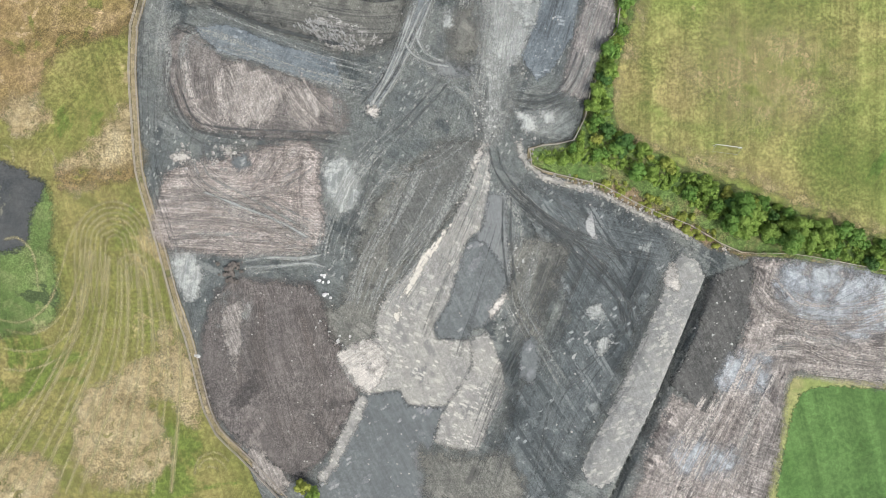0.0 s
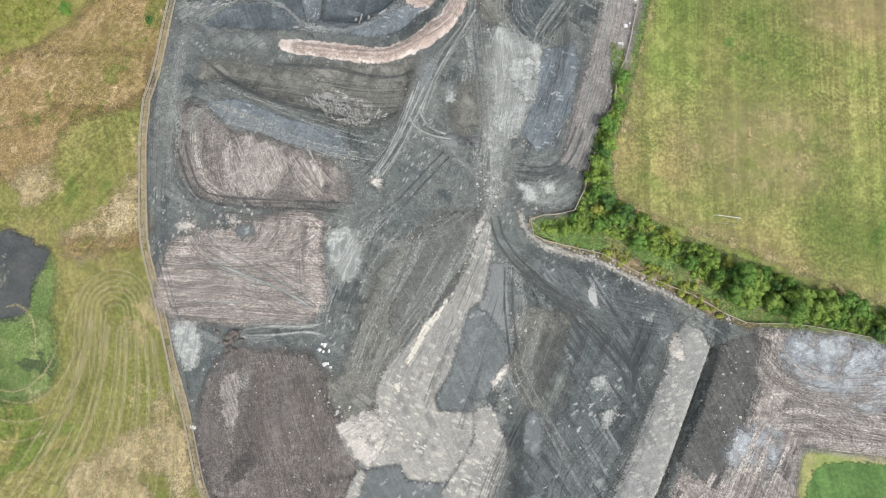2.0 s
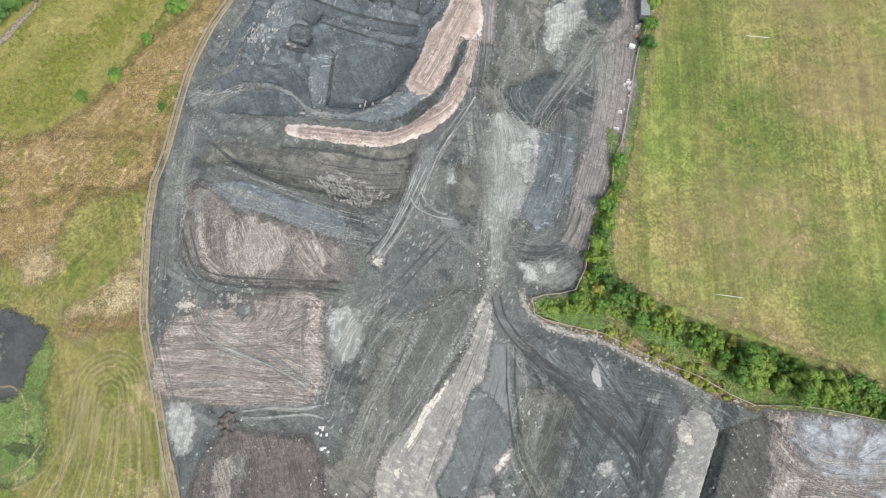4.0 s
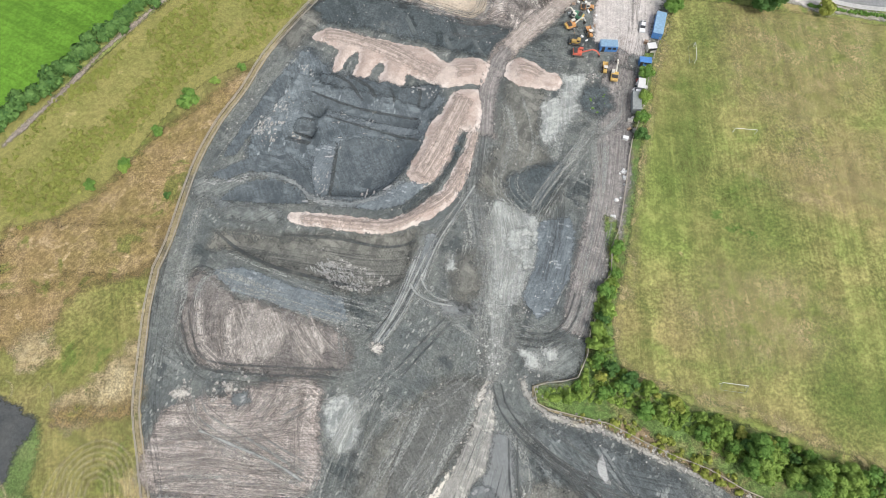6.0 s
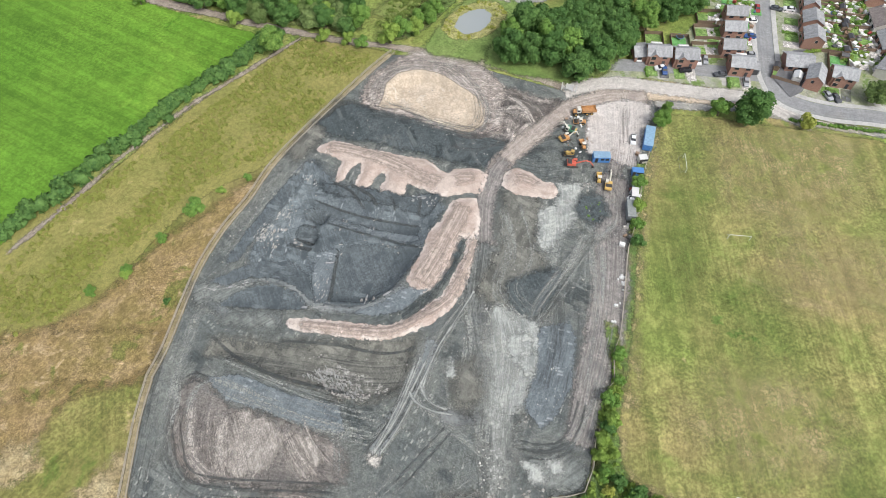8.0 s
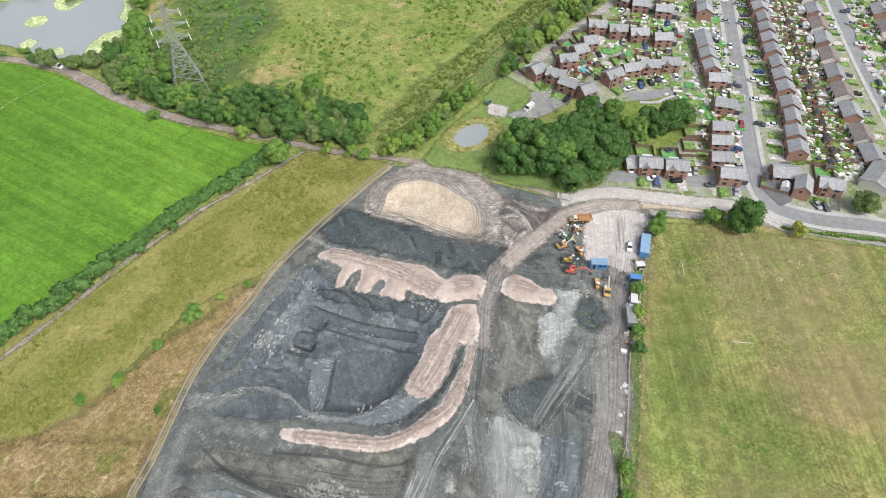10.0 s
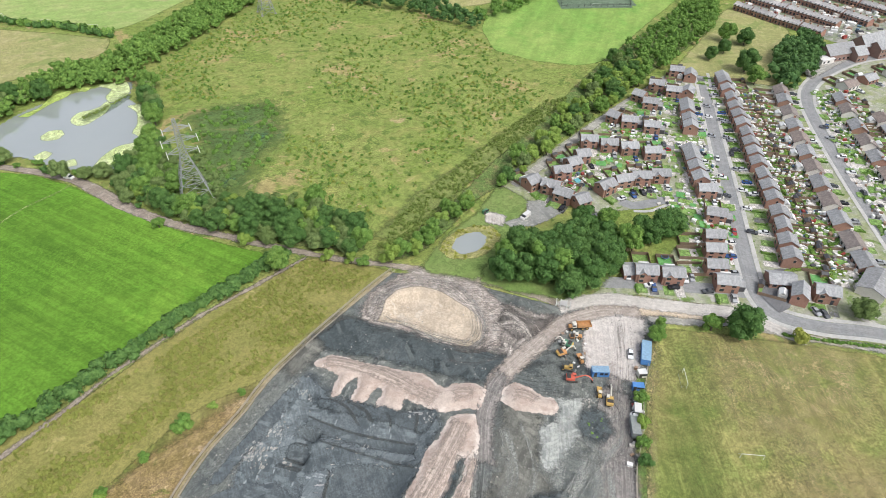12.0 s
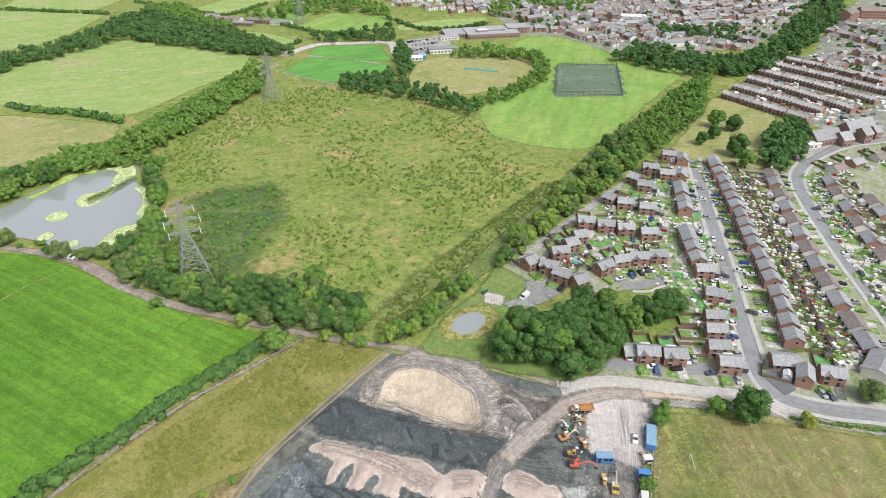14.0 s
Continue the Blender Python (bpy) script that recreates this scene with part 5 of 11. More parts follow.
sheet("bramble_band", [(-19.4, 196.6), (-10.8, 211.3), (3.8, 231.8), (32.4, 265.6), (67.8, 307.4), (75.6, 307.1), (78.1, 296.9), (42.8, 259.7), (13.4, 222.6), (-5.9, 192.5)], M_scrubband, 0.0, 3.0, 10.0, "rough bramble and grass band")
ribbon("earth_strip", [(32.3, 17.8), (39.2, 15.9), (44.7, 13.4), (50.1, 10.4), (56.3, 7.1), (63.8, 2.9), (70.6, -1.9), (85.9, -3.9), (109.1, -9.3)], 2.4, M_earthroad, 0.11, "bare tan earth strip beside the fence", 0.8)
ribbon("rubble_strip", [(19.4, 26.8), (20.6, 21.8), (25.3, 17.0), (32.1, 14.4), (39.0, 12.3), (47.2, 7.7), (55.4, 3.6), (62.3, -0.4)], 1.5, M_pale, 0.14, "low strip of pale rubble inside the fence", 0.6)
sheet("undergrowth", [(45.9, 69.1), (48.6, 66.2), (47.7, 52.2), (44.4, 45.4), (43.2, 30.7), (45.9, 25.0), (58.9, 18.7), (72.6, 12.0), (86.3, 5.8), (109.4, -2.9), (133.0, -11.4), (132.7, -17.7), (109.0, -10.4), (96.9, -7.4), (71.9, -3.6), (68.1, -1.5), (56.2, 5.1), (44.6, 11.2), (35.0, 15.2), (23.3, 19.1), (22.5, 23.6), (32.9, 25.1), (36.5, 31.0), (38.5, 40.0), (41.1, 46.9), (44.9, 52.3)], M_under, 0.04, 2.0, 2.0, "green brambles and undergrowth")
sheet("bare_bank", [(30.9, 15.9), (37.8, 14.9), (45.6, 14.0), (50.9, 9.7), (57.7, 5.1), (63.9, 2.5), (70.6, -3.6), (76.8, -4.3), (73.7, -5.7), (69.1, -3.6), (65.2, -2.0), (59.9, 2.1), (53.1, 5.7), (44.7, 10.0), (37.8, 14.0), (30.8, 15.2)], M_tanbank, 0.12, 1.0, 1.5, "bare tan bank with dry stalks inside the fence", True)
ribbon("worn_edge", [(75.3, 140.2), (69.4, 122.2), (63.9, 107.6), (59.4, 92.1), (52.3, 64.1), (46.6, 42.6)], 4.0, M_worn, 0.06, "worn dry strip along the pitch edge", 1.5)
ribbon("worn_edge", [(44.9, 45.3), (43.7, 35.6), (43.9, 27.2), (50.7, 23.8), (61.7, 19.4), (74.1, 15.0), (89.2, 7.8), (109.4, -2.1)], 4.5, M_worn, 0.07, "worn dry strip along the pitch edge", 1.5)
ribbon("green_strip", [(67.0, 124.5), (60.1, 99.8), (55.0, 81.2), (50.2, 64.2), (46.4, 51.6), (41.9, 39.9)], 3.0, M_under, 0.08, "green undergrowth along the fence", 1.0)

sheet("belt_floor", [(13.2, 218.4), (33.5, 249.7), (66.9, 294.1), (83.2, 321.1), (113.8, 364.9), (135.4, 389.9), (130.9, 338.5), (93.3, 296.2), (62.4, 261.6), (36.9, 234.1), (15.1, 210.2)], M_under, 0.02, 4.0, 2.0, "shaded green undergrowth below the trees")
sheet("belt_floor", [(-16.5, 182.8), (-7.0, 192.5), (13.2, 218.4), (16.1, 208.2), (-0.5, 185.4), (-10.1, 180.9)], M_under, 0.02, 4.0, 2.0, "shaded green undergrowth below the trees")
sheet("belt_floor", [(-133.7, 239.9), (-128.3, 249.1), (-104.2, 221.3), (-88.0, 222.7), (-66.3, 221.8), (-44.4, 218.8), (-26.5, 202.4), (-21.5, 188.0), (-31.8, 186.8), (-58.9, 194.7), (-78.5, 203.5), (-101.7, 213.2), (-123.0, 227.5)], M_under, 0.02, 4.0, 2.0, "shaded green undergrowth below the trees")
sheet("belt_floor", [(135.4, 389.9), (171.6, 430.1), (197.2, 467.2), (230.8, 502.1), (227.0, 472.9), (197.4, 411.7), (166.8, 376.7), (130.9, 338.5)], M_under, 0.02, 4.0, 2.0, "shaded green undergrowth below the trees")


# ---- wheel tracks ----
M_track_pale = streaks("pale_wheel_dust", rgb(155, 159, 154), rgb(181, 184, 176), 0.5, 0.65)
M_track_dark = streaks("dark_wheel_mud", rgb(85, 90, 90), rgb(103, 107, 105), 0.5, 0.55)
M_track_brown = streaks("brown_wheel_mud", rgb(100, 93, 88), rgb(150, 138, 129), 0.5, 0.5)
M_track_pink = streaks("pink_wheel_ruts", rgb(176, 166, 157), rgb(208, 200, 190), 0.5, 0.85, 1.8)
M_track_umber = streaks("umber_wheel_ruts", rgb(112, 104, 98), rgb(128, 120, 113), 0.45, 0.45, 1.9, 0.06)
def track_mat(name, low, high):
    """Stone chips, each of its own tone."""
    n = Nodes(name)
    geo = n.tree.nodes.new("ShaderNodeNewGeometry")
    col = n.mix(geo.outputs["Random Per Island"], low, high)
    grain = n.noise(n.coords(), 2.2, 5, 0.7)
    col = n.mix(1.0, col, n.mix(n.ramp(grain, 0.35, 0.65), (0.85, 0.85, 0.85, 1), (1.12, 1.12, 1.12, 1)), "MULTIPLY")
    n.bump(grain, 0.5, 0.1)
    return n.finish(col, 0.95)


rut_lift = [0.16]
rut_seed = [0]


def ruts(line, width, material, label="wheel tracks across bare ground", share=0.0, gauge=0.0, every=0.0, name="wheel_track"):
    """A band of wheel marks along a flowing line."""
    rut_lift[0] += 0.0015
    return ribbon(name, line, width, material, rut_lift[0], label, 1.2, 1.5, 6)


def rut_pair(line, material, label, gauge=2.0, wide=0.45):
    """Two clear wheel lines."""
    for side in (-1, 1):
        rut_lift[0] += 0.0015
        ribbon("wheel_line", beside(line, side * gauge / 2), wide, material, rut_lift[0], label, 0.25, 1.2, 2)



def pale_pass(line, w):
    ruts(line, w, M_track_pale, "pale dusty wheel tracks across bare ground", 0.5, 0.4)


pale_pass([(-64.6, 44.2), (-62.8, 54.0), (-58.5, 57.3), (-48.7, 55.9), (-37.7, 51.5), (-29.4, 48.1), (-25.2, 41.2), (-24.2, 31.1)], 5)
pale_pass([(-18.8, 34.6), (-14.0, 40.7), (-9.1, 48.3), (-5.0, 55.8), (-0.8, 63.3), (5.1, 70.8)], 4.5)
pale_pass([(-16.6, 35.8), (-11.5, 42.0), (-7.3, 48.9), (-3.2, 57.1), (0.7, 66.8)], 3)
pale_pass([(-7.3, 55.9), (-4.5, 48.8), (1.9, 44.6), (11.0, 45.0)], 4)
pale_pass([(13.3, 25.3), (12.5, 39.7), (11.7, 53.7), (13.5, 64.9)], 9)
pale_pass([(11.4, 25.4), (9.1, 38.4), (5.7, 45.5), (4.4, 54.0), (5.9, 63.8)], 6)
pale_pass([(14.5, 28.1), (16.9, 38.4), (25.4, 36.0), (33.1, 37.1), (37.9, 45.3), (41.2, 56.7)], 5)
pale_pass([(42.4, 52.5), (39.3, 45.6), (34.5, 38.1), (30.2, 35.4), (18.4, 37.3)], 4)
pale_pass([(17.4, 16.8), (24.9, 9.5), (34.7, 2.1), (42.2, -5.2)], 6)
pale_pass([(16.5, 15.7), (20.8, 2.7), (16.4, -10.9), (21.1, -22.5), (28.9, -36.8)], 7)
pale_pass([(-31.1, -2.2), (-39.8, -1.3), (-49.8, -0.6)], 3)
pale_pass([(-30.8, -6.8), (-34.2, -1.8), (-42.5, -0.3), (-49.6, -2.3)], 4)
pale_pass([(-39.9, -4.4), (-49.7, -4.2)], 2.5)
pale_pass([(10.1, 22.7), (5.8, 13.1), (-3.0, 3.6), (-11.8, -7.2), (-16.9, -15.4)], 6)
pale_pass([(13.0, 24.2), (9.7, 11.8), (6.5, 3.5), (0.5, -7.4)], 4)
pale_pass([(-60.3, 27.0), (-57.5, 17.3), (-47.3, 12.4), (-33.2, 4.6)], 5)
pale_pass([(-67.0, 17.0), (-55.9, 15.6), (-43.5, 9.5), (-32.3, 5.1)], 4)
pale_pass([(-67.4, 6.5), (-53.4, 7.1), (-42.3, 5.8), (-31.2, 2.3)], 5)
pale_pass([(-30.2, 21.5), (-24.5, 24.1), (-12.1, 20.5), (-2.2, 21.8), (9.3, 29.7)], 4)
pale_pass([(-19.3, 22.5), (-12.4, 19.4), (-2.5, 20.7)], 3)
pale_pass([(14.6, 29.1), (3.8, 38.6), (-1.9, 36.7), (-10.6, 29.4), (-17.8, 22.7)], 4)
pale_pass([(-58.4, 78.8), (-50.4, 84.4), (-42.5, 85.2), (-35.2, 82.0), (-31.9, 77.7), (-25.5, 73.6)], 4)
pale_pass([(-66.4, 80.5), (-57.3, 76.0), (-41.6, 72.6)], 6)
pale_pass([(-68.4, 65.7), (-66.3, 73.9), (-62.9, 86.0), (-55.2, 100.7), (-47.9, 111.9), (-38.6, 126.4)], 4)
pale_pass([(-66.7, 68.1), (-64.3, 76.4), (-60.1, 86.8), (-52.6, 99.6), (-44.5, 111.8)], 3)
pale_pass([(-69.6, 46.5), (-67.8, 61.7), (-65.5, 73.9)], 5)
pale_pass([(-1.5, 66.3), (-4.7, 56.8), (-7.8, 50.4), (0.7, 44.2), (10.7, 43.8)], 3)
pale_pass([(9.8, 77.4), (10.4, 62.5), (7.3, 50.1), (11.2, 43.3)], 7)
pale_pass([(38.5, 94.5), (33.8, 81.7), (29.3, 69.7), (23.3, 55.3), (18.2, 43.0)], 6)
pale_pass([(44.9, 93.1), (50.2, 106.6), (55.7, 109.6), (59.2, 117.9)], 4)
pale_pass([(46.4, 94.5), (40.3, 85.4), (34.1, 80.2)], 5)
pale_pass([(55.5, 100.0), (50.5, 94.3), (46.7, 90.7), (44.0, 78.1)], 5)
pale_pass([(13.7, 70.7), (15.0, 56.0), (14.7, 43.9)], 5)
pale_pass([(50.7, 92.4), (45.8, 69.4), (38.3, 48.9)], 6)
pale_pass([(24.4, -2.8), (21.3, -11.1), (22.3, -20.9)], 4)
pale_pass([(85.4, -13.7), (87.8, -23.5), (96.1, -25.3), (107.3, -24.3)], 4)
pale_pass([(74.9, -30.0), (84.9, -26.2), (95.8, -30.8), (112.5, -32.9)], 4)
pale_pass([(69.0, -38.1), (61.4, -51.7), (55.4, -62.6)], 4)
pale_pass([(78.8, -38.5), (72.6, -52.2), (66.4, -65.8)], 4)

def dark_pass(line, w):
    ruts(line, w, M_track_dark, "dark muddy wheel tracks, plus painted shade at the bench")


dark_pass([(-70.4, 66.9), (-71.3, 51.5), (-71.3, 37.5), (-71.2, 24.6), (-69.2, 15.0), (-65.8, 3.7), (-63.1, -7.6), (-61.4, -17.4)], 5)
dark_pass([(-65.6, 52.4), (-65.3, 39.8), (-59.2, 31.7), (-49.5, 29.3), (-35.5, 28.7), (-24.1, 26.6)], 4.5)
dark_pass([(17.7, 16.2), (25.2, 8.9), (35.0, 1.5), (42.5, -5.8), (45.8, -13.7), (44.4, -20.6), (34.7, -30.0), (27.5, -36.7), (23.4, -47.7), (20.2, -58.7), (18.5, -64.6)], 5)
dark_pass([(37.4, -0.8), (29.7, -17.3), (23.6, -29.6), (10.4, -44.4)], 3)
dark_pass([(55.1, -9.9), (46.0, -29.1), (35.5, -45.4), (27.9, -59.0)], 4)
dark_pass([(-25.4, 1.7), (-22.3, 10.0), (-19.2, 16.9), (-16.1, 25.1)], 5)
dark_pass([(-31.3, 0.6), (-25.3, 3.1), (-19.8, 1.5)], 3)
dark_pass([(30.1, -0.2), (23.9, -16.7), (17.8, -27.7), (8.6, -48.2)], 3)
dark_pass([(52.2, -6.7), (43.1, -23.1), (29.8, -42.1), (22.1, -58.5)], 4)
dark_pass([(41.8, -4.9), (38.0, -11.7), (29.0, -28.1), (26.6, -35.0)], 3)
dark_pass([(15.7, 95.8), (12.7, 79.4), (10.6, 70.8)], 5)
dark_pass([(5.1, 84.7), (0.0, 76.4), (-7.8, 69.9)], 4)
# this band is the bench edge's shade as dark colour, no wheel track
dark_pass([(-60.1, 64.1), (-51.1, 60.5), (-40.3, 55.4), (-25.5, 50.6), (-11.0, 44.6)], 2.0)
dark_pass([(28.2, 128.0), (40.0, 130.2), (43.6, 123.3), (34.6, 121.5), (26.1, 124.1)], 4)
dark_pass([(32.3, 132.8), (43.2, 134.6), (48.5, 127.5)], 4)
dark_pass([(-19.7, 147.9), (0.4, 143.0), (18.1, 135.2), (25.1, 133.1)], 6)
dark_pass([(67.5, -8.8), (62.8, -19.7), (56.7, -32.0)], 5)
dark_pass([(1.1, -27.0), (5.7, -16.0), (10.4, -3.6), (13.6, 6.0)], 3)
dark_pass([(-7.0, -21.1), (2.2, -0.5), (9.8, 16.0)], 3)
dark_pass([(78.7, -7.8), (83.8, -19.2), (90.8, -19.5), (102.2, -14.4)], 3)
for line, w in (
    ([(-53.5, -13.6), (-50.5, -24.9), (-49.5, -36.1), (-45.7, -44.6)], 5), ([(-44.2, -8.4), (-43.4, -22.4), (-41.2, -36.4), (-38.8, -47.6)], 6), ([(-34.6, -11.6), (-32.2, -22.8), (-28.5, -34.1), (-33.2, -46.5)], 6), ([(-49.8, 28.2), (-41.4, 27.6), (-31.7, 26.1)], 3),
    ([(25.5, 137.7), (16.2, 133.4), (7.4, 135.0)], 8), ([(44.7, 146.3), (32.9, 139.7), (24.9, 130.8)], 4),
):
    ruts(line, w, M_track_brown, "brown muddy wheel tracks")
bank = np.array(BASIN_BANK)
mid = bank.mean(0)
for k in (0.82, 0.90, 0.98):
    ring = [tuple(mid + (p - mid) * k) for p in bank]
    ruts(ring + ring[:1], 2.2, M_track_pale if k != 0.90 else M_track_dark, "wheel tracks ringing the sand basin")
for k in range(7):
    c = np.array((-80.8, 4.3))
    r = 2.4 + k * 1.25
    ruts([(c[0] - r, c[1] - 14 - k), (c[0] - r, c[1]), (c[0] - r * 0.7, c[1] + r * 0.8), (c[0], c[1] + r * 1.1), (c[0] + r * 0.7, c[1] + r * 0.7), (c[0] + r, c[1] - 4), (c[0] + r * 1.05, c[1] - 12)], 0.3, M_swath_line, "pale mown swath", name="mown_swath")
for k in range(15):
    f = k / 14
    bend = 0.5 * math.sin(k * 2.3)
    ends = [(a[0] + (b[0] - a[0]) * f + bend, a[1] + (b[1] - a[1]) * f) for a, b in (((-88.4, 5.3), (-69.8, -1.1)), ((-97.2, -20.9), (-66.2, -25.0)), ((-121.7, -56.4), (-70.1, -58.6)))]
    ruts(ends, 0.25 + 0.3 * (k % 3), M_swath_line, "pale mown line in the meadow", name="mown_swath")
for line in ([(-110.2, -14.7), (-102.6, -16.5), (-95.5, -13.3), (-90.2, -4.4), (-87.7, 5.3)], [(-110.4, -19.6), (-102.1, -20.9), (-94.3, -17.9), (-88.7, -10.1), (-86.0, 2.4)], [(-110.6, -24.5), (-103.7, -25.5), (-95.1, -22.4), (-89.3, -15.6)], [(-108.3, 30.6), (-105.5, 29.5), (-104.9, 26.3), (-107.1, 24.3)], [(-98.7, 25.3), (-96.4, 29.1), (-94.5, 25.8), (-95.3, 22.4)], [(-80.1, -4.8), (-80.5, -0.6), (-78.0, 1.8), (-73.9, 1.2), (-71.7, -3.8), (-71.0, -13.6)], [(-78.7, -4.9), (-78.6, -1.4), (-76.0, 0.0), (-73.6, -2.0), (-73.3, -7.9)], [(-62.9, -52.8), (-61.4, -49.7), (-57.9, -49.4), (-55.6, -52.0), (-56.7, -54.7)], [(-61.2, -52.9), (-60.0, -51.1), (-58.0, -51.6), (-57.6, -53.6)], [(-63.7, -54.4), (-62.5, -49.2), (-57.8, -47.7), (-54.2, -50.9)], [(-112.9, -11.8), (-104.5, -13.6), (-98.1, -9.7), (-94.3, -1.4), (-91.8, 6.8), (-88.1, 12.3)], [(-87.2, -32.5), (-88.2, -40.8), (-85.1, -49.3), (-79.7, -52.4)], [(-109.3, 6.2), (-105.1, 7.4), (-101.0, 3.0), (-100.1, -6.8)]):
    ruts(line, 0.3, M_swath_line, "pale curved mown line in the meadow", name="mown_swath")

def clay_pass(line, w):
    ruts(line, w, M_track_pink, "ruts pressed into pinkish clay", 0.62)


clay_pass([(-67.0, 17.0), (-58.6, 18.1), (-46.0, 18.2), (-32.6, 21.9)], 9)
clay_pass([(-67.9, 11.5), (-53.2, 11.6), (-42.1, 9.7), (-31.6, 10.7)], 9)
clay_pass([(-67.4, 5.8), (-56.2, 6.1), (-43.7, 4.2), (-32.6, 3.4)], 8)
clay_pass([(-60.4, 25.1), (-57.9, 18.0), (-49.0, 13.1), (-33.9, 4.9)], 6)
clay_pass([(-45.0, 26.6), (-47.3, 21.1), (-53.1, 15.7)], 6)
clay_pass([(-32.4, 25.4), (-38.8, 22.2), (-43.3, 16.7)], 8)
clay_pass([(-51.1, 47.9), (-52.2, 39.5), (-49.7, 31.7)], 8)
clay_pass([(-60.1, 51.0), (-59.1, 39.8), (-52.4, 32.5)], 7)
clay_pass([(-42.1, 45.4), (-44.5, 37.8), (-48.3, 31.6)], 9)
clay_pass([(-36.6, 44.5), (-32.7, 37.3), (-27.3, 31.2)], 8)
clay_pass([(77.9, -10.6), (85.2, -19.2), (96.3, -21.1), (108.7, -18.1), (118.8, -17.8)], 9)
clay_pass([(76.6, -24.5), (87.7, -24.9), (98.7, -29.6), (118.1, -31.8)], 12)
clay_pass([(79.1, -30.2), (73.1, -41.1), (64.1, -56.0), (58.0, -66.9)], 14)
clay_pass([(67.5, -40.8), (60.1, -51.7), (51.0, -66.6)], 12)
clay_pass([(84.7, -30.4), (95.8, -32.2), (108.0, -34.1), (120.7, -36.0)], 8)
clay_pass([(-17.9, 156.5), (-14.2, 166.0), (-2.7, 168.7), (8.7, 165.6), (17.5, 153.7), (19.1, 143.8)], 5)
clay_pass([(20.8, 147.4), (30.0, 147.0), (35.0, 142.0)], 8)
clay_pass([(26.9, 154.5), (33.5, 145.6), (36.4, 138.4)], 6)

def faint_pass(line, w):
    ruts(line, w, M_track_pale if int(w) % 4 else M_track_dark, "faint wheel ruts in shale", 0.42, 0.35)


faint_pass([(-12.2, 25.3), (-19.5, 17.2), (-25.6, 4.8), (-27.2, -2.1)], 10)
faint_pass([(-2.5, 20.7), (-8.6, 9.7), (-16.1, -2.5), (-20.8, -14.9)], 10)
faint_pass([(5.7, 16.1), (-1.9, 2.5), (-12.3, -12.5)], 6)
faint_pass([(31.4, -3.1), (25.2, -16.8), (14.7, -35.9), (5.4, -57.8)], 12)
faint_pass([(19.5, 12.8), (30.4, 5.3), (41.4, 0.7), (55.2, -2.7)], 8)
faint_pass([(-65.7, 59.2), (-64.4, 50.0), (-66.5, 35.8)], 6)
faint_pass([(-56.1, 65.2), (-37.8, 61.3), (-19.8, 57.4), (-8.0, 56.9)], 8)
faint_pass([(-58.3, 58.9), (-43.0, 52.2), (-25.3, 45.5), (-12.5, 42.1)], 10)
faint_pass([(22.9, 107.3), (24.9, 91.6), (20.5, 79.0), (25.9, 70.2)], 9)
faint_pass([(36.2, 78.4), (34.5, 64.8), (29.7, 49.2)], 8)


def line_pass(line, mat):
    rut_pair(line, mat, "pair of wheel lines" )


line_pass([(30.9, 0.8), (36.9, -5.0), (42.2, -11.9), (45.0, -17.6), (45.4, -23.2)], M_line_dark)
line_pass([(31.5, -0.3), (38.2, -7.8), (43.5, -14.1), (44.4, -20.4)], M_line_dark)
line_pass([(50.4, -1.1), (48.0, -8.0), (44.2, -14.8)], M_line_dark)
line_pass([(13.3, 25.3), (14.2, 20.0), (17.5, 14.3), (23.5, 7.7), (30.9, 0.8)], M_line_dark)
line_pass([(-4.4, 60.0), (-7.6, 52.4), (-11.4, 44.1), (-17.3, 36.0)], M_line_pale)
line_pass([(-3.5, 59.9), (-6.6, 51.0), (-10.0, 43.4), (-15.2, 36.6)], M_line_pale)
line_pass([(-5.6, 55.8), (-4.4, 50.9), (-2.2, 47.3), (0.5, 45.1)], M_line_pale)
line_pass([(11.1, 78.5), (4.4, 69.4), (-0.5, 61.4), (-4.4, 50.6)], M_line_pale)
line_pass([(9.7, 76.0), (5.2, 71.0), (0.4, 64.6)], M_line_pale)
line_pass([(16.4, 12.9), (15.8, 1.7), (16.6, -10.9)], M_line_dark)
line_pass([(16.4, -10.9), (20.3, -19.4), (25.4, -29.4), (28.7, -35.1)], M_line_pale)
line_pass([(48.3, 96.4), (36.6, 81.9), (27.5, 70.1)], M_line_pale)
line_pass([(44.8, 94.6), (34.3, 82.0), (27.8, 73.5), (26.5, 68.5)], M_line_pale)
line_pass([(-65.2, 47.0), (-63.3, 40.0), (-60.1, 33.5), (-52.5, 31.1), (-38.5, 29.8), (-24.6, 28.6)], M_line_dark)
line_pass([(-65.5, 55.5), (-62.0, 57.4), (-58.5, 55.9)], M_line_dark)
line_pass([(-59.7, 26.5), (-57.8, 20.1), (-50.3, 15.3), (-39.4, 8.9), (-32.6, 3.7)], M_line_pale)
line_pass([(-46.1, 15.2), (-37.9, 10.2), (-31.8, 6.8)], M_line_pale)
line_pass([(-31.1, 23.2), (-34.0, 20.6), (-39.0, 18.0)], M_line_pale)
line_pass([(-10.6, 28.0), (-4.8, 34.1), (2.5, 41.5)], M_line_dark)
line_pass([(-18.8, 34.6), (-11.4, 43.4), (-5.3, 55.8)], M_line_dark)
line_pass([(18.4, 37.3), (24.6, 35.7), (29.6, 36.4), (33.2, 40.2), (36.3, 47.1)], M_line_dark)
line_pass([(19.0, 35.2), (26.0, 34.2), (31.7, 36.1)], M_line_dark)

def umber_pass(line, w):
    ruts(line, w, M_track_umber, "umber ruts in clay")


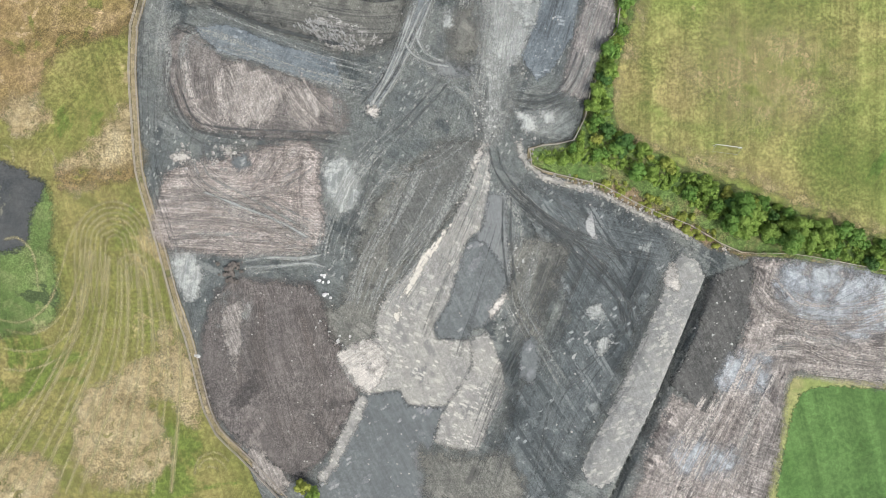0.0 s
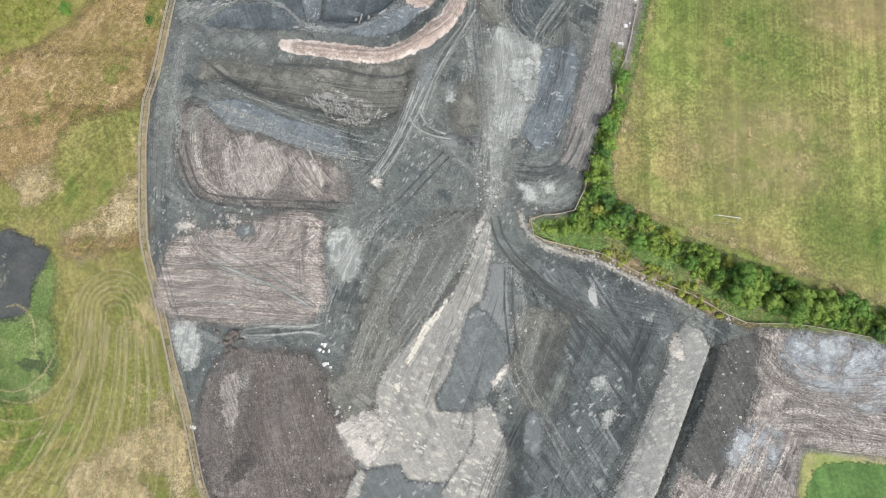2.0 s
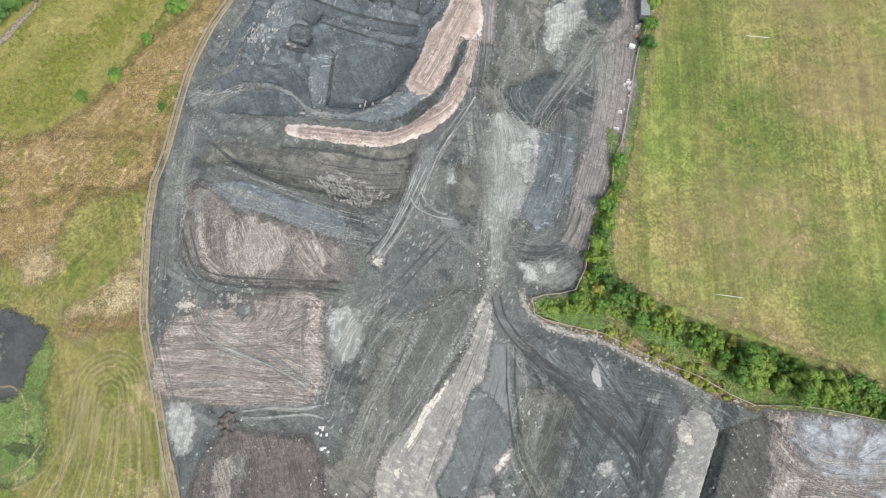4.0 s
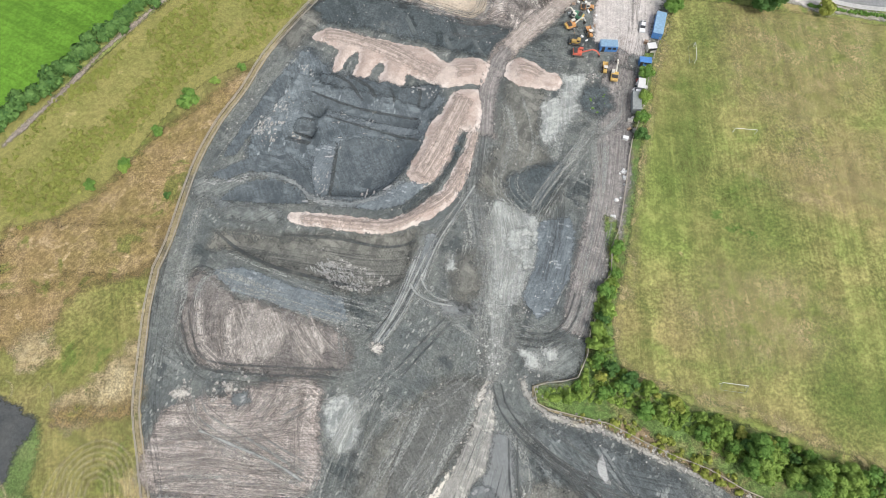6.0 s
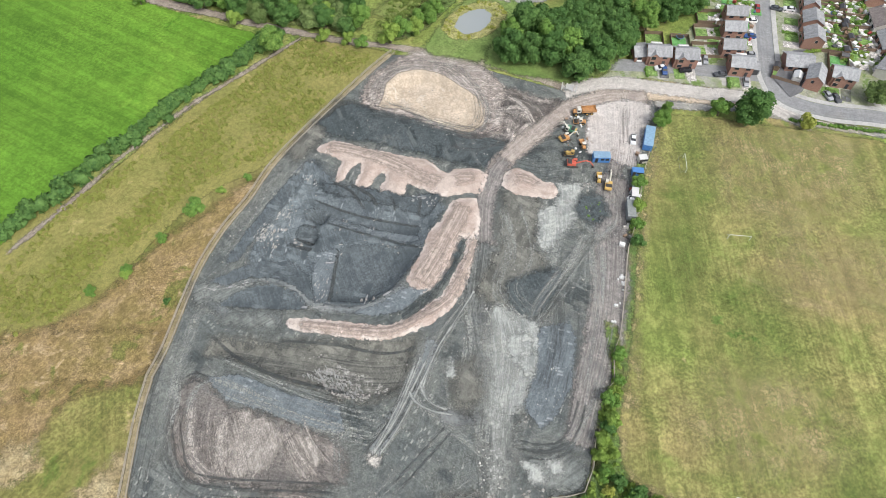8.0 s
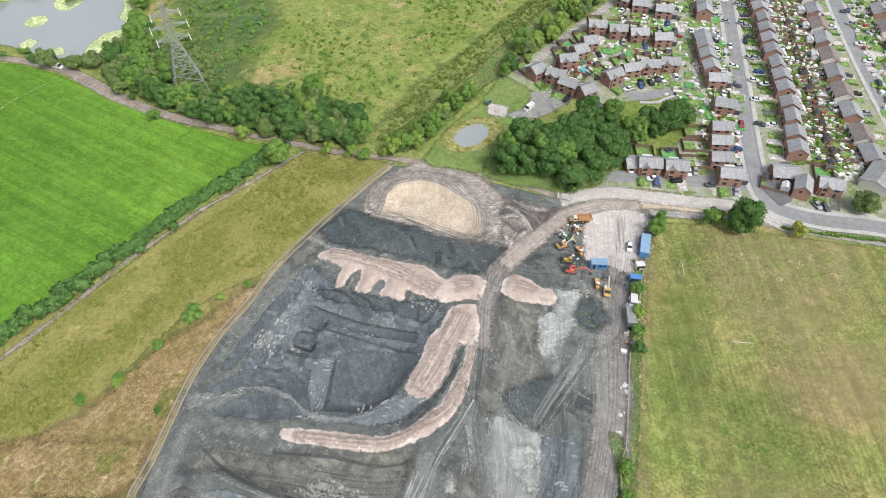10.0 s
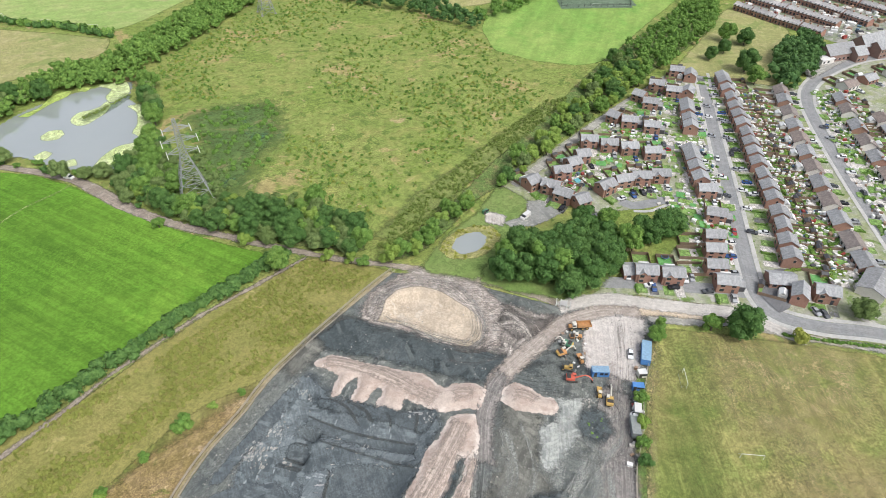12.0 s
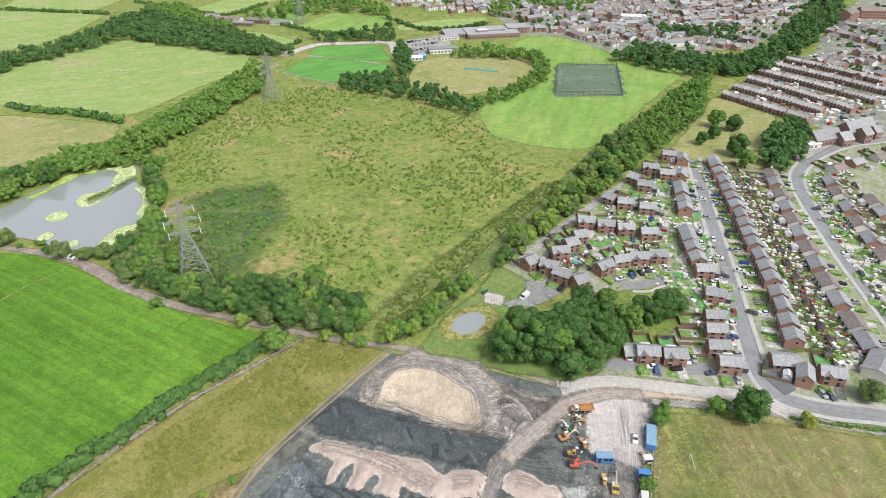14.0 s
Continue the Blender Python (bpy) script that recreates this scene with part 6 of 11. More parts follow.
umber_pass([(-67.4, 7.2), (-53.5, 6.0), (-43.7, 4.9), (-32.9, 3.5)], 7)
umber_pass([(-68.2, 3.8), (-53.6, 2.5), (-32.9, 2.1)], 4)
umber_pass([(-67.2, 11.4), (-56.0, 11.7), (-42.1, 9.4), (-33.0, 10.0)], 8)
umber_pass([(-70.5, 17.9), (-61.4, 17.8), (-50.3, 16.3), (-33.4, 17.7)], 8)
umber_pass([(-42.8, 27.2), (-44.4, 22.4), (-48.8, 17.7)], 8)
umber_pass([(-35.9, 26.9), (-37.4, 22.1), (-41.9, 16.7)], 9)
umber_pass([(-31.8, 24.7), (-33.5, 16.3), (-33.2, 5.1)], 6)
umber_pass([(-61.0, 28.7), (-59.8, 21.6), (-53.1, 15.7)], 7)
umber_pass([(-54.6, 47.3), (-54.2, 39.6), (-52.4, 33.2)], 7)
umber_pass([(-61.5, 51.1), (-61.9, 41.3), (-56.6, 33.4)], 8)
umber_pass([(-35.2, 43.0), (-32.0, 37.3), (-25.9, 30.7)], 8)
umber_pass([(79.9, -13.4), (90.8, -19.5), (108.6, -20.2)], 10)
umber_pass([(80.7, -26.0), (93.2, -27.9), (108.1, -31.3)], 10)
umber_pass([(74.5, -41.1), (68.4, -52.0), (62.3, -64.3)], 12)


# ---- white stone flecks ----
def flecks(outline, count, size, material, seed, angle=None, stretch=1.0, lift=0.36, label="scattered flecks of pale stone"):
    """Flat chips and scrapes of pale stone, each of its own uneven outline."""
    rng = np.random.default_rng(seed)
    b = np.array(outline)
    verts, faces = [], []
    while len(faces) < count:
        p = rng.uniform(b.min(0), b.max(0))
        if inside(outline, p[:1], p[1:])[0] < 0.2:
            continue
        s = size * rng.lognormal(0, 0.45)
        k = 7
        square = rng.uniform(0.5, 1.0)
        turn = radians(angle) + rng.normal(0, 0.15) if angle is not None else rng.uniform(0, math.pi)
        base = len(verts)
        for i in range(k):
            a = 2 * math.pi * i / k
            r = s * rng.uniform(0.45, 1.15) * (1 + 0.3 * square * math.cos(4 * a))
            x, y = math.cos(a) * r * stretch, math.sin(a) * r / stretch ** 0.5
            verts.append((p[0] + x * math.cos(turn) - y * math.sin(turn), p[1] + x * math.sin(turn) + y * math.cos(turn)))
        faces.append(list(range(base, base + k)))
    v = np.array(verts)
    z = height(v[:, 0], v[:, 1]) + lift + 0.001 * np.repeat(np.arange(len(faces)), [len(f) for f in faces])
    return tagged(mesh_object("stone_flecks", np.column_stack([v, z]).tolist(), faces, material), label, "stone chips", kind="stuff")


M_chip = track_mat("pale_stone_chips", rgb(176, 177, 172), rgb(206, 205, 198))
M_chip_dim = track_mat("grey_stone_chips", rgb(150, 152, 150), rgb(180, 180, 175))
flecks([(15.9, 62.0), (25.0, 61.6), (23.2, 50.4), (18.7, 43.6), (15.3, 46.6)], 150, 0.2, M_chip_dim, 3, 80, 1.5)
flecks([(8.6, 37.0), (16.3, 36.7), (14.4, 25.6), (10.2, 25.5)], 60, 0.18, M_chip, 4)
flecks([(16.9, 0.3), (23.2, 0.0), (22.8, -8.3), (17.2, -8.1)], 30, 0.18, M_chip, 7)
flecks([(35.1, -14.4), (43.5, -15.4), (40.1, -28.6), (31.8, -28.2), (28.8, -30.9), (33.5, -19.9)], 26, 0.28, M_chip_dim, 8, 50, 1.6)
flecks([(-35.4, 57.0), (-29.0, 59.6), (-18.1, 52.1), (-19.6, 49.4), (-27.8, 52.5)], 260, 0.17, M_chip_dim, 9, -60, 2.6)
flecks([(11.3, -16.2), (18.4, -14.4), (16.5, -24.8), (11.7, -23.2)], 24, 0.18, M_chip, 10)
flecks([(13.2, 75.0), (18.6, 73.9), (25.8, 68.5), (25.5, 58.7), (17.8, 46.7), (14.9, 56.0)], 150, 0.2, M_chip_dim, 13)
flecks([(-32.7, 79.5), (-28.0, 77.5), (-26.3, 74.9), (-35.6, 74.4)], 22, 0.2, M_chip_dim, 15)
flecks([(-33.2, -13.0), (-21.0, -21.9), (-26.8, -25.8), (-32.1, -20.0)], 16, 0.25, M_chip, 16)
flecks([(25.5, 55.9), (36.7, 56.9), (30.4, 40.3), (20.7, 40.7)], 26, 0.2, M_chip, 17)
flecks([(64.6, -11.4), (74.5, -7.6), (72.4, -24.3), (62.0, -37.8)], 14, 0.25, M_chip, 18)

# ---- excavation: strips, ledges, cells and pale marks ----
def pit_strip(line, mat, label):
    sheet("shale_strip", line, mat, 0.16, 1.0, 1.0, label)


pit_strip([(-59.1, 91.5), (-53.3, 103.4), (-47.0, 114.8), (-41.5, 122.5), (-39.2, 120.5), (-44.6, 109.9), (-50.2, 101.5), (-55.8, 91.3)], M_cell, "smooth blue-grey shale band")
pit_strip([(-36.4, 120.4), (-30.3, 118.3), (-16.3, 114.7), (-8.4, 112.6), (2.4, 112.7), (2.8, 110.9), (-0.8, 105.5), (-10.4, 108.5), (-24.2, 113.2), (-33.2, 116.0)], M_cell_lump, "lumpy black shale below the bund")
pit_strip([(-35.6, 113.7), (-24.1, 108.1), (-16.3, 105.5), (-3.7, 102.2), (-4.3, 99.1), (-16.2, 101.8), (-24.0, 104.4), (-30.3, 106.8), (-35.9, 110.5)], M_cell, "dark sunken shale strip")
pit_strip([(-30.3, 106.1), (-24.0, 103.8), (-16.2, 101.6), (-4.3, 98.5), (-3.9, 96.3), (-10.5, 97.6), (-19.1, 100.6), (-31.7, 105.3)], M_cell_blue, "blue-grey shale ledge")
pit_strip([(-38.1, 110.2), (-34.4, 110.7), (-30.9, 108.7), (-32.0, 105.2), (-35.6, 106.1), (-38.2, 107.6)], M_cell, "dark square hollow")
pit_strip([(-39.2, 104.3), (-33.8, 102.9), (-34.3, 98.3), (-40.7, 101.0)], M_cell, "dark square hollow")
pit_strip([(-26.6, 96.1), (-20.0, 97.3), (-3.4, 94.4), (-4.8, 90.3), (-7.6, 86.1), (-11.5, 80.9), (-18.8, 77.3), (-28.7, 77.9), (-27.9, 91.2)], M_cell, "dark smooth excavation floor")
pit_strip([(-34.1, 94.8), (-27.5, 95.8), (-28.6, 87.0), (-29.4, 77.8), (-33.1, 77.9), (-34.6, 86.2)], M_cell_blue, "blue-grey shale lane")
pit_strip([(-58.2, 79.2), (-54.4, 81.6), (-50.0, 83.5), (-44.5, 83.5), (-38.4, 81.2), (-35.0, 77.0), (-34.5, 75.4), (-43.9, 75.7), (-58.9, 77.4)], M_cell, "dark lens of shale between tracks")
pit_strip([(-16.9, 72.5), (-10.7, 73.4), (-7.0, 75.3), (-1.5, 80.2), (-4.2, 80.0), (-6.5, 81.5), (-10.6, 79.8), (-16.0, 75.7), (-23.2, 74.3)], M_cell_blue, "smooth blue-grey shale band")
pit_strip([(-63.0, 85.3), (-56.9, 88.2), (-48.0, 92.1), (-41.5, 92.3), (-35.6, 87.3), (-32.8, 77.9), (-34.6, 78.5), (-38.5, 82.7), (-44.2, 85.5), (-51.2, 86.0), (-58.2, 83.5)], M_cell, "dark shale above the curved track")

ribbon("pale_track", [(-64.4, 83.3), (-58.2, 83.3), (-51.1, 85.2), (-44.2, 84.7), (-38.5, 82.0), (-34.9, 78.0), (-30.4, 75.8), (-23.2, 74.9), (-17.8, 75.3), (-11.5, 79.0), (-7.1, 82.1)], 2.4, M_trackpit, 0.24, "pale curved track in the excavation", 0.8)
ribbon("pale_track", [(-63.4, 81.2), (-58.6, 77.0), (-54.8, 74.3), (-47.6, 73.2), (-40.7, 71.9)], 3.6, M_trackpit, 0.24, "pale stone strip", 0.8)
# dark lines along ledges put the steps' shade into colour; white ones are scrapes
for line, mat, w in (
    ([(-42.8, 97.9), (-38.9, 96.6), (-34.9, 95.4)], M_line_dark, 1.4),
    ([(-40.7, 100.8), (-37.2, 99.3), (-34.1, 98.1)], M_line_dark, 1.0),
    ([(-39.2, 104.5), (-36.5, 104.0), (-33.8, 103.0)], M_line_dark, 0.8),
    ([(-36.0, 113.7), (-30.0, 110.6), (-24.1, 107.9), (-16.3, 105.3), (-3.7, 102.1)], M_line_dark, 0.6),
    ([(-31.7, 105.0), (-19.1, 100.1), (-10.5, 96.9), (-3.7, 93.9)], M_line_dark, 0.6),
    ([(-27.4, 95.6), (-28.3, 87.0), (-29.2, 77.7)], M_line_dark, 0.9),
    ([(-24.3, 116.9), (-18.3, 113.0), (-16.3, 109.3)], M_line_dark, 1.0),
    ([(-30.3, 118.3), (-24.3, 115.0), (-20.2, 108.9)], M_line_dark, 0.8),
    ([(-12.4, 112.7), (-10.9, 109.1), (-11.4, 106.8)], M_line_dark, 0.9),
    ([(-4.0, 114.2), (-3.1, 110.0), (-4.1, 105.7)], M_line_dark, 0.9),
    ([(-26.3, 104.9), (-25.2, 106.6)], M_line_white, 0.4),
    ([(-19.6, 100.1), (-17.5, 104.4)], M_line_white, 0.3),
    ([(-31.7, 91.0), (-27.8, 91.0)], M_line_white, 0.5),
    ([(-31.8, 89.3), (-29.1, 88.3)], M_line_white, 0.3),
    ([(-32.9, 85.6), (-33.7, 84.1)], M_line_white, 0.4),
    ([(-30.1, 86.0), (-30.1, 83.4)], M_line_white, 0.5),
    ([(-30.5, 81.9), (-30.8, 78.8)], M_line_white, 0.4),
    ([(-18.6, 81.4), (-19.3, 75.8)], M_line_white, 0.5),
    ([(-14.7, 78.6), (-11.3, 80.1)], M_line_white, 0.8),
    ([(-48.0, 86.3), (-47.8, 84.4)], M_line_white, 0.5),
    ([(-41.4, 78.2), (-40.7, 76.0)], M_line_white, 0.7),
    ([(-37.0, 76.6), (-33.9, 75.7)], M_line_white, 0.8),
    ([(-13.2, 75.6), (-11.5, 76.0)], M_line_white, 0.5),
    ([(-27.7, 98.9), (-25.8, 100.2)], M_line_white, 0.4),
    ([(-5.0, 111.8), (-0.8, 111.3)], M_line_white, 0.3),
    ([(-13.8, 93.7), (-13.5, 93.2)], M_line_white, 0.5),
    ([(-58.2, 83.0), (-54.7, 83.3)], M_line_white, 0.8),
    ([(-53.5, 84.1), (-50.8, 84.6)], M_line_white, 0.6),
    # the bench's two edges, their dark step face as colour
    ([(-59.5, 68.6), (-51.2, 61.8), (-40.4, 56.4), (-22.6, 51.3)], M_line_dark, 0.9),
    ([(-41.1, 66.3), (-26.0, 64.8), (-13.9, 62.2), (-4.9, 63.2)], M_line_dark, 0.7),
):
    rut_lift[0] += 0.0015
    ribbon("scrape_line", line, w, mat, rut_lift[0] + 0.08, "straight pale scrape or painted ledge shade in shale", 0.3, 1.2, 2)
flecks([(-52.2, 99.4), (-50.0, 104.4), (-46.6, 103.9), (-46.5, 98.6), (-50.3, 97.4)], 110, 0.16, M_chip_dim, 31, 62, 1.8)
flecks([(-46.7, 106.0), (-45.1, 110.0), (-41.3, 111.0), (-42.2, 106.3)], 50, 0.15, M_chip_dim, 32, 62, 1.8)
flecks([(-39.9, 120.6), (-37.6, 123.6), (-34.4, 119.7), (-35.3, 118.2)], 40, 0.15, M_chip_dim, 33, 40, 1.8)
flecks([(-34.6, 87.3), (-29.6, 87.0), (-29.7, 78.8), (-33.3, 78.9)], 30, 0.22, M_chip_dim, 34, 80, 2.0)
flecks([(-64.3, 84.3), (-56.4, 84.0), (-51.1, 85.8), (-51.8, 82.7), (-63.5, 81.7)], 60, 0.16, M_chip_dim, 35, 20, 2.0)
flecks([(-36.9, 78.6), (-31.4, 76.8), (-25.0, 75.6), (-25.9, 74.1), (-35.8, 75.2)], 34, 0.16, M_chip_dim, 36, 0, 2.0)
flecks([(-6.5, 112.5), (2.4, 112.1), (1.3, 108.0), (-4.6, 108.3)], 40, 0.20, M_chip_dim, 37, None, 1.4)

ribbon("dark_slot", [(8.9, 97.0), (7.6, 93.1), (5.8, 88.5), (3.2, 83.6), (-0.1, 79.8), (-4.2, 75.9), (-9.2, 72.4)], 1.5, M_black, 0.34, "dark slot between two stone bunds", 0.5)
for line, w, mat in (
    ([(42.3, 100.5), (44.4, 96.5), (49.0, 96.7), (53.8, 101.6), (54.7, 109.7), (51.7, 114.4), (47.3, 114.6)], 3, M_track_pale), ([(40.7, 98.6), (44.1, 94.6), (49.8, 95.1), (55.0, 100.8), (56.2, 110.4), (53.0, 116.0)], 3, M_track_dark), ([(46.3, 93.6), (45.1, 96.9), (42.3, 100.5)], 4, M_track_pale), ([(66.3, 145.4), (63.2, 131.4), (59.1, 117.3), (56.8, 107.9)], 5, M_track_umber), ([(67.6, 145.4), (65.0, 133.6), (61.0, 120.4)], 3, M_track_umber),
    ([(45.7, 95.5), (40.5, 86.9), (34.7, 79.3), (30.1, 73.4), (27.3, 68.4)], 6, M_track_pale), ([(46.6, 93.6), (46.1, 81.5), (43.3, 67.8)], 4, M_track_pale), ([(17.0, 73.9), (17.6, 62.2), (14.9, 46.8), (12.9, 35.4)], 9, M_track_pale), ([(20.6, 70.4), (21.1, 58.9), (17.8, 46.7)], 7, M_track_pale), ([(34.4, 119.4), (41.1, 118.0), (47.0, 116.3)], 4, M_track_dark),
):
    ruts(line, w, mat, "wheel marks by the compound")

for line in ([(-4.0, 60.7), (-7.4, 52.4), (-11.1, 44.1), (-16.6, 35.9)], [(-5.5, 58.6), (-8.9, 50.3), (-12.6, 42.8), (-15.6, 37.3)], [(11.4, 79.4), (5.0, 69.7), (-0.2, 61.4), (-4.4, 50.6)], [(-32.9, 4.0), (-39.4, 8.2), (-49.0, 12.5), (-58.6, 16.7)], [(-29.2, 0.1), (-34.2, -0.7), (-42.5, -0.3), (-49.5, -0.9)], [(-28.7, -3.4), (-33.5, -2.1), (-41.2, -2.4), (-49.6, -2.3)], [(-16.2, 36.0), (-10.8, 43.9), (-6.5, 51.8), (-2.5, 59.8)], [(-14.7, 35.7), (-9.9, 42.5), (-5.1, 51.4), (-1.3, 58.9)], [(-7.3, 51.9), (-5.8, 48.6), (-1.4, 46.0), (4.1, 44.7)], [(-4.6, 53.4), (-2.4, 48.5), (2.8, 45.9)]):
    rut_lift[0] += 0.003
    ribbon("pale_wheel_line", line, 0.5, M_line_pale2, rut_lift[0], "pale wheel line pressed in shale", 0.4, 1.2, 2)


def smear(name, line, mat):
    sheet(name, line, mat, 0.36, 0.8, 1.5, "damp dark hollow in shale" if mat is M_wet else "pale stone smeared over shale", True)


smear("white_smear", [(19.4, 65.4), (24.8, 66.0), (25.7, 60.3), (22.3, 55.7), (19.6, 59.0)], M_scrape)
smear("white_smear", [(22.1, 58.9), (25.9, 60.1), (25.2, 54.6), (22.6, 54.0)], M_scrape)
smear("white_smear", [(2.9, 58.3), (4.6, 59.6), (4.2, 55.1), (2.5, 54.8)], M_scrape)
smear("white_smear", [(19.6, 33.1), (23.1, 31.5), (25.1, 28.6), (21.5, 28.1)], M_scrape)
smear("white_smear", [(25.2, 32.8), (29.4, 33.4), (28.6, 29.9), (25.8, 29.3)], M_scrape)
smear("white_smear", [(-66.0, 26.1), (-63.1, 26.8), (-61.1, 25.2), (-63.2, 24.0), (-65.6, 24.4)], M_chalk2)
smear("white_smear", [(-54.0, 27.5), (-51.2, 27.7), (-50.2, 25.4), (-52.7, 25.0)], M_chalk2)
smear("white_smear", [(83.6, -8.0), (88.4, -9.0), (91.0, -13.9), (86.8, -15.1), (84.1, -12.2)], M_bluish)
smear("white_smear", [(35.0, -16.5), (37.9, -15.2), (38.9, -18.1), (36.3, -18.9)], M_scrape)
smear("white_smear", [(36.8, -24.9), (38.9, -23.6), (39.1, -26.4), (37.4, -27.3)], M_scrape)
smear("damp_hollow", [(-51.0, 24.8), (-47.1, 25.6), (-46.5, 22.5), (-49.4, 21.5), (-51.1, 22.7)], M_wet)
smear("damp_hollow", [(18.7, -23.5), (21.5, -22.5), (22.7, -27.9), (20.3, -34.7), (17.6, -31.8)], M_wet)


# ---- plants ----
def foliage(name, tones, gloss=0.75):
    n = Nodes(name)
    geo = n.tree.nodes.new("ShaderNodeNewGeometry")
    info = n.tree.nodes.new("ShaderNodeObjectInfo")
    blotch = n.noise(n.coords(), 0.45, 3, 0.6)
    leaf = n.math("ADD", n.math("MULTIPLY", geo.outputs["Random Per Island"], 0.42), n.math("MULTIPLY", n.ramp(blotch, 0.3, 0.7), 0.45))
    col = n.mix(leaf, tones[0], tones[1])
    col = n.mix(n.math("MULTIPLY", info.outputs["Random"], 0.6), col, tones[2])
    return n.finish(col, gloss, 0.25)


M_leaf = foliage("broad_leaves", (leaf_tone(62, 106, 34), leaf_tone(146, 180, 78), leaf_tone(92, 132, 48)))
M_leaf_dark = foliage("dark_leaves", (leaf_tone(40, 80, 32), leaf_tone(114, 152, 72), leaf_tone(66, 106, 44)))
M_leaf_far = foliage("distant_leaves", (leaf_tone(40, 80, 38), leaf_tone(112, 150, 76), leaf_tone(66, 106, 50)))
M_leaf_light = foliage("light_leaves", (leaf_tone(100, 136, 46), leaf_tone(158, 182, 80), leaf_tone(118, 142, 48)))
M_leaf_grey = foliage("willow_leaves", (leaf_tone(82, 108, 54), leaf_tone(140, 160, 94), leaf_tone(96, 120, 56)))
M_leaf_gold = foliage("yellowing_leaves", (leaf_tone(128, 142, 48), leaf_tone(184, 180, 80), leaf_tone(118, 138, 48)))
M_leaf_olive = foliage("olive_leaves", (leaf_tone(78, 104, 38), leaf_tone(150, 162, 78), leaf_tone(104, 126, 50)))
M_tuft = foliage("olive_grass_tufts", (leaf_tone(112, 124, 46), leaf_tone(160, 162, 78), leaf_tone(136, 140, 60)))
M_bark = plain("bark", rgb(96, 82, 66), 0.9, vary=0.3, scale=4, bump=0.5)


def clump_geometry(rng, lobes, leaves, size, core=0.8):
    """Leaf sprays, each a bent pair of triangles, over a set of lobes (x, y, z, radius), and a dark heart in each lobe."""
    verts, faces = [], []
    base = 0
    for (cx, cy, cz, r) in lobes:
        d = rng.normal(size=(leaves, 3))
        d /= np.linalg.norm(d, axis=1)[:, None]
        d[:, 2] = np.where(d[:, 2] < -0.35, -d[:, 2], d[:, 2])
        rad = r * rng.uniform(0.82, 1.12, (leaves, 1))
        c = np.array([cx, cy, cz]) + d * rad * np.array([1, 1, 0.85])
        nrm = d + rng.normal(scale=0.45, size=(leaves, 3))
        nrm /= np.linalg.norm(nrm, axis=1)[:, None]
        a = np.cross(nrm, rng.normal(size=(leaves, 3)))
        a /= np.linalg.norm(a, axis=1)[:, None] + 1e-9
        b = np.cross(nrm, a)
        s = size * rng.uniform(0.6, 1.4, (leaves, 1))
        quad = np.stack([c - a * s, c - b * s * 0.8 - nrm * s * 0.2, c + a * s, c + b * s * 0.8 - nrm * s * 0.2], 1)
        verts.append(quad.reshape(-1, 3))
        i = base + np.arange(leaves)[:, None] * 4
        faces += np.concatenate([i, i + 1, i + 2, i + 3], 1).tolist()
        base += leaves * 4
        u = np.array([(math.cos(k * 1.0472) * math.cos(e), math.sin(k * 1.0472) * math.cos(e), math.sin(e)) for e in (-0.6, 0.1, 0.8) for k in range(6)] + [(0, 0, 1)])
        verts.append(np.array([cx, cy, cz]) + u * r * core * rng.uniform(0.85, 1.1, (19, 1)))
        for row in (0, 6):
            faces += [[base + row + k, base + row + (k + 1) % 6, base + row + 6 + (k + 1) % 6, base + row + 6 + k] for k in range(6)]
        faces += [[base + 12 + k, base + 12 + (k + 1) % 6, base + 18] for k in range(6)]
        base += 19
    return np.concatenate(verts), faces


def crown_lobes(rng, radius, tall, low, count):
    lobes = [(0, 0, low + (tall - low) * 0.55, radius * 0.62)]
    for k in range(count):
        ang = k * 2.4 + rng.uniform(-0.4, 0.4)
        h = rng.uniform(0.12, 0.92)
        out = radius * (0.68 * math.sin(math.pi * (0.18 + 0.72 * h))) * rng.uniform(0.75, 1.1)
        lobes.append((math.cos(ang) * out, math.sin(ang) * out, low + (tall - low) * h, radius * rng.uniform(0.26, 0.46)))
    return lobes


def limb(bm, a, b, ra, rb, sides=6):
    a, b = Vector(a), Vector(b)
    q = (b - a).to_track_quat("Z", "Y")
    rings = []
    for p, r in ((a, ra), (b, rb)):
        rings.append([bm.verts.new(p + q @ Vector((math.cos(k * math.tau / sides) * r, math.sin(k * math.tau / sides) * r, 0))) for k in range(sides)])
    for k in range(sides):
        bm.faces.new((rings[0][k], rings[0][(k + 1) % sides], rings[1][(k + 1) % sides], rings[1][k]))
    bm.faces.new(rings[1])
    bm.faces.new(rings[0][::-1])


def part(name, bm, material, parent, label=""):
    me = bpy.data.meshes.new(name)
    bm.normal_update()
    bm.to_mesh(me)
    bm.free()
    me.materials.append(material)
    ob = new(name, me)
    ob.parent = parent
    return tagged(ob, label)


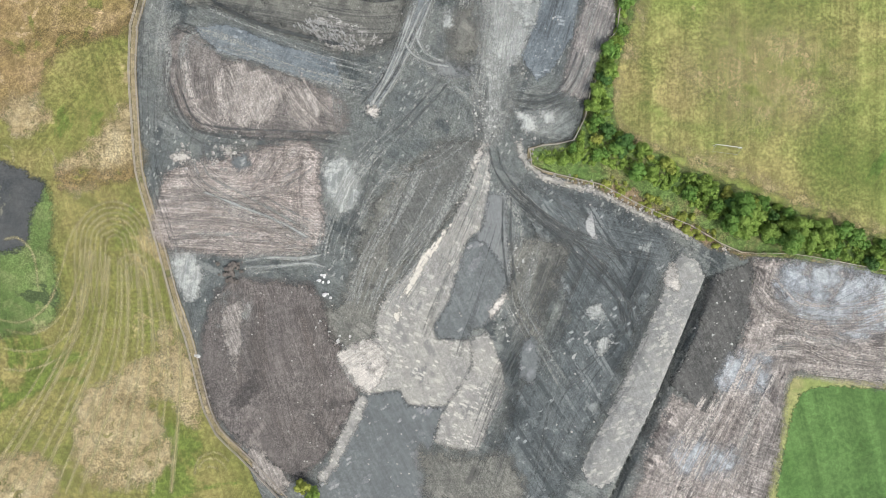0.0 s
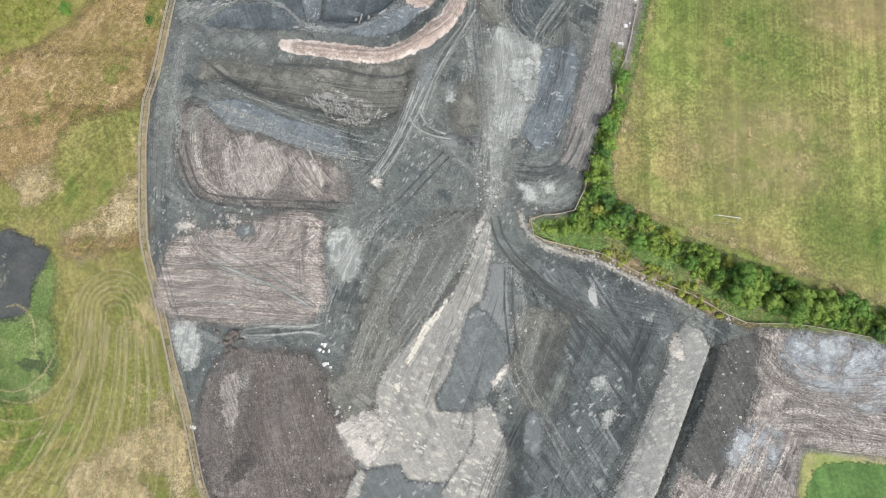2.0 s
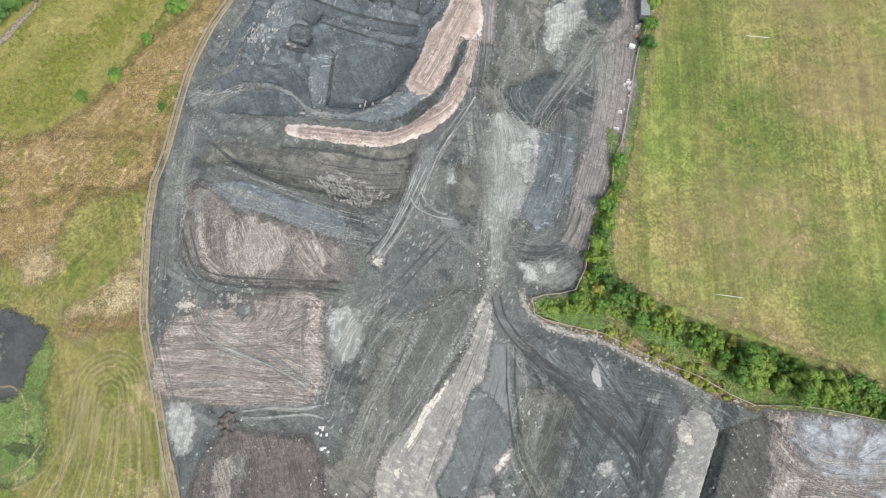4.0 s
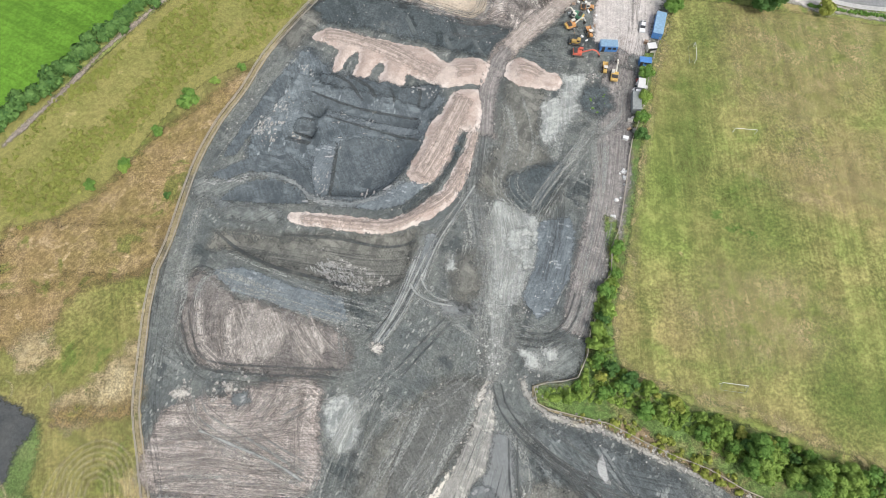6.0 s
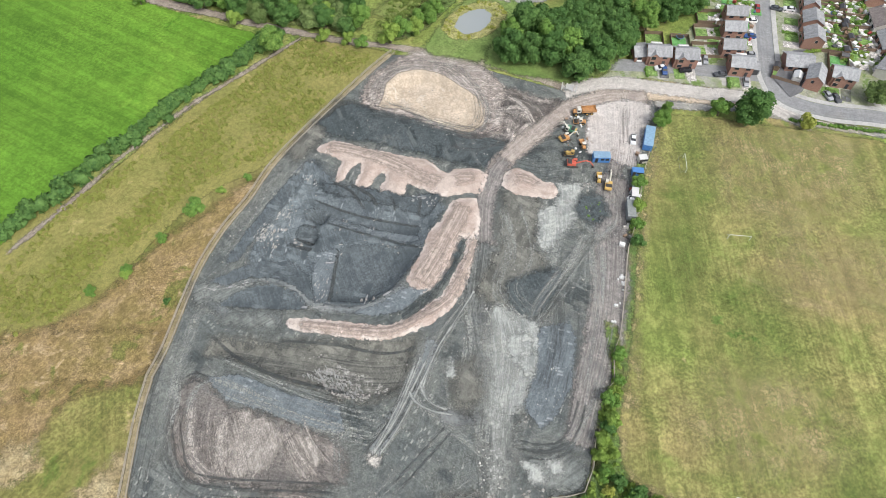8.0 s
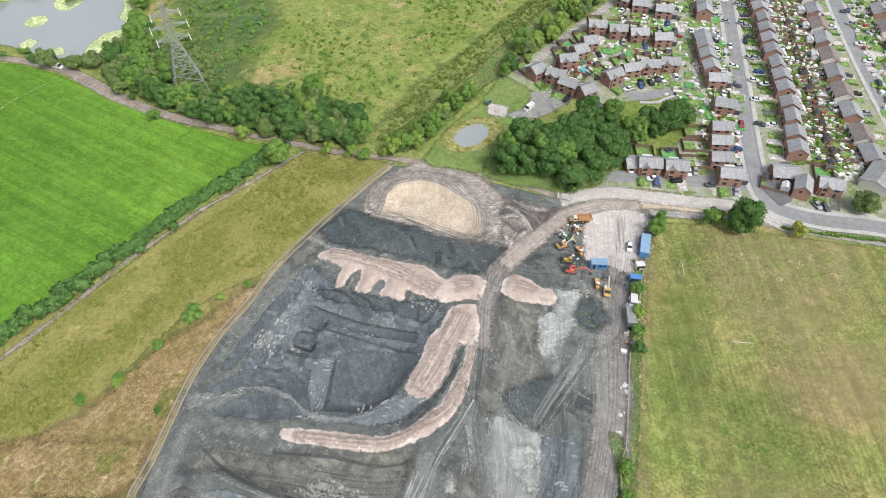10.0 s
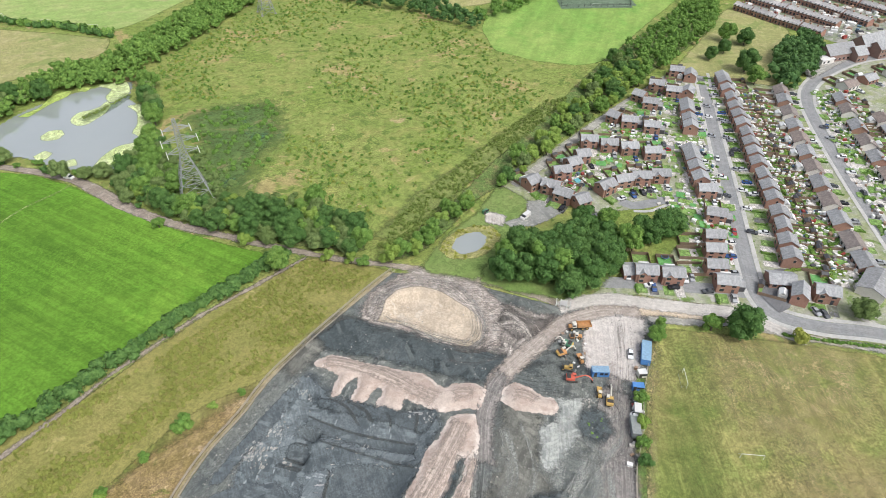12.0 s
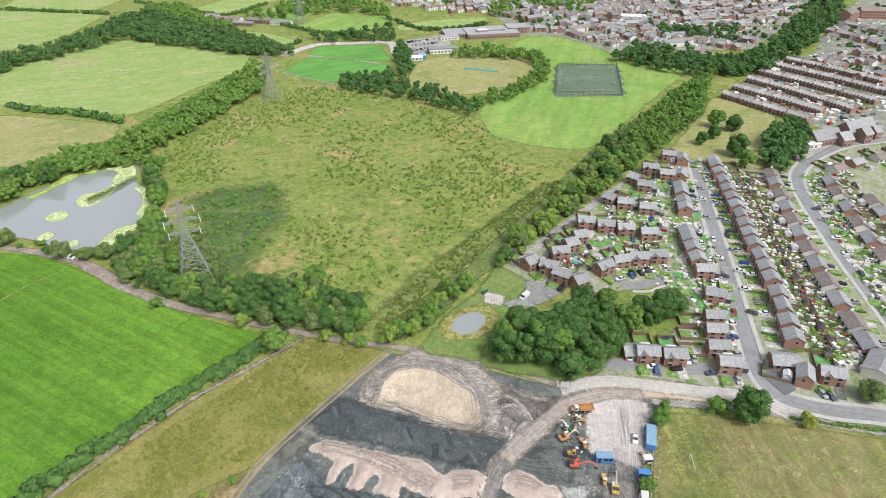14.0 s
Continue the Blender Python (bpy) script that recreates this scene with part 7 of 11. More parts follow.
def make_tree(name, seed, radius, tall, low, lobes, leaves, size, material, label, category="tree"):
    rng = np.random.default_rng(seed)
    root = tagged(new(name), label, category)
    bm = bmesh.new()
    top = low + (tall - low) * 0.6
    limb(bm, (0, 0, -0.3), (0.1, 0, low + 0.3), radius * 0.075 + 0.05, radius * 0.05 + 0.03, 8)
    limb(bm, (0.1, 0, low + 0.3), (0, 0.1, top), radius * 0.05 + 0.03, 0.04)
    for k in range(5):
        ang = k * 1.26 + rng.uniform(-0.3, 0.3)
        limb(bm, (0.1, 0, low + 0.1 + k * 0.15), (math.cos(ang) * radius * 0.55, math.sin(ang) * radius * 0.55, low + (tall - low) * rng.uniform(0.35, 0.65)), radius * 0.03 + 0.02, 0.02, 5)
    part("trunk", bm, M_bark, root)
    v, f = clump_geometry(rng, crown_lobes(rng, radius, tall, low, lobes), leaves, size)
    mesh_object("crown", v.tolist(), f, material, root)
    return root


def place(prototype, x, y, size=1.0, turn=0.0, z=None, stretch=1.0):
    ob = copy_thing(prototype, Matrix.LocRotScale((x, y, ground_z(x, y) if z is None else z), Euler((0, 0, turn)), None))
    ob.scale = (size, size, size * stretch)
    return ob


TREES = [
    make_tree("tree", 1, 4.6, 9.5, 1.6, 22, 150, 0.29, M_leaf_dark, "dense dark green broadleaf tree"),
    make_tree("tree", 2, 4.2, 8.6, 1.2, 22, 150, 0.29, M_leaf, "mid-green broadleaf tree with a full crown"),
    make_tree("tree", 3, 3.6, 9.4, 1.4, 22, 150, 0.29, M_leaf, "upright green broadleaf tree"),
    make_tree("tree", 4, 3.8, 7.0, 0.8, 22, 150, 0.29, M_leaf_grey, "grey-green willow with a loose crown"),
    make_tree("tree", 5, 4.4, 8.2, 1.2, 22, 150, 0.29, M_leaf_dark, "broad dark green tree with an uneven crown"),
    make_tree("tree", 6, 3.6, 7.4, 0.9, 20, 140, 0.29, M_leaf_light, "light green young broadleaf tree"),
]
BUSHES = [
    make_tree("bush", 11, 2.0, 3.4, 0.3, 8, 70, 0.23, M_leaf, "rounded mid-green leafy bush", "bush"),
    make_tree("bush", 12, 1.8, 3.0, 0.2, 7, 70, 0.23, M_leaf_light, "light green spreading bush", "bush"),
    make_tree("bush", 13, 2.1, 3.0, 0.2, 8, 70, 0.23, M_leaf_dark, "dark green thorny bush", "bush"),
    make_tree("bush", 14, 1.5, 2.4, 0.2, 6, 66, 0.20, M_leaf_gold, "yellowing bush with golden leaves", "bush"),
]
STORE = TREES + BUSHES


def wood(outline, spacing, kinds, low, high, seed, group, far=False):
    """Trees scattered over an area, at even but irregular distances; far ones joined into one."""
    allv, allf, base = [], [], 0
    rng = np.random.default_rng(seed)
    b = np.array(outline)
    (x0, y0), (x1, y1) = b.min(0), b.max(0)
    row = 0
    y = y0
    while y < y1:
        x = x0 + (row % 2) * spacing / 2
        while x < x1:
            px, py = x + rng.uniform(-0.38, 0.38) * spacing, y + rng.uniform(-0.38, 0.38) * spacing
            if inside(outline, np.array([px]), np.array([py]))[0] > 0:
                if far:
                    k, r = rng.uniform(low, high), rng.uniform(3.4, 5.2)
                    v, f = clump_geometry(rng, crown_lobes(rng, r * k, 9.5 * k, 0.8, 7), 30, 0.56 * k)
                    allv.append(v + np.array([px, py, 0.0]))
                    allf += [[i + base for i in q] for q in f]
                    base += len(v)
                    x += spacing
                    continue
                ob = place(kinds[int(rng.integers(len(kinds)))], px, py, rng.uniform(low, high), rng.uniform(0, 6.28), stretch=rng.uniform(0.85, 1.15))
                tagged(ob, group=group)
            x += spacing
        y += spacing * 0.87
        row += 1
    if far:
        tagged(mesh_object("woodland", np.concatenate(allv).tolist(), allf, kinds), "dark green " + group + " with uneven crowns", "woodland", kind="stuff")


T_DARK, T_MID, T_UP, T_WILLOW, T_BROAD, T_LIGHT = TREES
B_MID, B_LIGHT, B_DARK, B_GOLD = BUSHES
wood([(44.7, 185.8), (55.5, 191.1), (69.6, 194.2), (80.3, 192.3), (88.7, 190.5), (99.9, 197.1), (104.5, 195.8), (104.1, 193.6), (91.1, 183.0), (75.5, 173.8), (65.6, 168.0), (51.7, 159.2), (43.2, 164.2), (30.3, 165.9), (24.2, 169.8), (29.3, 178.3), (39.7, 188.6)], 6.2, [T_MID, T_BROAD, T_DARK, T_UP, T_DARK, T_BROAD], 0.95, 1.38, 21, "wood beside the estate")
wood([(14.6, 210.9), (34.6, 237.0), (63.2, 275.0), (82.9, 306.3), (110.1, 351.8), (132.2, 380.4), (128.3, 331.9), (91.5, 290.5), (61.2, 256.6), (36.2, 229.6), (15.2, 205.4)], 5.6, [T_MID, T_LIGHT, T_WILLOW, T_UP, T_LIGHT, T_DARK, B_LIGHT], 0.5, 1.05, 22, "tree belt along the lane")
wood([(132.7, 382.4), (168.2, 421.7), (193.4, 458.2), (226.3, 492.4), (222.6, 463.7), (193.6, 403.8), (163.6, 369.5), (128.3, 331.9)], 6.2, M_leaf, 0.56, 0.84, 20, "tree belt beyond the estate", True)
wood([(-16.3, 180.5), (-7.0, 190.1), (13.0, 215.6), (15.9, 205.5), (-0.5, 183.0), (-10.0, 178.6)], 6.2, [T_MID, T_WILLOW, T_LIGHT, T_UP], 0.6, 0.95, 23, "bushes by the track")
wood([(-132.0, 236.8), (-126.7, 245.9), (-102.9, 218.4), (-86.9, 219.8), (-65.5, 218.9), (-43.8, 215.9), (-26.1, 199.8), (-21.2, 185.6), (-31.3, 184.3), (-58.1, 192.2), (-77.5, 200.8), (-100.4, 210.4), (-121.4, 224.6)], 5.0, [T_MID, T_WILLOW, T_LIGHT, T_WILLOW, T_BROAD, T_DARK], 0.66, 1.12, 24, "trees along the earth track")
wood([(-239.5, 306.3), (-229.0, 319.3), (-219.7, 337.0), (-211.7, 354.1), (-189.4, 372.8), (-170.8, 410.9), (-150.3, 478.3), (-137.2, 542.9), (-124.3, 525.9), (-119.2, 477.0), (-137.5, 420.3), (-157.8, 371.5), (-165.6, 354.6), (-162.8, 342.4), (-182.6, 339.3), (-201.8, 332.5), (-208.7, 315.0), (-215.6, 294.6), (-226.6, 284.3)], 4.6, M_leaf, 0.50, 0.98, 25, "tree belt behind the pond", True)
wood([(-211.3, 257.4), (-197.5, 260.3), (-181.5, 259.7), (-159.5, 251.2), (-140.4, 248.0), (-142.3, 243.4), (-158.8, 244.0), (-177.2, 251.0), (-194.4, 254.7)], 6.2, [T_WILLOW, B_MID, B_DARK], 0.74, 1.12, 26, "bushes between pond and track")
wood([(-162.2, 344.5), (-148.1, 336.2), (-134.8, 300.6), (-128.1, 276.2), (-115.7, 254.4), (-102.0, 230.4), (-107.3, 224.2), (-125.8, 235.8), (-135.6, 245.4), (-128.8, 260.0), (-132.1, 282.1), (-152.9, 328.9)], 6.0, [T_MID, T_DARK, T_WILLOW, T_WILLOW], 0.75, 1.2, 27, "trees on the pond's bank")
wood([(-381.1, 534.5), (-362.6, 567.7), (-331.4, 604.2), (-322.5, 655.6), (-317.3, 720.9), (-295.7, 754.4), (-240.7, 696.4), (-176.8, 649.5), (-129.7, 604.0), (-109.5, 575.6), (-132.7, 565.4), (-201.2, 598.8), (-284.7, 635.9), (-318.6, 576.7), (-342.1, 529.7), (-364.2, 506.2)], 8.2, M_leaf_far, 0.82, 1.19, 28, "wood around the playing field", True)
wood([(-308.6, 773.3), (-268.9, 790.8), (-239.6, 723.3), (-184.8, 683.8), (-174.5, 663.6), (-237.6, 686.0), (-291.6, 742.5)], 9.0, M_leaf, 0.82, 1.15, 29, "distant wood", True)
wood([(-61.9, 499.9), (-21.8, 513.5), (-7.7, 487.4), (22.0, 458.7), (46.3, 424.5), (43.1, 411.1), (24.6, 427.7), (0.8, 446.8), (-37.3, 465.1), (-59.9, 479.6)], 7.4, M_leaf_far, 0.65, 1.02, 30, "trees by the pitches", True)
wood([(97.1, 559.5), (116.7, 570.0), (104.5, 490.0), (72.2, 452.7), (44.5, 426.9), (40.5, 436.6), (65.1, 463.5), (96.6, 502.4)], 7.4, M_leaf, 0.65, 0.98, 31, "trees round the cricket ground", True)
wood([(172.2, 552.7), (204.3, 578.0), (237.2, 546.4), (273.2, 530.7), (312.9, 561.8), (388.9, 657.6), (475.2, 770.1), (532.5, 802.5), (450.7, 681.1), (381.2, 595.3), (328.9, 542.6), (279.6, 497.6), (244.8, 492.9), (206.9, 510.1), (176.2, 534.7)], 9.8, M_leaf_far, 0.98, 1.39, 32, "wood by the terraces", True)
wood([(218.6, 364.7), (246.4, 388.2), (256.5, 380.6), (240.8, 354.6), (217.5, 326.0), (203.6, 315.0), (199.5, 326.7)], 6.4, M_leaf_far, 0.88, 1.20, 33, "trees at the park's edge", True)
wood([(-19.0, 599.2), (-12.9, 615.7), (-3.2, 542.3), (-7.8, 502.1), (-17.1, 513.3)], 7.4, M_leaf_far, 0.74, 1.06, 34, "trees by the clubhouse", True)
wood([(35.5, 581.0), (65.1, 591.7), (106.5, 570.4), (105.3, 548.3), (61.6, 557.3), (31.9, 562.2)], 7.4, M_leaf, 0.65, 0.98, 35, "trees by the school", True)
wood([(-106.2, 641.7), (-65.2, 649.2), (-26.7, 681.7), (-19.9, 642.7), (-24.7, 616.2), (-95.0, 619.1)], 9.0, M_leaf_far, 0.65, 1.06, 36, "distant hedgerow trees", True)
wood([(79.8, 737.9), (102.2, 713.9), (123.4, 773.3), (195.8, 739.1), (223.3, 795.9), (99.9, 801.0)], 10.6, M_leaf, 0.74, 1.23, 37, "trees of the distant suburb", True)
wood([(234.8, 676.1), (271.0, 659.4), (325.0, 647.3), (330.9, 610.2), (294.4, 603.0), (242.3, 627.2)], 9.8, M_leaf_far, 0.65, 1.06, 38, "trees of the distant suburb", True)
wood([(-188.6, 725.9), (-145.1, 800.8), (-94.3, 833.7), (-22.1, 742.1), (-27.7, 719.3), (-86.9, 756.8), (-134.7, 735.1), (-158.5, 697.5)], 11.5, M_leaf, 0.82, 1.23, 39, "distant hedgerow trees", True)

wood([(-233.9, 305.4), (-224.1, 308.9), (-212.4, 315.1), (-203.3, 324.4), (-206.8, 331.8), (-218.9, 327.9), (-230.1, 319.9), (-240.5, 316.9)], 5.2, [T_MID, T_WILLOW, T_DARK], 0.7, 1.15, 43, "trees on the pond's far bank")
wood([(-136.6, 237.7), (-138.4, 251.9), (-133.3, 259.3), (-128.9, 269.6), (-117.8, 256.1), (-107.8, 236.5), (-107.3, 223.5), (-114.0, 215.6), (-123.4, 222.1)], 4.6, [T_WILLOW, T_MID, B_MID, B_DARK], 0.7, 1.2, 44, "bushes below the pylon")

wood([(211.6, 531.4), (230.4, 524.2), (245.4, 512.0), (257.4, 488.8), (278.2, 506.3), (301.7, 527.6), (336.2, 560.2), (331.3, 576.2), (297.2, 546.8), (265.8, 538.5), (242.6, 549.1), (220.7, 550.0)], 8.0, M_leaf_far, 0.7, 1.1, 45, "wood between school field and terraces", True)
wood([(209.2, 461.6), (246.0, 530.0), (255.3, 529.6), (237.0, 491.3), (216.5, 447.0), (196.8, 409.0), (182.8, 397.8)], 6.0, M_leaf, 0.55, 0.9, 46, "tree belt beside the park", True)

# bushes between the site fence and the playing field
SHRUBS = [(46.5, 62.1), (47.5, 52.2), (43.5, 44.0), (42.1, 30.7), (45.2, 25.0), (58.9, 18.2), (72.6, 11.3), (86.3, 5.2), (109.3, -3.5), (130.3, -10.6), (130.0, -15.5), (109.1, -10.2), (96.9, -7.2), (74.0, 0.6), (70.6, 2.8), (58.6, 10.4), (47.2, 16.6), (37.0, 19.6), (25.7, 20.4), (24.1, 22.9), (33.3, 24.2), (37.0, 30.9), (39.1, 40.0), (41.6, 46.9), (44.9, 52.3)]
wood(SHRUBS, 3.8, [B_MID, B_LIGHT, B_MID, B_DARK, B_LIGHT, B_LIGHT, B_GOLD], 0.65, 1.25, 41, "bushes between fence and pitch")
wood([(66.0, 7.9), (74.3, 9.7), (87.9, 5.0), (94.7, 1.9), (93.8, -2.9), (82.0, -3.1), (69.8, 0.9)], 5.6, [T_LIGHT, T_MID, T_LIGHT], 0.60, 0.8, 42, "young trees between fence and pitch")

# single trees

def plant_tree(kind, spot, size):
    (x, y) = spot
    place(kind, x, y, size * 1.22, x * 3.7)


plant_tree(T_DARK, (104.4, 138.0), 1.05)
plant_tree(T_MID, (75.1, 136.9), 0.58)
plant_tree(T_UP, (78.4, 142.3), 0.42)
plant_tree(B_MID, (95.5, 140.8), 1.6)
plant_tree(B_GOLD, (122.0, 134.9), 1.7)
plant_tree(T_MID, (198.1, 389.3), 1.1)
plant_tree(T_BROAD, (207.2, 382.9), 1.0)
plant_tree(T_DARK, (189.1, 370.1), 0.75)
plant_tree(T_DARK, (177.5, 361.4), 0.7)
plant_tree(T_DARK, (191.2, 343.4), 1.15)
plant_tree(T_MID, (189.4, 325.7), 1.0)
plant_tree(T_WILLOW, (148.5, 144.6), 0.9)
plant_tree(T_MID, (-53.6, 177.4), 0.9)
plant_tree(B_LIGHT, (-69.0, 193.1), 1.5)
plant_tree(B_MID, (-106.5, 205.7), 1.2)
plant_tree(B_LIGHT, (-36.0, 182.3), 1.3)
plant_tree(B_LIGHT, (-27.4, 180.7), 1.2)
plant_tree(B_MID, (-22.6, 178.6), 1.1)
plant_tree(B_LIGHT, (-12.2, 180.7), 2.0)
plant_tree(B_MID, (-70.0, 108.9), 1.35)
plant_tree(B_LIGHT, (-63.5, 115.9), 0.75)
plant_tree(B_MID, (-56.0, 120.6), 0.6)
plant_tree(B_MID, (-78.2, 99.3), 0.75)
plant_tree(B_LIGHT, (-85.9, 87.9), 0.8)
plant_tree(B_DARK, (-73.2, 79.2), 0.45)
plant_tree(B_MID, (-94.2, 82.9), 0.8)
plant_tree(B_MID, (-86.1, 89.3), 0.75)
plant_tree(B_MID, (63.5, 112.8), 1.1)
plant_tree(B_LIGHT, (61.7, 104.7), 1.1)
plant_tree(B_MID, (59.8, 97.8), 1.0)
plant_tree(B_DARK, (58.9, 92.5), 0.9)
plant_tree(B_MID, (47.2, 58.6), 0.9)
plant_tree(B_MID, (42.6, 46.5), 1.1)
plant_tree(B_LIGHT, (42.4, 41.3), 1.1)
plant_tree(B_GOLD, (-36.4, -56.4), 1.2)
plant_tree(B_LIGHT, (-34.2, -58.7), 1.0)
plant_tree(T_DARK, (103.4, 137.4), 0.8)


def stuff_bushes(name, spots, material, leaves, spray, label, seed):
    """Many small bushes or tufts (x, y, radius) as one object that nobody would count."""
    rng = np.random.default_rng(seed)
    allv, allf, base = [], [], 0
    for x, y, r in spots:
        lobes = [(0, 0, r * 0.45, r * 0.75)] + [(rng.uniform(-0.7, 0.7) * r, rng.uniform(-0.7, 0.7) * r, r * rng.uniform(0.3, 0.7), r * rng.uniform(0.35, 0.55)) for _ in range(2)]
        v, f = clump_geometry(rng, lobes, leaves, spray * r)
        allv.append(v + np.array([x, y, ground_z(x, y)]))
        allf += [[i + base for i in q] for q in f]
        base += len(v)
    ob = mesh_object(name, np.concatenate(allv).tolist(), allf, material)
    return tagged(ob, label, "bushes", kind="stuff")


def scatter(outline, count, seed, low, high, clump=0.0, size=0.02):
    rng = np.random.default_rng(seed)
    b = np.array(outline)
    (x0, y0), (x1, y1) = b.min(0), b.max(0)
    res = []
    while len(res) < count:
        x, y = rng.uniform(x0, x1, 400), rng.uniform(y0, y1, 400)
        ok = inside(outline, x, y) > 0
        for px, py in zip(x[ok], y[ok]):
            if noise.noise((px * size, py * size, seed)) > clump + rng.uniform(-0.25, 0.25):
                res.append((px, py, rng.uniform(low, high) ** 1.5))
    return res[:count]


def along(line, spacing, seed, low, high, wander):
    rng = np.random.default_rng(seed)
    return [(x + rng.uniform(-wander, wander), y + rng.uniform(-wander, wander), rng.uniform(low, high)) for x, y in smooth(line, spacing)]


stuff_bushes("bank_shrubs", scatter([(30.9, 17.6), (40.3, 16.8), (46.5, 15.4), (54.0, 9.6), (63.2, 4.5), (70.7, -1.3), (69.1, -3.2), (64.5, -1.4), (56.1, 4.0), (46.3, 10.7), (37.8, 14.5), (30.9, 15.6)], 46, 87, 0.6, 1.2, -0.8, 0.05), M_leaf_gold, 26, 0.26, "yellow-green saplings on the bare bank", 87)
stuff_bushes("undergrowth_plants", scatter(SHRUBS, 900, 59, 0.5, 1.0, -0.7, 0.05), M_leaf_light, 14, 0.36, "bright green brambles and saplings by the fence", 21)
SCRUB = [(-157.8, 370.0), (-133.3, 425.5), (-115.0, 494.2), (-60.3, 480.7), (0.8, 449.3), (35.9, 418.5), (50.9, 376.8), (75.2, 349.1), (70.3, 321.6), (33.6, 277.0), (4.1, 241.1), (-22.1, 206.0), (-50.4, 227.5), (-65.6, 259.0), (-72.2, 306.5), (-106.9, 318.2), (-135.0, 319.4)]
stuff_bushes("gorse_scrub", scatter(SCRUB, 1700, 51, 0.5, 1.0, 0.06, 0.018), M_leaf, 14, 0.42, "scattered dark green gorse bushes", 1)
stuff_bushes("low_scrub", scatter(SCRUB, 1500, 51, 0.45, 1.0, 0.08, 0.018), M_leaf_light, 12, 0.45, "scattered light green shrubs", 2)
stuff_bushes("yellow_scrub", scatter(SCRUB, 1100, 51, 0.45, 0.95, 0.12, 0.018), M_leaf_gold, 10, 0.45, "scattered yellow-green shrubs", 22)
BAND = [(-17.8, 187.8), (-10.7, 207.4), (3.8, 229.6), (32.4, 265.6), (68.4, 310.9), (81.7, 313.9), (64.3, 287.8), (33.5, 249.7), (10.8, 218.5), (-5.9, 190.8)]
stuff_bushes("bramble", scatter(BAND, 650, 53, 0.55, 1.1, -0.2, 0.05), M_leaf_olive, 10, 0.45, "low bramble bushes in rough grass", 3)
stuff_bushes("field_hedge", along([(-53.2, 187.0), (-56.9, 181.9), (-63.3, 174.7), (-69.7, 167.9), (-80.4, 157.4), (-91.0, 144.8), (-100.5, 133.5), (-107.8, 123.6), (-117.9, 112.5), (-125.9, 103.2)], 1.1, 54, 2.2, 3.7, 1.8), M_leaf_dark, 44, 0.17, "dark green hawthorn hedge along the path", 4)
TUSSOCK = [(-45.4, 183.4), (-19.3, 174.3), (-24.0, 166.0), (-33.0, 154.5), (-43.0, 140.4), (-51.0, 130.5), (-57.0, 127.2), (-67.0, 122.3), (-75.0, 115.4), (-83.0, 104.1), (-91.0, 92.3), (-98.5, 79.7), (-110.0, 68.0), (-123.7, 86.4), (-110.4, 112.9), (-84.1, 138.3), (-61.0, 164.0)]
stuff_bushes("grass_tussocks", scatter(TUSSOCK, 2600, 55, 0.35, 0.85, -0.1, 0.06), M_tuft, 7, 0.6, "olive grass tussocks", 5)
stuff_bushes("reedbed_bushes", scatter([(-124.6, 305.4), (-81.8, 317.2), (-69.5, 290.3), (-71.0, 259.2), (-70.0, 221.9), (-88.0, 222.7), (-103.0, 245.6)], 150, 57, 0.7, 1.5, -0.1, 0.04), M_leaf, 12, 0.42, "low bushes in the reed bed", 7)
stuff_bushes("weeds", scatter([(45.8, 108.0), (51.0, 107.8), (50.9, 102.1), (46.5, 100.7)], 14, 58, 0.3, 0.6, -0.6, 0.05), M_leaf, 10, 0.5, "green weeds on a dark mound", 9)
stuff_bushes("bank_bushes", scatter([(-118.7, 259.6), (-108.3, 269.8), (-75.0, 229.2), (-44.9, 223.6), (-24.2, 202.8), (-23.2, 188.6), (-54.7, 196.8), (-85.3, 213.1), (-104.2, 221.9)], 200, 56, 0.93, 1.74, -0.3, 0.05), M_leaf_grey, 12, 0.42, "grey-green bank bushes", 6)
for k, (line, mat) in enumerate((
    ([(-513.2, 795.5), (-440.7, 780.1), (-348.4, 758.3)], M_leaf_dark), ([(-292.1, 449.4), (-267.2, 439.0), (-231.2, 428.5), (-200.7, 414.3)], M_leaf_dark), ([(-271.1, 439.2), (-242.1, 435.7), (-202.3, 418.6)], M_leaf),
    ([(-182.7, 406.2), (-167.9, 450.2), (-147.0, 517.8)], M_leaf), ([(-266.2, 779.1), (-212.7, 746.8), (-180.5, 807.8)], M_leaf_dark), ([(-28.0, 722.2), (14.4, 668.3), (75.2, 691.0)], M_leaf_dark),
    ([(-169.5, 638.7), (-125.2, 605.2), (-112.5, 625.5)], M_leaf_dark), ([(-141.1, 697.3), (-101.0, 663.4), (-65.3, 647.9)], M_leaf_dark), ([(-342.5, 828.1), (-256.0, 766.4)], M_leaf_dark),
)):
    stuff_bushes("hedgerow", along(line, 3.2, 60 + k, 2.0, 3.6, 1.8), mat, 12, 0.40, "distant hedgerow between fields", 70 + k)
for ob in STORE:
    for o in (*ob.children_recursive, ob):
        bpy.data.objects.remove(o)


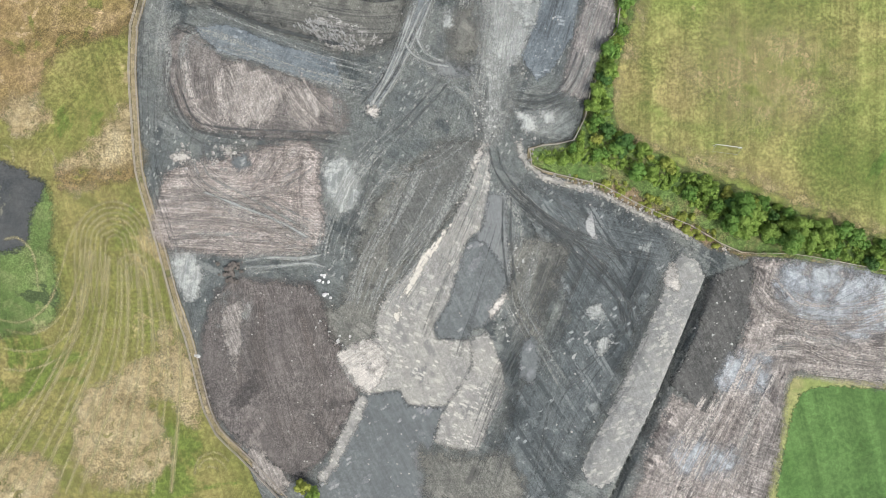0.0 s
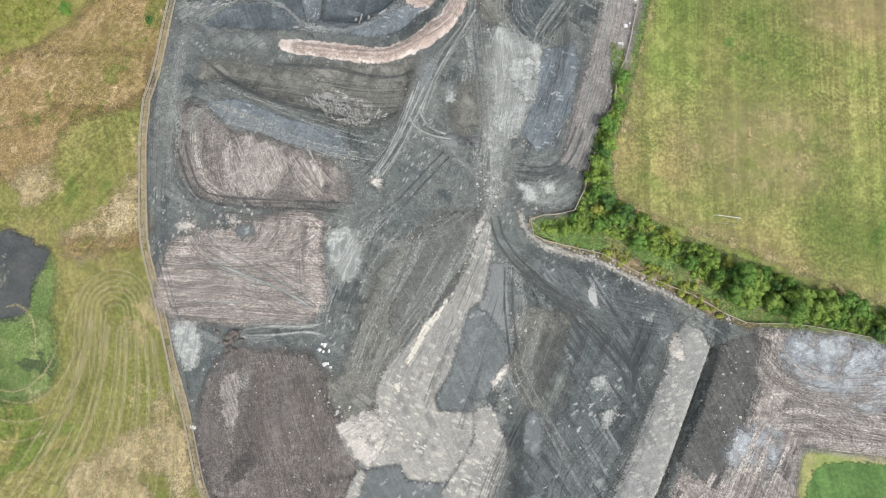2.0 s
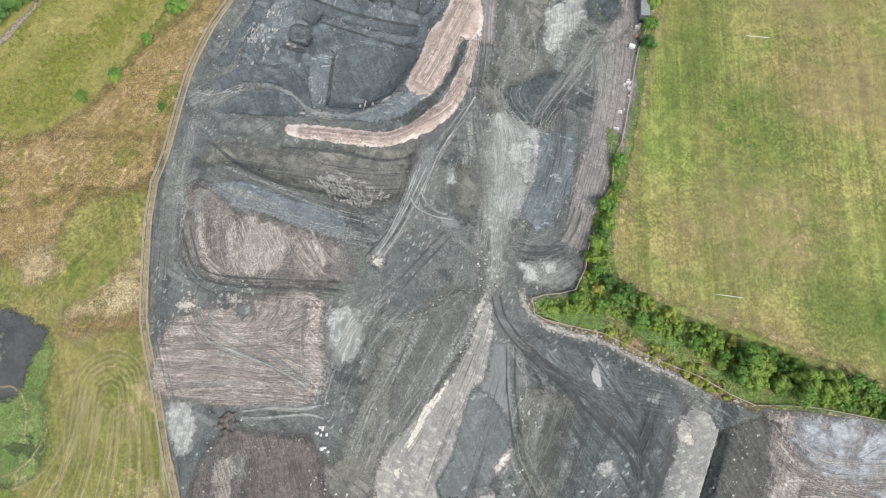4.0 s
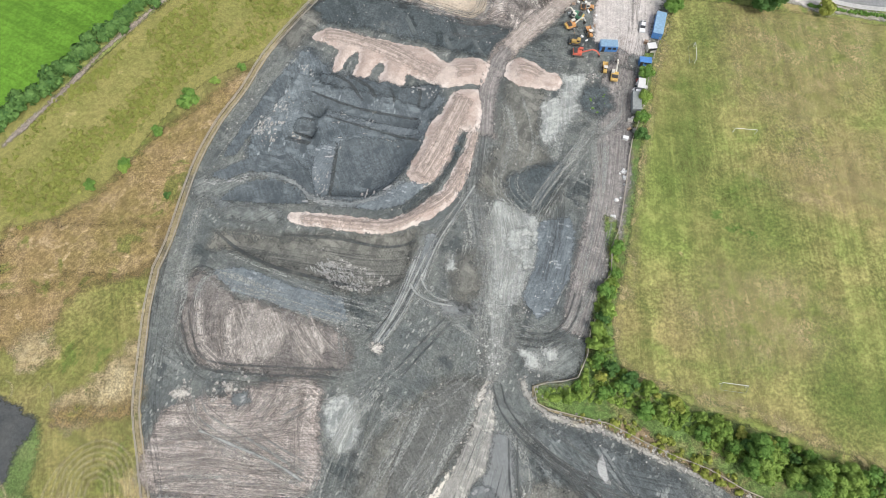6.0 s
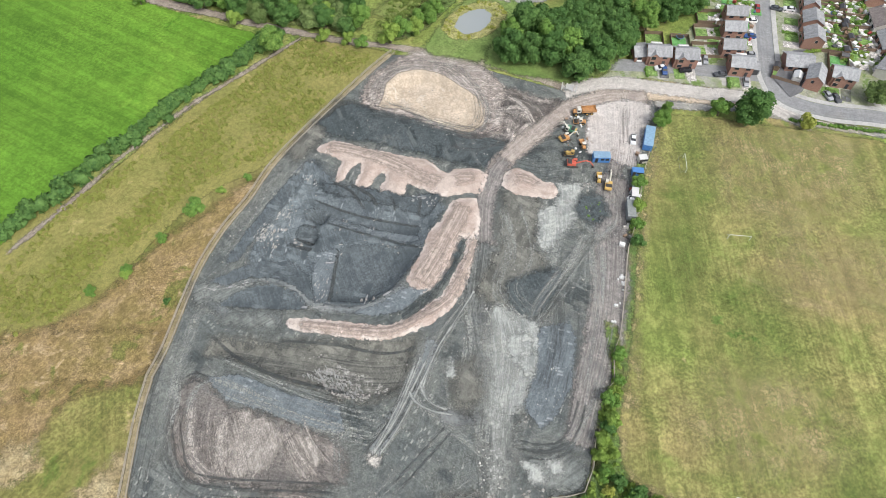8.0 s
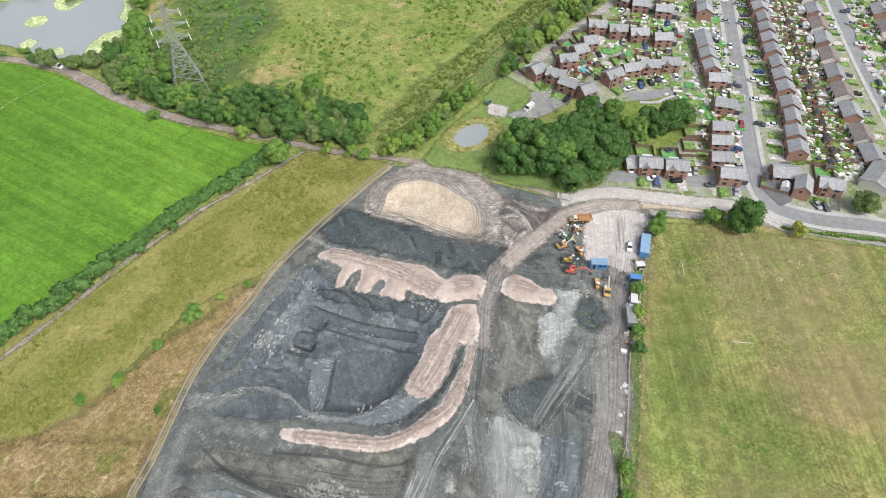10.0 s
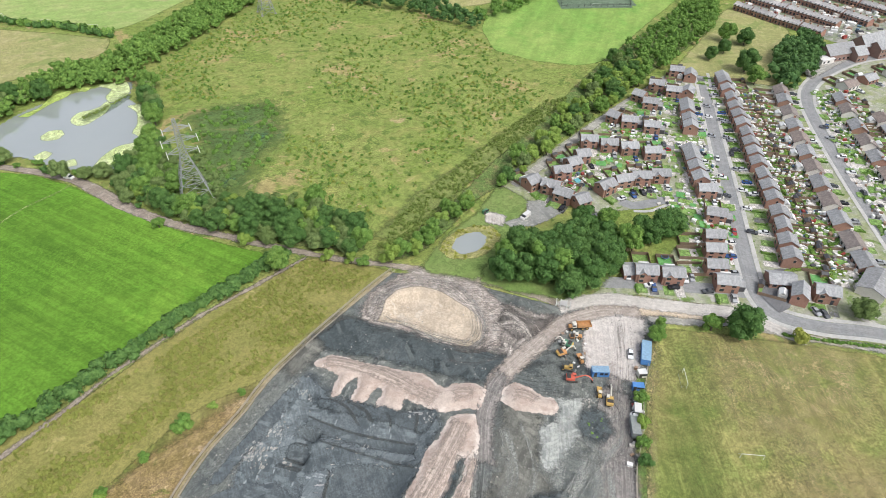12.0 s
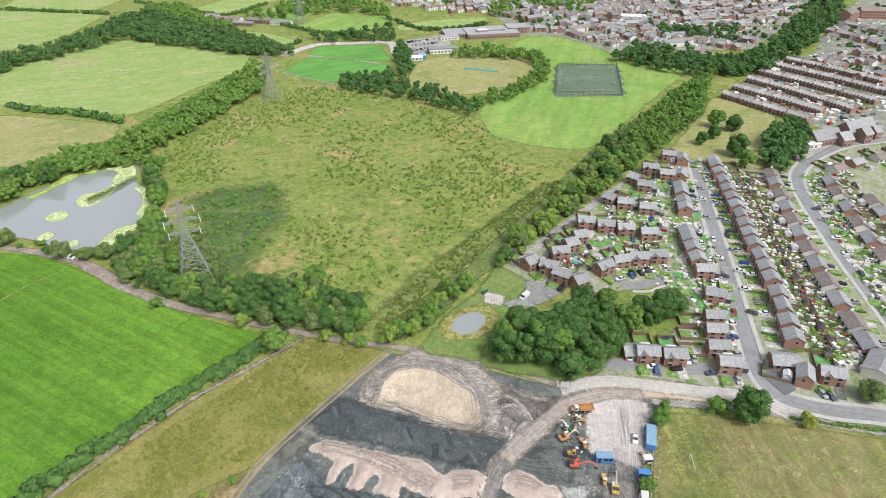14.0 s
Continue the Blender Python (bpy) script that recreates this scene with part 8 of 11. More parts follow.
# ---- houses ----
def brick(name, a, b):
    n = Nodes(name)
    v = n.coords()
    info = n.tree.nodes.new("ShaderNodeObjectInfo")
    col = n.mix(n.noise(v, 0.6, 5, 0.7), a, b)
    col = n.mix(n.math("MULTIPLY", info.outputs["Random"], 0.4), col, rgb(150, 122, 104))
    grain = n.noise(n.mapped(v, (4.5, 4.5, 13)), 1.0, 3, 0.7)
    col = n.mix(1.0, col, n.mix(n.ramp(grain, 0.35, 0.65), (0.8, 0.8, 0.8, 1), (1.2, 1.2, 1.2, 1)), "MULTIPLY")
    n.bump(grain, 0.3, 0.03)
    return n.finish(col, 0.9)


def tiles(name, a, b):
    n = Nodes(name)
    v = n.coords()
    info = n.tree.nodes.new("ShaderNodeObjectInfo")
    col = n.mix(n.noise(v, 0.5, 6, 0.7), a, b)
    col = n.mix(n.math("MULTIPLY", info.outputs["Random"], 0.5), col, rgb(132, 131, 132))
    stain = n.noise(n.mapped(v, (0.9, 0.9, 0.3)), 1.0, 7, 0.72)
    col = n.mix(1.0, col, n.mix(n.ramp(stain, 0.36, 0.64), (0.72, 0.72, 0.72, 1), (1.2, 1.2, 1.2, 1)), "MULTIPLY")
    row = n.tree.nodes.new("ShaderNodeTexWave")
    row.bands_direction = "Z"
    n.put(row.inputs["Vector"], v)
    row.inputs["Scale"].default_value, row.inputs["Distortion"].default_value = 2.6, 0.6
    col = n.mix(1.0, col, n.mix(row.outputs["Fac"], (0.92, 0.92, 0.92, 1), (1.06, 1.06, 1.06, 1)), "MULTIPLY")
    n.bump(row.outputs["Fac"], 0.4, 0.05)
    return n.finish(col, 0.75)


M_brick = brick("red_brick", rgb(164, 118, 100), rgb(182, 138, 120))
M_brick_old = brick("sooty_brick", rgb(142, 112, 102), rgb(170, 138, 126))
M_render_wall = plain("pale_render", rgb(236, 232, 226), 0.9, vary=0.1)
M_slate = tiles("grey_roof_tiles", rgb(164, 167, 171), rgb(186, 188, 190))
M_slate_old = tiles("weathered_slates", rgb(192, 188, 188), rgb(212, 208, 206))
M_rooftan = tiles("brown_roof_tiles", rgb(150, 132, 122), rgb(166, 148, 138))
M_white = plain("white_plastic", rgb(228, 228, 224), 0.4, vary=0.06)
M_glass = plain("window_glass", rgb(52, 58, 66), 0.08, vary=0.1)
M_door = plain("dark_door_paint", rgb(52, 58, 72), 0.5, vary=0.4)
M_garage = plain("garage_door_paint", rgb(70, 72, 78), 0.5, vary=0.2)
M_timber = plain("fence_timber", rgb(150, 122, 96), 0.9, vary=0.35, scale=3)
M_lawn = soil("garden_lawn", (rgb(116, 162, 66), rgb(140, 168, 88), rgb(104, 146, 60)), 0.12, 0.8)
M_turf = soil("artificial_turf", (rgb(96, 172, 84), rgb(110, 180, 96), rgb(90, 164, 80)), 0.2, 0.8, grit=0.15)
M_patio = soil("patio_paving", (rgb(214, 209, 202), rgb(196, 190, 184), rgb(224, 220, 214)), 0.3, 0.9)


def box(bm, x0, x1, y0, y1, z0, z1):
    v = [bm.verts.new(p) for p in ((x0, y0, z0), (x1, y0, z0), (x1, y1, z0), (x0, y1, z0), (x0, y0, z1), (x1, y0, z1), (x1, y1, z1), (x0, y1, z1))]
    for q in ((0, 3, 2, 1), (4, 5, 6, 7), (0, 1, 5, 4), (1, 2, 6, 5), (2, 3, 7, 6), (3, 0, 4, 7)):
        bm.faces.new([v[i] for i in q])


def gable_walls(bm, w, d, h, rise, x=0.0, y=0.0):
    """Walls w wide and d deep with gables at both ends of a ridge along x."""
    a, b = w / 2, d / 2
    lo = [bm.verts.new((x + px, y + py, -0.3)) for px, py in ((-a, -b), (a, -b), (a, b), (-a, b))]
    hi = [bm.verts.new((x + px, y + py, h)) for px, py in ((-a, -b), (a, -b), (a, b), (-a, b))]
    left, right = bm.verts.new((x - a, y, h + rise)), bm.verts.new((x + a, y, h + rise))
    bm.faces.new((lo[0], lo[1], hi[1], hi[0]))
    bm.faces.new((lo[1], lo[2], hi[2], right, hi[1]))
    bm.faces.new((lo[2], lo[3], hi[3], hi[2]))
    bm.faces.new((lo[3], lo[0], hi[0], left, hi[3]))


def gable_roof(bm, w, d, h, rise, over=0.35, thick=0.18, x=0.0, y=0.0):
    a, b = w / 2 + over, d / 2
    drop = rise / b * over
    prof = [(-b - over, h - drop), (0, h + rise), (b + over, h - drop)]
    rings = []
    for px in (-a, a):
        rings.append([bm.verts.new((x + px, y + py, pz + 0.03 + up)) for up in (0, thick) for py, pz in prof])
    l, r = rings
    for i in (0, 1):
        bm.faces.new((l[3 + i], r[3 + i], r[4 + i], l[4 + i]))
        bm.faces.new((l[i], l[i + 1], r[i + 1], r[i]))
        bm.faces.new((l[i], l[3 + i], l[4 + i], l[i + 1]))
        bm.faces.new((r[i], r[i + 1], r[4 + i], r[3 + i]))
    bm.faces.new((l[0], r[0], r[3], l[3]))
    bm.faces.new((l[2], l[5], r[5], r[2]))


def pane_mesh(name, w, h, rim=0.08):
    """A window with a white frame and two recessed panes, that faces -y."""
    bm = bmesh.new()
    xs = (-w / 2, 0.0, w / 2)
    lo = [bm.verts.new((x, -0.06, 0)) for x in xs]
    hi = [bm.verts.new((x, -0.06, h)) for x in xs]
    blo = [bm.verts.new((x, 0.05, 0)) for x in xs]
    bhi = [bm.verts.new((x, 0.05, h)) for x in xs]
    front = [bm.faces.new((lo[i], lo[i + 1], hi[i + 1], hi[i])) for i in (0, 1)]
    for i in (0, 1):
        bm.faces.new((blo[i], blo[i + 1], lo[i + 1], lo[i]))
        bm.faces.new((hi[i], hi[i + 1], bhi[i + 1], bhi[i]))
    bm.faces.new((blo[0], lo[0], hi[0], bhi[0]))
    bm.faces.new((lo[2], blo[2], bhi[2], hi[2]))
    bmesh.ops.inset_individual(bm, faces=front, thickness=rim, depth=-0.04)
    for f in front:
        f.material_index = 1
    me = bpy.data.meshes.new(name)
    bm.normal_update()
    bm.to_mesh(me)
    bm.free()
    me.materials.append(M_white)
    me.materials.append(M_glass)
    return me


WINDOW = pane_mesh("window", 1.5, 1.2)
WINDOW_TERR = pane_mesh("window", 1.4, 1.3, 0.22)
WINDOW_SMALL = pane_mesh("window", 0.9, 1.1)


def add_window(parent, x, y, z, turn=0, small=False):
    ob = new("window", WINDOW_SMALL if small else WINDOW_TERR if parent.name.startswith("terraced") else WINDOW)
    ob.parent = parent
    ob.matrix_basis = pose(x, y, z, 0, 0, turn)


def make_house(name, w, d, h, rise, label, wall=None, roof=None, front_gable=0.0, chimney=True, windows=2, porch=True, side=True, garage=0.0, category="house"):
    wall, roof = wall or M_brick, roof or M_slate
    root = tagged(new(name), label, category)
    bm = bmesh.new()
    gable_walls(bm, w, d, h, rise)
    if front_gable:
        a = front_gable / 2
        g = [bm.verts.new(p) for p in ((-w * 0.2 - a, -d / 2 - 0.5, -0.3), (-w * 0.2 + a, -d / 2 - 0.5, -0.3), (-w * 0.2 + a, -d / 2 - 0.5, h), (-w * 0.2, -d / 2 - 0.5, h + a * 0.8), (-w * 0.2 - a, -d / 2 - 0.5, h))]
        k = [bm.verts.new((v.co.x, 0.0, v.co.z)) for v in g]
        bm.faces.new(g)
        bm.faces.new((g[1], k[1], k[2], g[2]))
        bm.faces.new((g[4], k[4], k[0], g[0]))
    part("wall", bm, wall, root)
    bm = bmesh.new()
    gable_roof(bm, w, d, h, rise)
    if front_gable:
        a, x = front_gable / 2, -w * 0.2
        z0, z1, yf, yb = h - 0.2, h + a * 0.8, -d / 2 - 0.75, -0.2
        top = [bm.verts.new(p) for p in ((x - a - 0.25, yf, z0), (x, yf, z1), (x + a + 0.25, yf, z0), (x - a - 0.25, yb, z0), (x, yb, z1), (x + a + 0.25, yb, z0))]
        up = [bm.verts.new(v.co + Vector((0, 0, 0.16))) for v in top]
        for i in (0, 1):
            bm.faces.new((up[i], up[i + 1], up[i + 4], up[i + 3]))
            bm.faces.new((top[i], up[i], up[i + 1], top[i + 1])[::-1])
            bm.faces.new((top[i], top[i + 3], top[i + 4], top[i + 1]))
        bm.faces.new((top[0], top[3], up[3], up[0]))
        bm.faces.new((top[2], up[2], up[5], top[5]))
    part("roof", bm, roof, root, "tiled pitched roof")
    fy = -d / 2 - (0.5 if front_gable else 0)
    storeys = 2 if h > 3.5 else 1
    for s in range(storeys):
        z = 0.8 + s * 2.15
        for k in range(windows):
            x = (k - (windows - 1) / 2) * (w / windows)
            y = fy if front_gable and abs(x + w * 0.2) < front_gable / 2 else -d / 2
            if s == 0 and k == windows - 1 and porch:
                bm = bmesh.new()
                box(bm, x - 0.5, x + 0.5, -d / 2 - 0.06, -d / 2 + 0.05, 0, 2.05)
                part("door", bm, M_door, root)
            else:
                add_window(root, x, y, z)
            add_window(root, x, d / 2, z, 180)
    if side and storeys == 2:
        add_window(root, w / 2, 0.6, 3.0, 90, True)
        add_window(root, -w / 2, 0.6, 3.0, -90, True)
    if chimney:
        bm = bmesh.new()
        box(bm, w / 2 - 1.0, w / 2 - 0.4, -0.45, 0.45, h + rise * 0.4, h + rise + 0.9)
        box(bm, w / 2 - 1.05, w / 2 - 0.35, -0.5, 0.5, h + rise + 0.9, h + rise + 1.05)
        part("chimney", bm, wall, root)
    if garage:
        bm = bmesh.new()
        gable_walls(bm, garage, d * 0.7, 2.4, 1.0, w / 2 + garage / 2, 0.6)
        gable_roof(bm, garage - 0.6, d * 0.7, 2.4, 1.0, 0.2, 0.15, w / 2 + garage / 2, 0.6)
        part("garage", bm, M_slate, root, "attached garage under grey tiles")
        bm = bmesh.new()
        box(bm, w / 2 + 0.3, w / 2 + garage - 0.3, 0.6 - d * 0.35 - 0.06, 0.6 - d * 0.35 + 0.04, 0, 2.1)
        part("garage_door", bm, M_garage, root)
    return root


H_DET = make_house("detached_house", 7.8, 6.0, 4.2, 1.8, "red brick detached house with a front gable and grey tiled roof", front_gable=3.0, chimney=False)
H_GAR = make_house("detached_house", 7.6, 5.9, 4.2, 1.8, "red brick house with attached garage and grey tiled roof", chimney=False, garage=2.8)
H_SEMI = make_house("semi_detached_house", 6.2, 6.8, 4.2, 1.9, "red brick house with a plain grey tiled roof", chimney=False)
H_NARROW = make_house("detached_house", 7.2, 5.4, 4.2, 1.9, "narrow red brick house with a steep grey roof", chimney=False, porch=False)
H_BUNG = make_house("bungalow", 9.6, 7.4, 2.6, 2.0, "pale rendered bungalow with a brown tiled roof", wall=M_render_wall, roof=M_rooftan, category="bungalow", windows=3)
H_BUNG2 = make_house("bungalow", 9.2, 7.2, 2.6, 2.0, "brick bungalow with a grey tiled roof", wall=M_brick, roof=M_slate, category="bungalow", windows=3)
H_TERR = make_house("terraced_house", 5.2, 6.4, 3.7, 1.7, "sooty brick terraced house with a grey slate roof", wall=M_brick, roof=M_slate_old, side=False, category="house")
H_FAR = make_house("suburban_house", 7.0, 7.0, 3.9, 1.9, "distant brick house with a grey tiled roof", wall=M_brick, windows=1, side=False, porch=False)
H_FAR2 = make_house("suburban_house", 8.6, 7.0, 3.7, 1.8, "distant pale rendered house with a brown roof", wall=M_render_wall, roof=M_rooftan, windows=1, side=False, porch=False)
HOUSES = [H_DET, H_GAR, H_SEMI, H_NARROW, H_BUNG, H_BUNG2, H_TERR, H_FAR, H_FAR2]


# ---- cars ----
def make_car(label, paint, name="car", length=4.3, high=1.48, van=False):
    root = tagged(new(name), label, "van" if van else "car")
    hw = 0.88 if not van else 0.98

    def loft(rows, close=True):
        bm = bmesh.new()
        rings = [[bm.verts.new((x, s * w, z)) for s, w, z in ((-1, w0, z0), (-1, w0 * 1.0, (z0 + z1) / 2), (-1, w1, z1), (1, w1, z1), (1, w0, (z0 + z1) / 2), (1, w0, z0))] for x, w0, w1, z0, z1 in rows]
        for a, b in zip(rings, rings[1:]):
            for i in range(6):
                bm.faces.new((a[i], b[i], b[(i + 1) % 6], a[(i + 1) % 6]))
        bm.faces.new(rings[0])
        bm.faces.new(rings[-1][::-1])
        bmesh.ops.recalc_face_normals(bm, faces=bm.faces)
        return bm

    l = length / 2
    bonnet = 0.92 if not van else 1.15
    part("body", loft([(-l, hw * 0.86, hw * 0.8, 0.38, 0.75), (-l + 0.25, hw, hw * 0.94, 0.25, bonnet), (-l * 0.35, hw, hw * 0.95, 0.22, bonnet + 0.06), (l - 0.3, hw, hw * 0.95, 0.25, bonnet + (0.1 if not van else 0.7)), (l, hw * 0.9, hw * 0.86, 0.4, bonnet + (0 if not van else 0.65))]), paint, root)
    if not van:
        part("cabin_glass", loft([(-l * 0.42, hw * 0.9, hw * 0.85, 0.9, 0.99), (-l * 0.12, hw * 0.88, hw * 0.74, 0.9, high - 0.05), (l * 0.55, hw * 0.88, hw * 0.74, 0.9, high - 0.06), (l * 0.88, hw * 0.86, hw * 0.8, 0.9, 1.02)]), M_glass, root, "dark car windows")
        part("roof", loft([(-l * 0.12, hw * 0.73, hw * 0.7, high - 0.05, high - 0.01), (l * 0.2, hw * 0.75, hw * 0.72, high - 0.05, high + 0.02), (l * 0.55, hw * 0.73, hw * 0.7, high - 0.06, high - 0.02)]), paint, root)
    else:
        part("cabin_glass", loft([(-l * 0.72, hw * 0.9, hw * 0.85, 1.1, 1.2), (-l * 0.5, hw * 0.9, hw * 0.8, 1.1, 1.8), (-l * 0.42, hw * 0.9, hw * 0.8, 1.1, 1.84)]), M_glass, root, "dark windscreen")
        part("cargo_box", loft([(-l * 0.42, hw, hw * 0.92, 1.1, 1.95), (l * 0.97, hw, hw * 0.92, 1.1, 1.95)]), paint, root)
    for sx in (-l * 0.62, l * 0.62):
        for sy in (-hw + 0.1, hw - 0.1):
            bm = bmesh.new()
            limb(bm, (sx, sy - 0.1, 0.31), (sx, sy + 0.1, 0.31), 0.31, 0.31, 10)
            part("wheel", bm, M_tyre, root)
    return root


M_tyre = plain("tyre_rubber", rgb(34, 34, 36), 0.9, vary=0.3)
PAINTS = [("white car with dark windows", rgb(232, 234, 236)), ("black car with glossy paint", rgb(38, 40, 46)), ("silver grey car with dark windows", rgb(168, 172, 178)), ("red hatchback car with dark windows", rgb(176, 44, 44)), ("blue car with dark windows", rgb(48, 92, 158)), ("dark grey car with dark windows", rgb(88, 92, 98))]
CARS = [make_car(label, plain("car_paint", tone, 0.25, vary=0.05)) for label, tone in PAINTS]
VAN = make_car("white panel van with a dark windscreen", plain("van_paint", rgb(232, 232, 230), 0.35, vary=0.06), "van", 5.2, 2.0, True)


def park(kind, x, y, turn):
    return copy_thing(kind, pose(x, y, ground_z(x, y) + 0.08, 0, 0, turn))


# ---- gardens ----
def slab(name, w, d, thick, material, label):
    bm = bmesh.new()
    box(bm, -w / 2, w / 2, -d / 2, d / 2, -0.1, thick)
    me = bpy.data.meshes.new(name)
    bm.to_mesh(me)
    bm.free()
    me.materials.append(material)
    return tagged(new(name, me), label, kind="structure")


LAWN = slab("lawn", 5.6, 6.2, 0.12, M_lawn, "small green garden lawn")
TURF = slab("lawn", 5.4, 5.2, 0.12, M_turf, "bright artificial turf lawn")
PATIO = slab("patio", 6.0, 3.0, 0.14, M_patio, "pale paved garden patio")
DRIVE_PALE = slab("driveway", 3.2, 5.6, 0.10, M_patio, "pale paved driveway")
DRIVE = slab("driveway", 3.2, 5.6, 0.10, M_drive, "dark asphalt driveway")
FRONT = slab("lawn", 3.6, 4.8, 0.11, M_lawn, "small front lawn")


def make_fence(w, d):
    root = tagged(new("garden_fence"), "brown timber garden fence round a back garden", "fence")
    for x0, x1, y0, y1 in ((-w / 2, -w / 2 + 0.08, 0, d), (w / 2 - 0.08, w / 2, 0, d), (-w / 2 + 0.08, w / 2 - 0.08, d - 0.08, d)):
        bm = bmesh.new()
        box(bm, x0, x1, y0, y1, 0, 1.5)
        part("fence_panel", bm, M_timber, root)
    return root


def make_shed():
    root = tagged(new("shed"), "small timber garden shed with a felt roof", "shed")
    bm = bmesh.new()
    gable_walls(bm, 2.4, 1.9, 1.8, 0.5)
    part("wall", bm, M_timber, root)
    bm = bmesh.new()
    gable_roof(bm, 2.4, 1.9, 1.8, 0.5, 0.12, 0.06)
    part("roof", bm, M_garage, root)
    return root


def make_conservatory():
    root = tagged(new("conservatory"), "white framed conservatory at the back of a house", "conservatory")
    bm = bmesh.new()
    box(bm, -1.7, 1.7, -1.4, 1.4, -0.1, 2.2)
    part("wall", bm, M_white, root)
    bm = bmesh.new()
    gable_roof(bm, 3.4, 2.8, 2.2, 0.9, 0.1, 0.08)
    part("roof", bm, M_pale_panel, root, "pale translucent roof")
    return root


M_pale_panel = plain("pale_roof_panel", rgb(236, 238, 238), 0.4, vary=0.1)
FENCE, SHED, CONS = make_fence(6.6, 9.4), make_shed(), make_conservatory()
GARDEN = [LAWN, TURF, PATIO, DRIVE_PALE, DRIVE, FRONT, FENCE, SHED, CONS]
hedge_spots = []
rng6 = np.random.default_rng(6)
rng5 = np.random.default_rng(5)


def local(m, x, y, turn=0):
    p = m @ Vector((x, y, 0))
    return pose(p.x, p.y, 0.0, 0, 0, math.degrees(m.to_euler().z) + turn)


def home(kind, x, y, turn, group="", depth=3.6, garden=True, cars=1.0, drive=True):
    """A house with its garden, drive and car; turn 0 faces -y."""
    m = pose(x, y, 0.0, 0, 0, turn)
    ob = copy_thing(kind, m)
    if group:
        tagged(ob, group=group)
    if drive:
        if rng6.random() < 0.7:
            for s in np.arange(-depth - 5.0, -depth - 0.5, 0.8):
                p = local(m, -3.9 + rng6.uniform(-0.1, 0.1), s).translation
                hedge_spots.append((p.x, p.y, rng6.uniform(0.55, 0.8)))
        copy_thing(DRIVE if rng6.random() < 0.5 else DRIVE_PALE, local(m, 2.2, -depth - 2.7))
        copy_thing(FRONT, local(m, -1.8, -depth - 2.4))
        if rng5.random() < 0.75 * cars:
            c = local(m, 2.2 + rng5.uniform(-0.3, 0.3), -depth - 2.6 + rng5.uniform(-0.5, 0.5))
            park(CARS[int(rng5.choice(6, p=[0.3, 0.2, 0.2, 0.06, 0.1, 0.14]))], c.translation.x, c.translation.y, math.degrees(c.to_euler().z) + (90 if rng5.random() < 0.6 else 270))
    if garden:
        copy_thing(FENCE, local(m, 0, depth))
        copy_thing(LAWN if rng5.random() < 0.65 else TURF, local(m, rng5.uniform(-0.4, 0.4), depth + 6.2))
        copy_thing(PATIO, local(m, 0, depth + 1.4))
        r = rng5.random()
        if r < 0.6:
            copy_thing(SHED, local(m, rng5.choice([-2.0, 2.0]), depth + 8.6))
        if r > 0.5:
            copy_thing(CONS, local(m, rng5.uniform(-1, 1), depth + 1.5))
    return ob


def angle_of(a, b):
    return math.degrees(math.atan2(b[1] - a[1], b[0] - a[0]))


def row(kinds, line, count, flip, group, pitch=0.0, loose=False, **rest):
    """Houses along a line; they face to the right of it, or to the left with flip."""
    pts = np.array(smooth(line, 1.0))
    size = np.linalg.norm(np.diff(pts, axis=0), axis=1).sum()
    count = round(size / pitch) + 1 if pitch else count
    t = np.linspace(0, len(pts) - 1, count).astype(int)
    for k, i in enumerate(t):
        a, b = pts[max(0, i - 6)], pts[min(len(pts) - 1, i + 6)]
        extra = rng5.choice([0, 0, 90, 20]) if loose else 0
        home(kinds[int(rng5.integers(len(kinds))) if loose else k % len(kinds)], pts[i][0], pts[i][1] + (rng5.uniform(-6, 6) if loose else 0), angle_of(a, b) + (180 if flip else 0) + extra + rng5.uniform(-1.5, 1.5), group, **rest)


east = [(171.9, 329.7), (165.0, 295.8), (158.9, 265.1), (152.5, 236.4), (147.3, 209.8), (142.4, 190.7), (137.2, 173.2)]
row([H_SEMI, H_SEMI, H_SEMI, H_NARROW], east, 18, False, "houses on the main road's east side")
for x, y in [(113.2, 187.2), (110.3, 179.0), (107.3, 169.8)]:
    home(H_NARROW, x, y, -6, "houses on the main road's west side", garden=False, drive=False)
    for dx, kind in ((-8.5, LAWN), (-5.0, PATIO)):
        copy_thing(kind, pose(x + dx - 1.5, y + 1.0, 0, 0, 0, 84))
    copy_thing(FENCE, pose(x - 3.6, y + 0.8, 0, 0, 0, 84))
    park(CARS[int(rng5.integers(6))], x + 6.5, y - 1.5, -6)
row([H_SEMI], [(140.1, 296.8), (134.2, 273.7)], 4, True, "houses on the inner street", garden=False)
row([H_SEMI], [(125.9, 250.1), (123.5, 235.2), (122.5, 227.3)], 4, True, "houses on the inner street", garden=False)
row([H_BUNG, H_BUNG2], [(198.1, 312.1), (188.2, 277.1), (180.1, 246.5), (173.1, 218.4), (167.8, 192.5), (164.3, 170.5)], 12, True, "bungalows by the curved road", depth=4.0)
row([H_BUNG2, H_BUNG], [(226.2, 301.6), (218.4, 272.8), (211.4, 245.2), (207.7, 224.9), (200.9, 196.7)], 8, False, "bungalows beyond the curved road", depth=4.0)
row([H_BUNG, H_BUNG2], [(239.7, 319.3), (263.1, 330.1), (291.9, 337.0)], 4, False, "bungalows by the bend", depth=4.0)
row([H_BUNG, H_BUNG2], [(235.2, 278.2), (230.3, 255.1), (222.8, 220.7)], 5, True, "bungalows behind the gardens", depth=4.0, drive=False)
LANE = angle_of((40.2, 230.3), (144.0, 337.1))
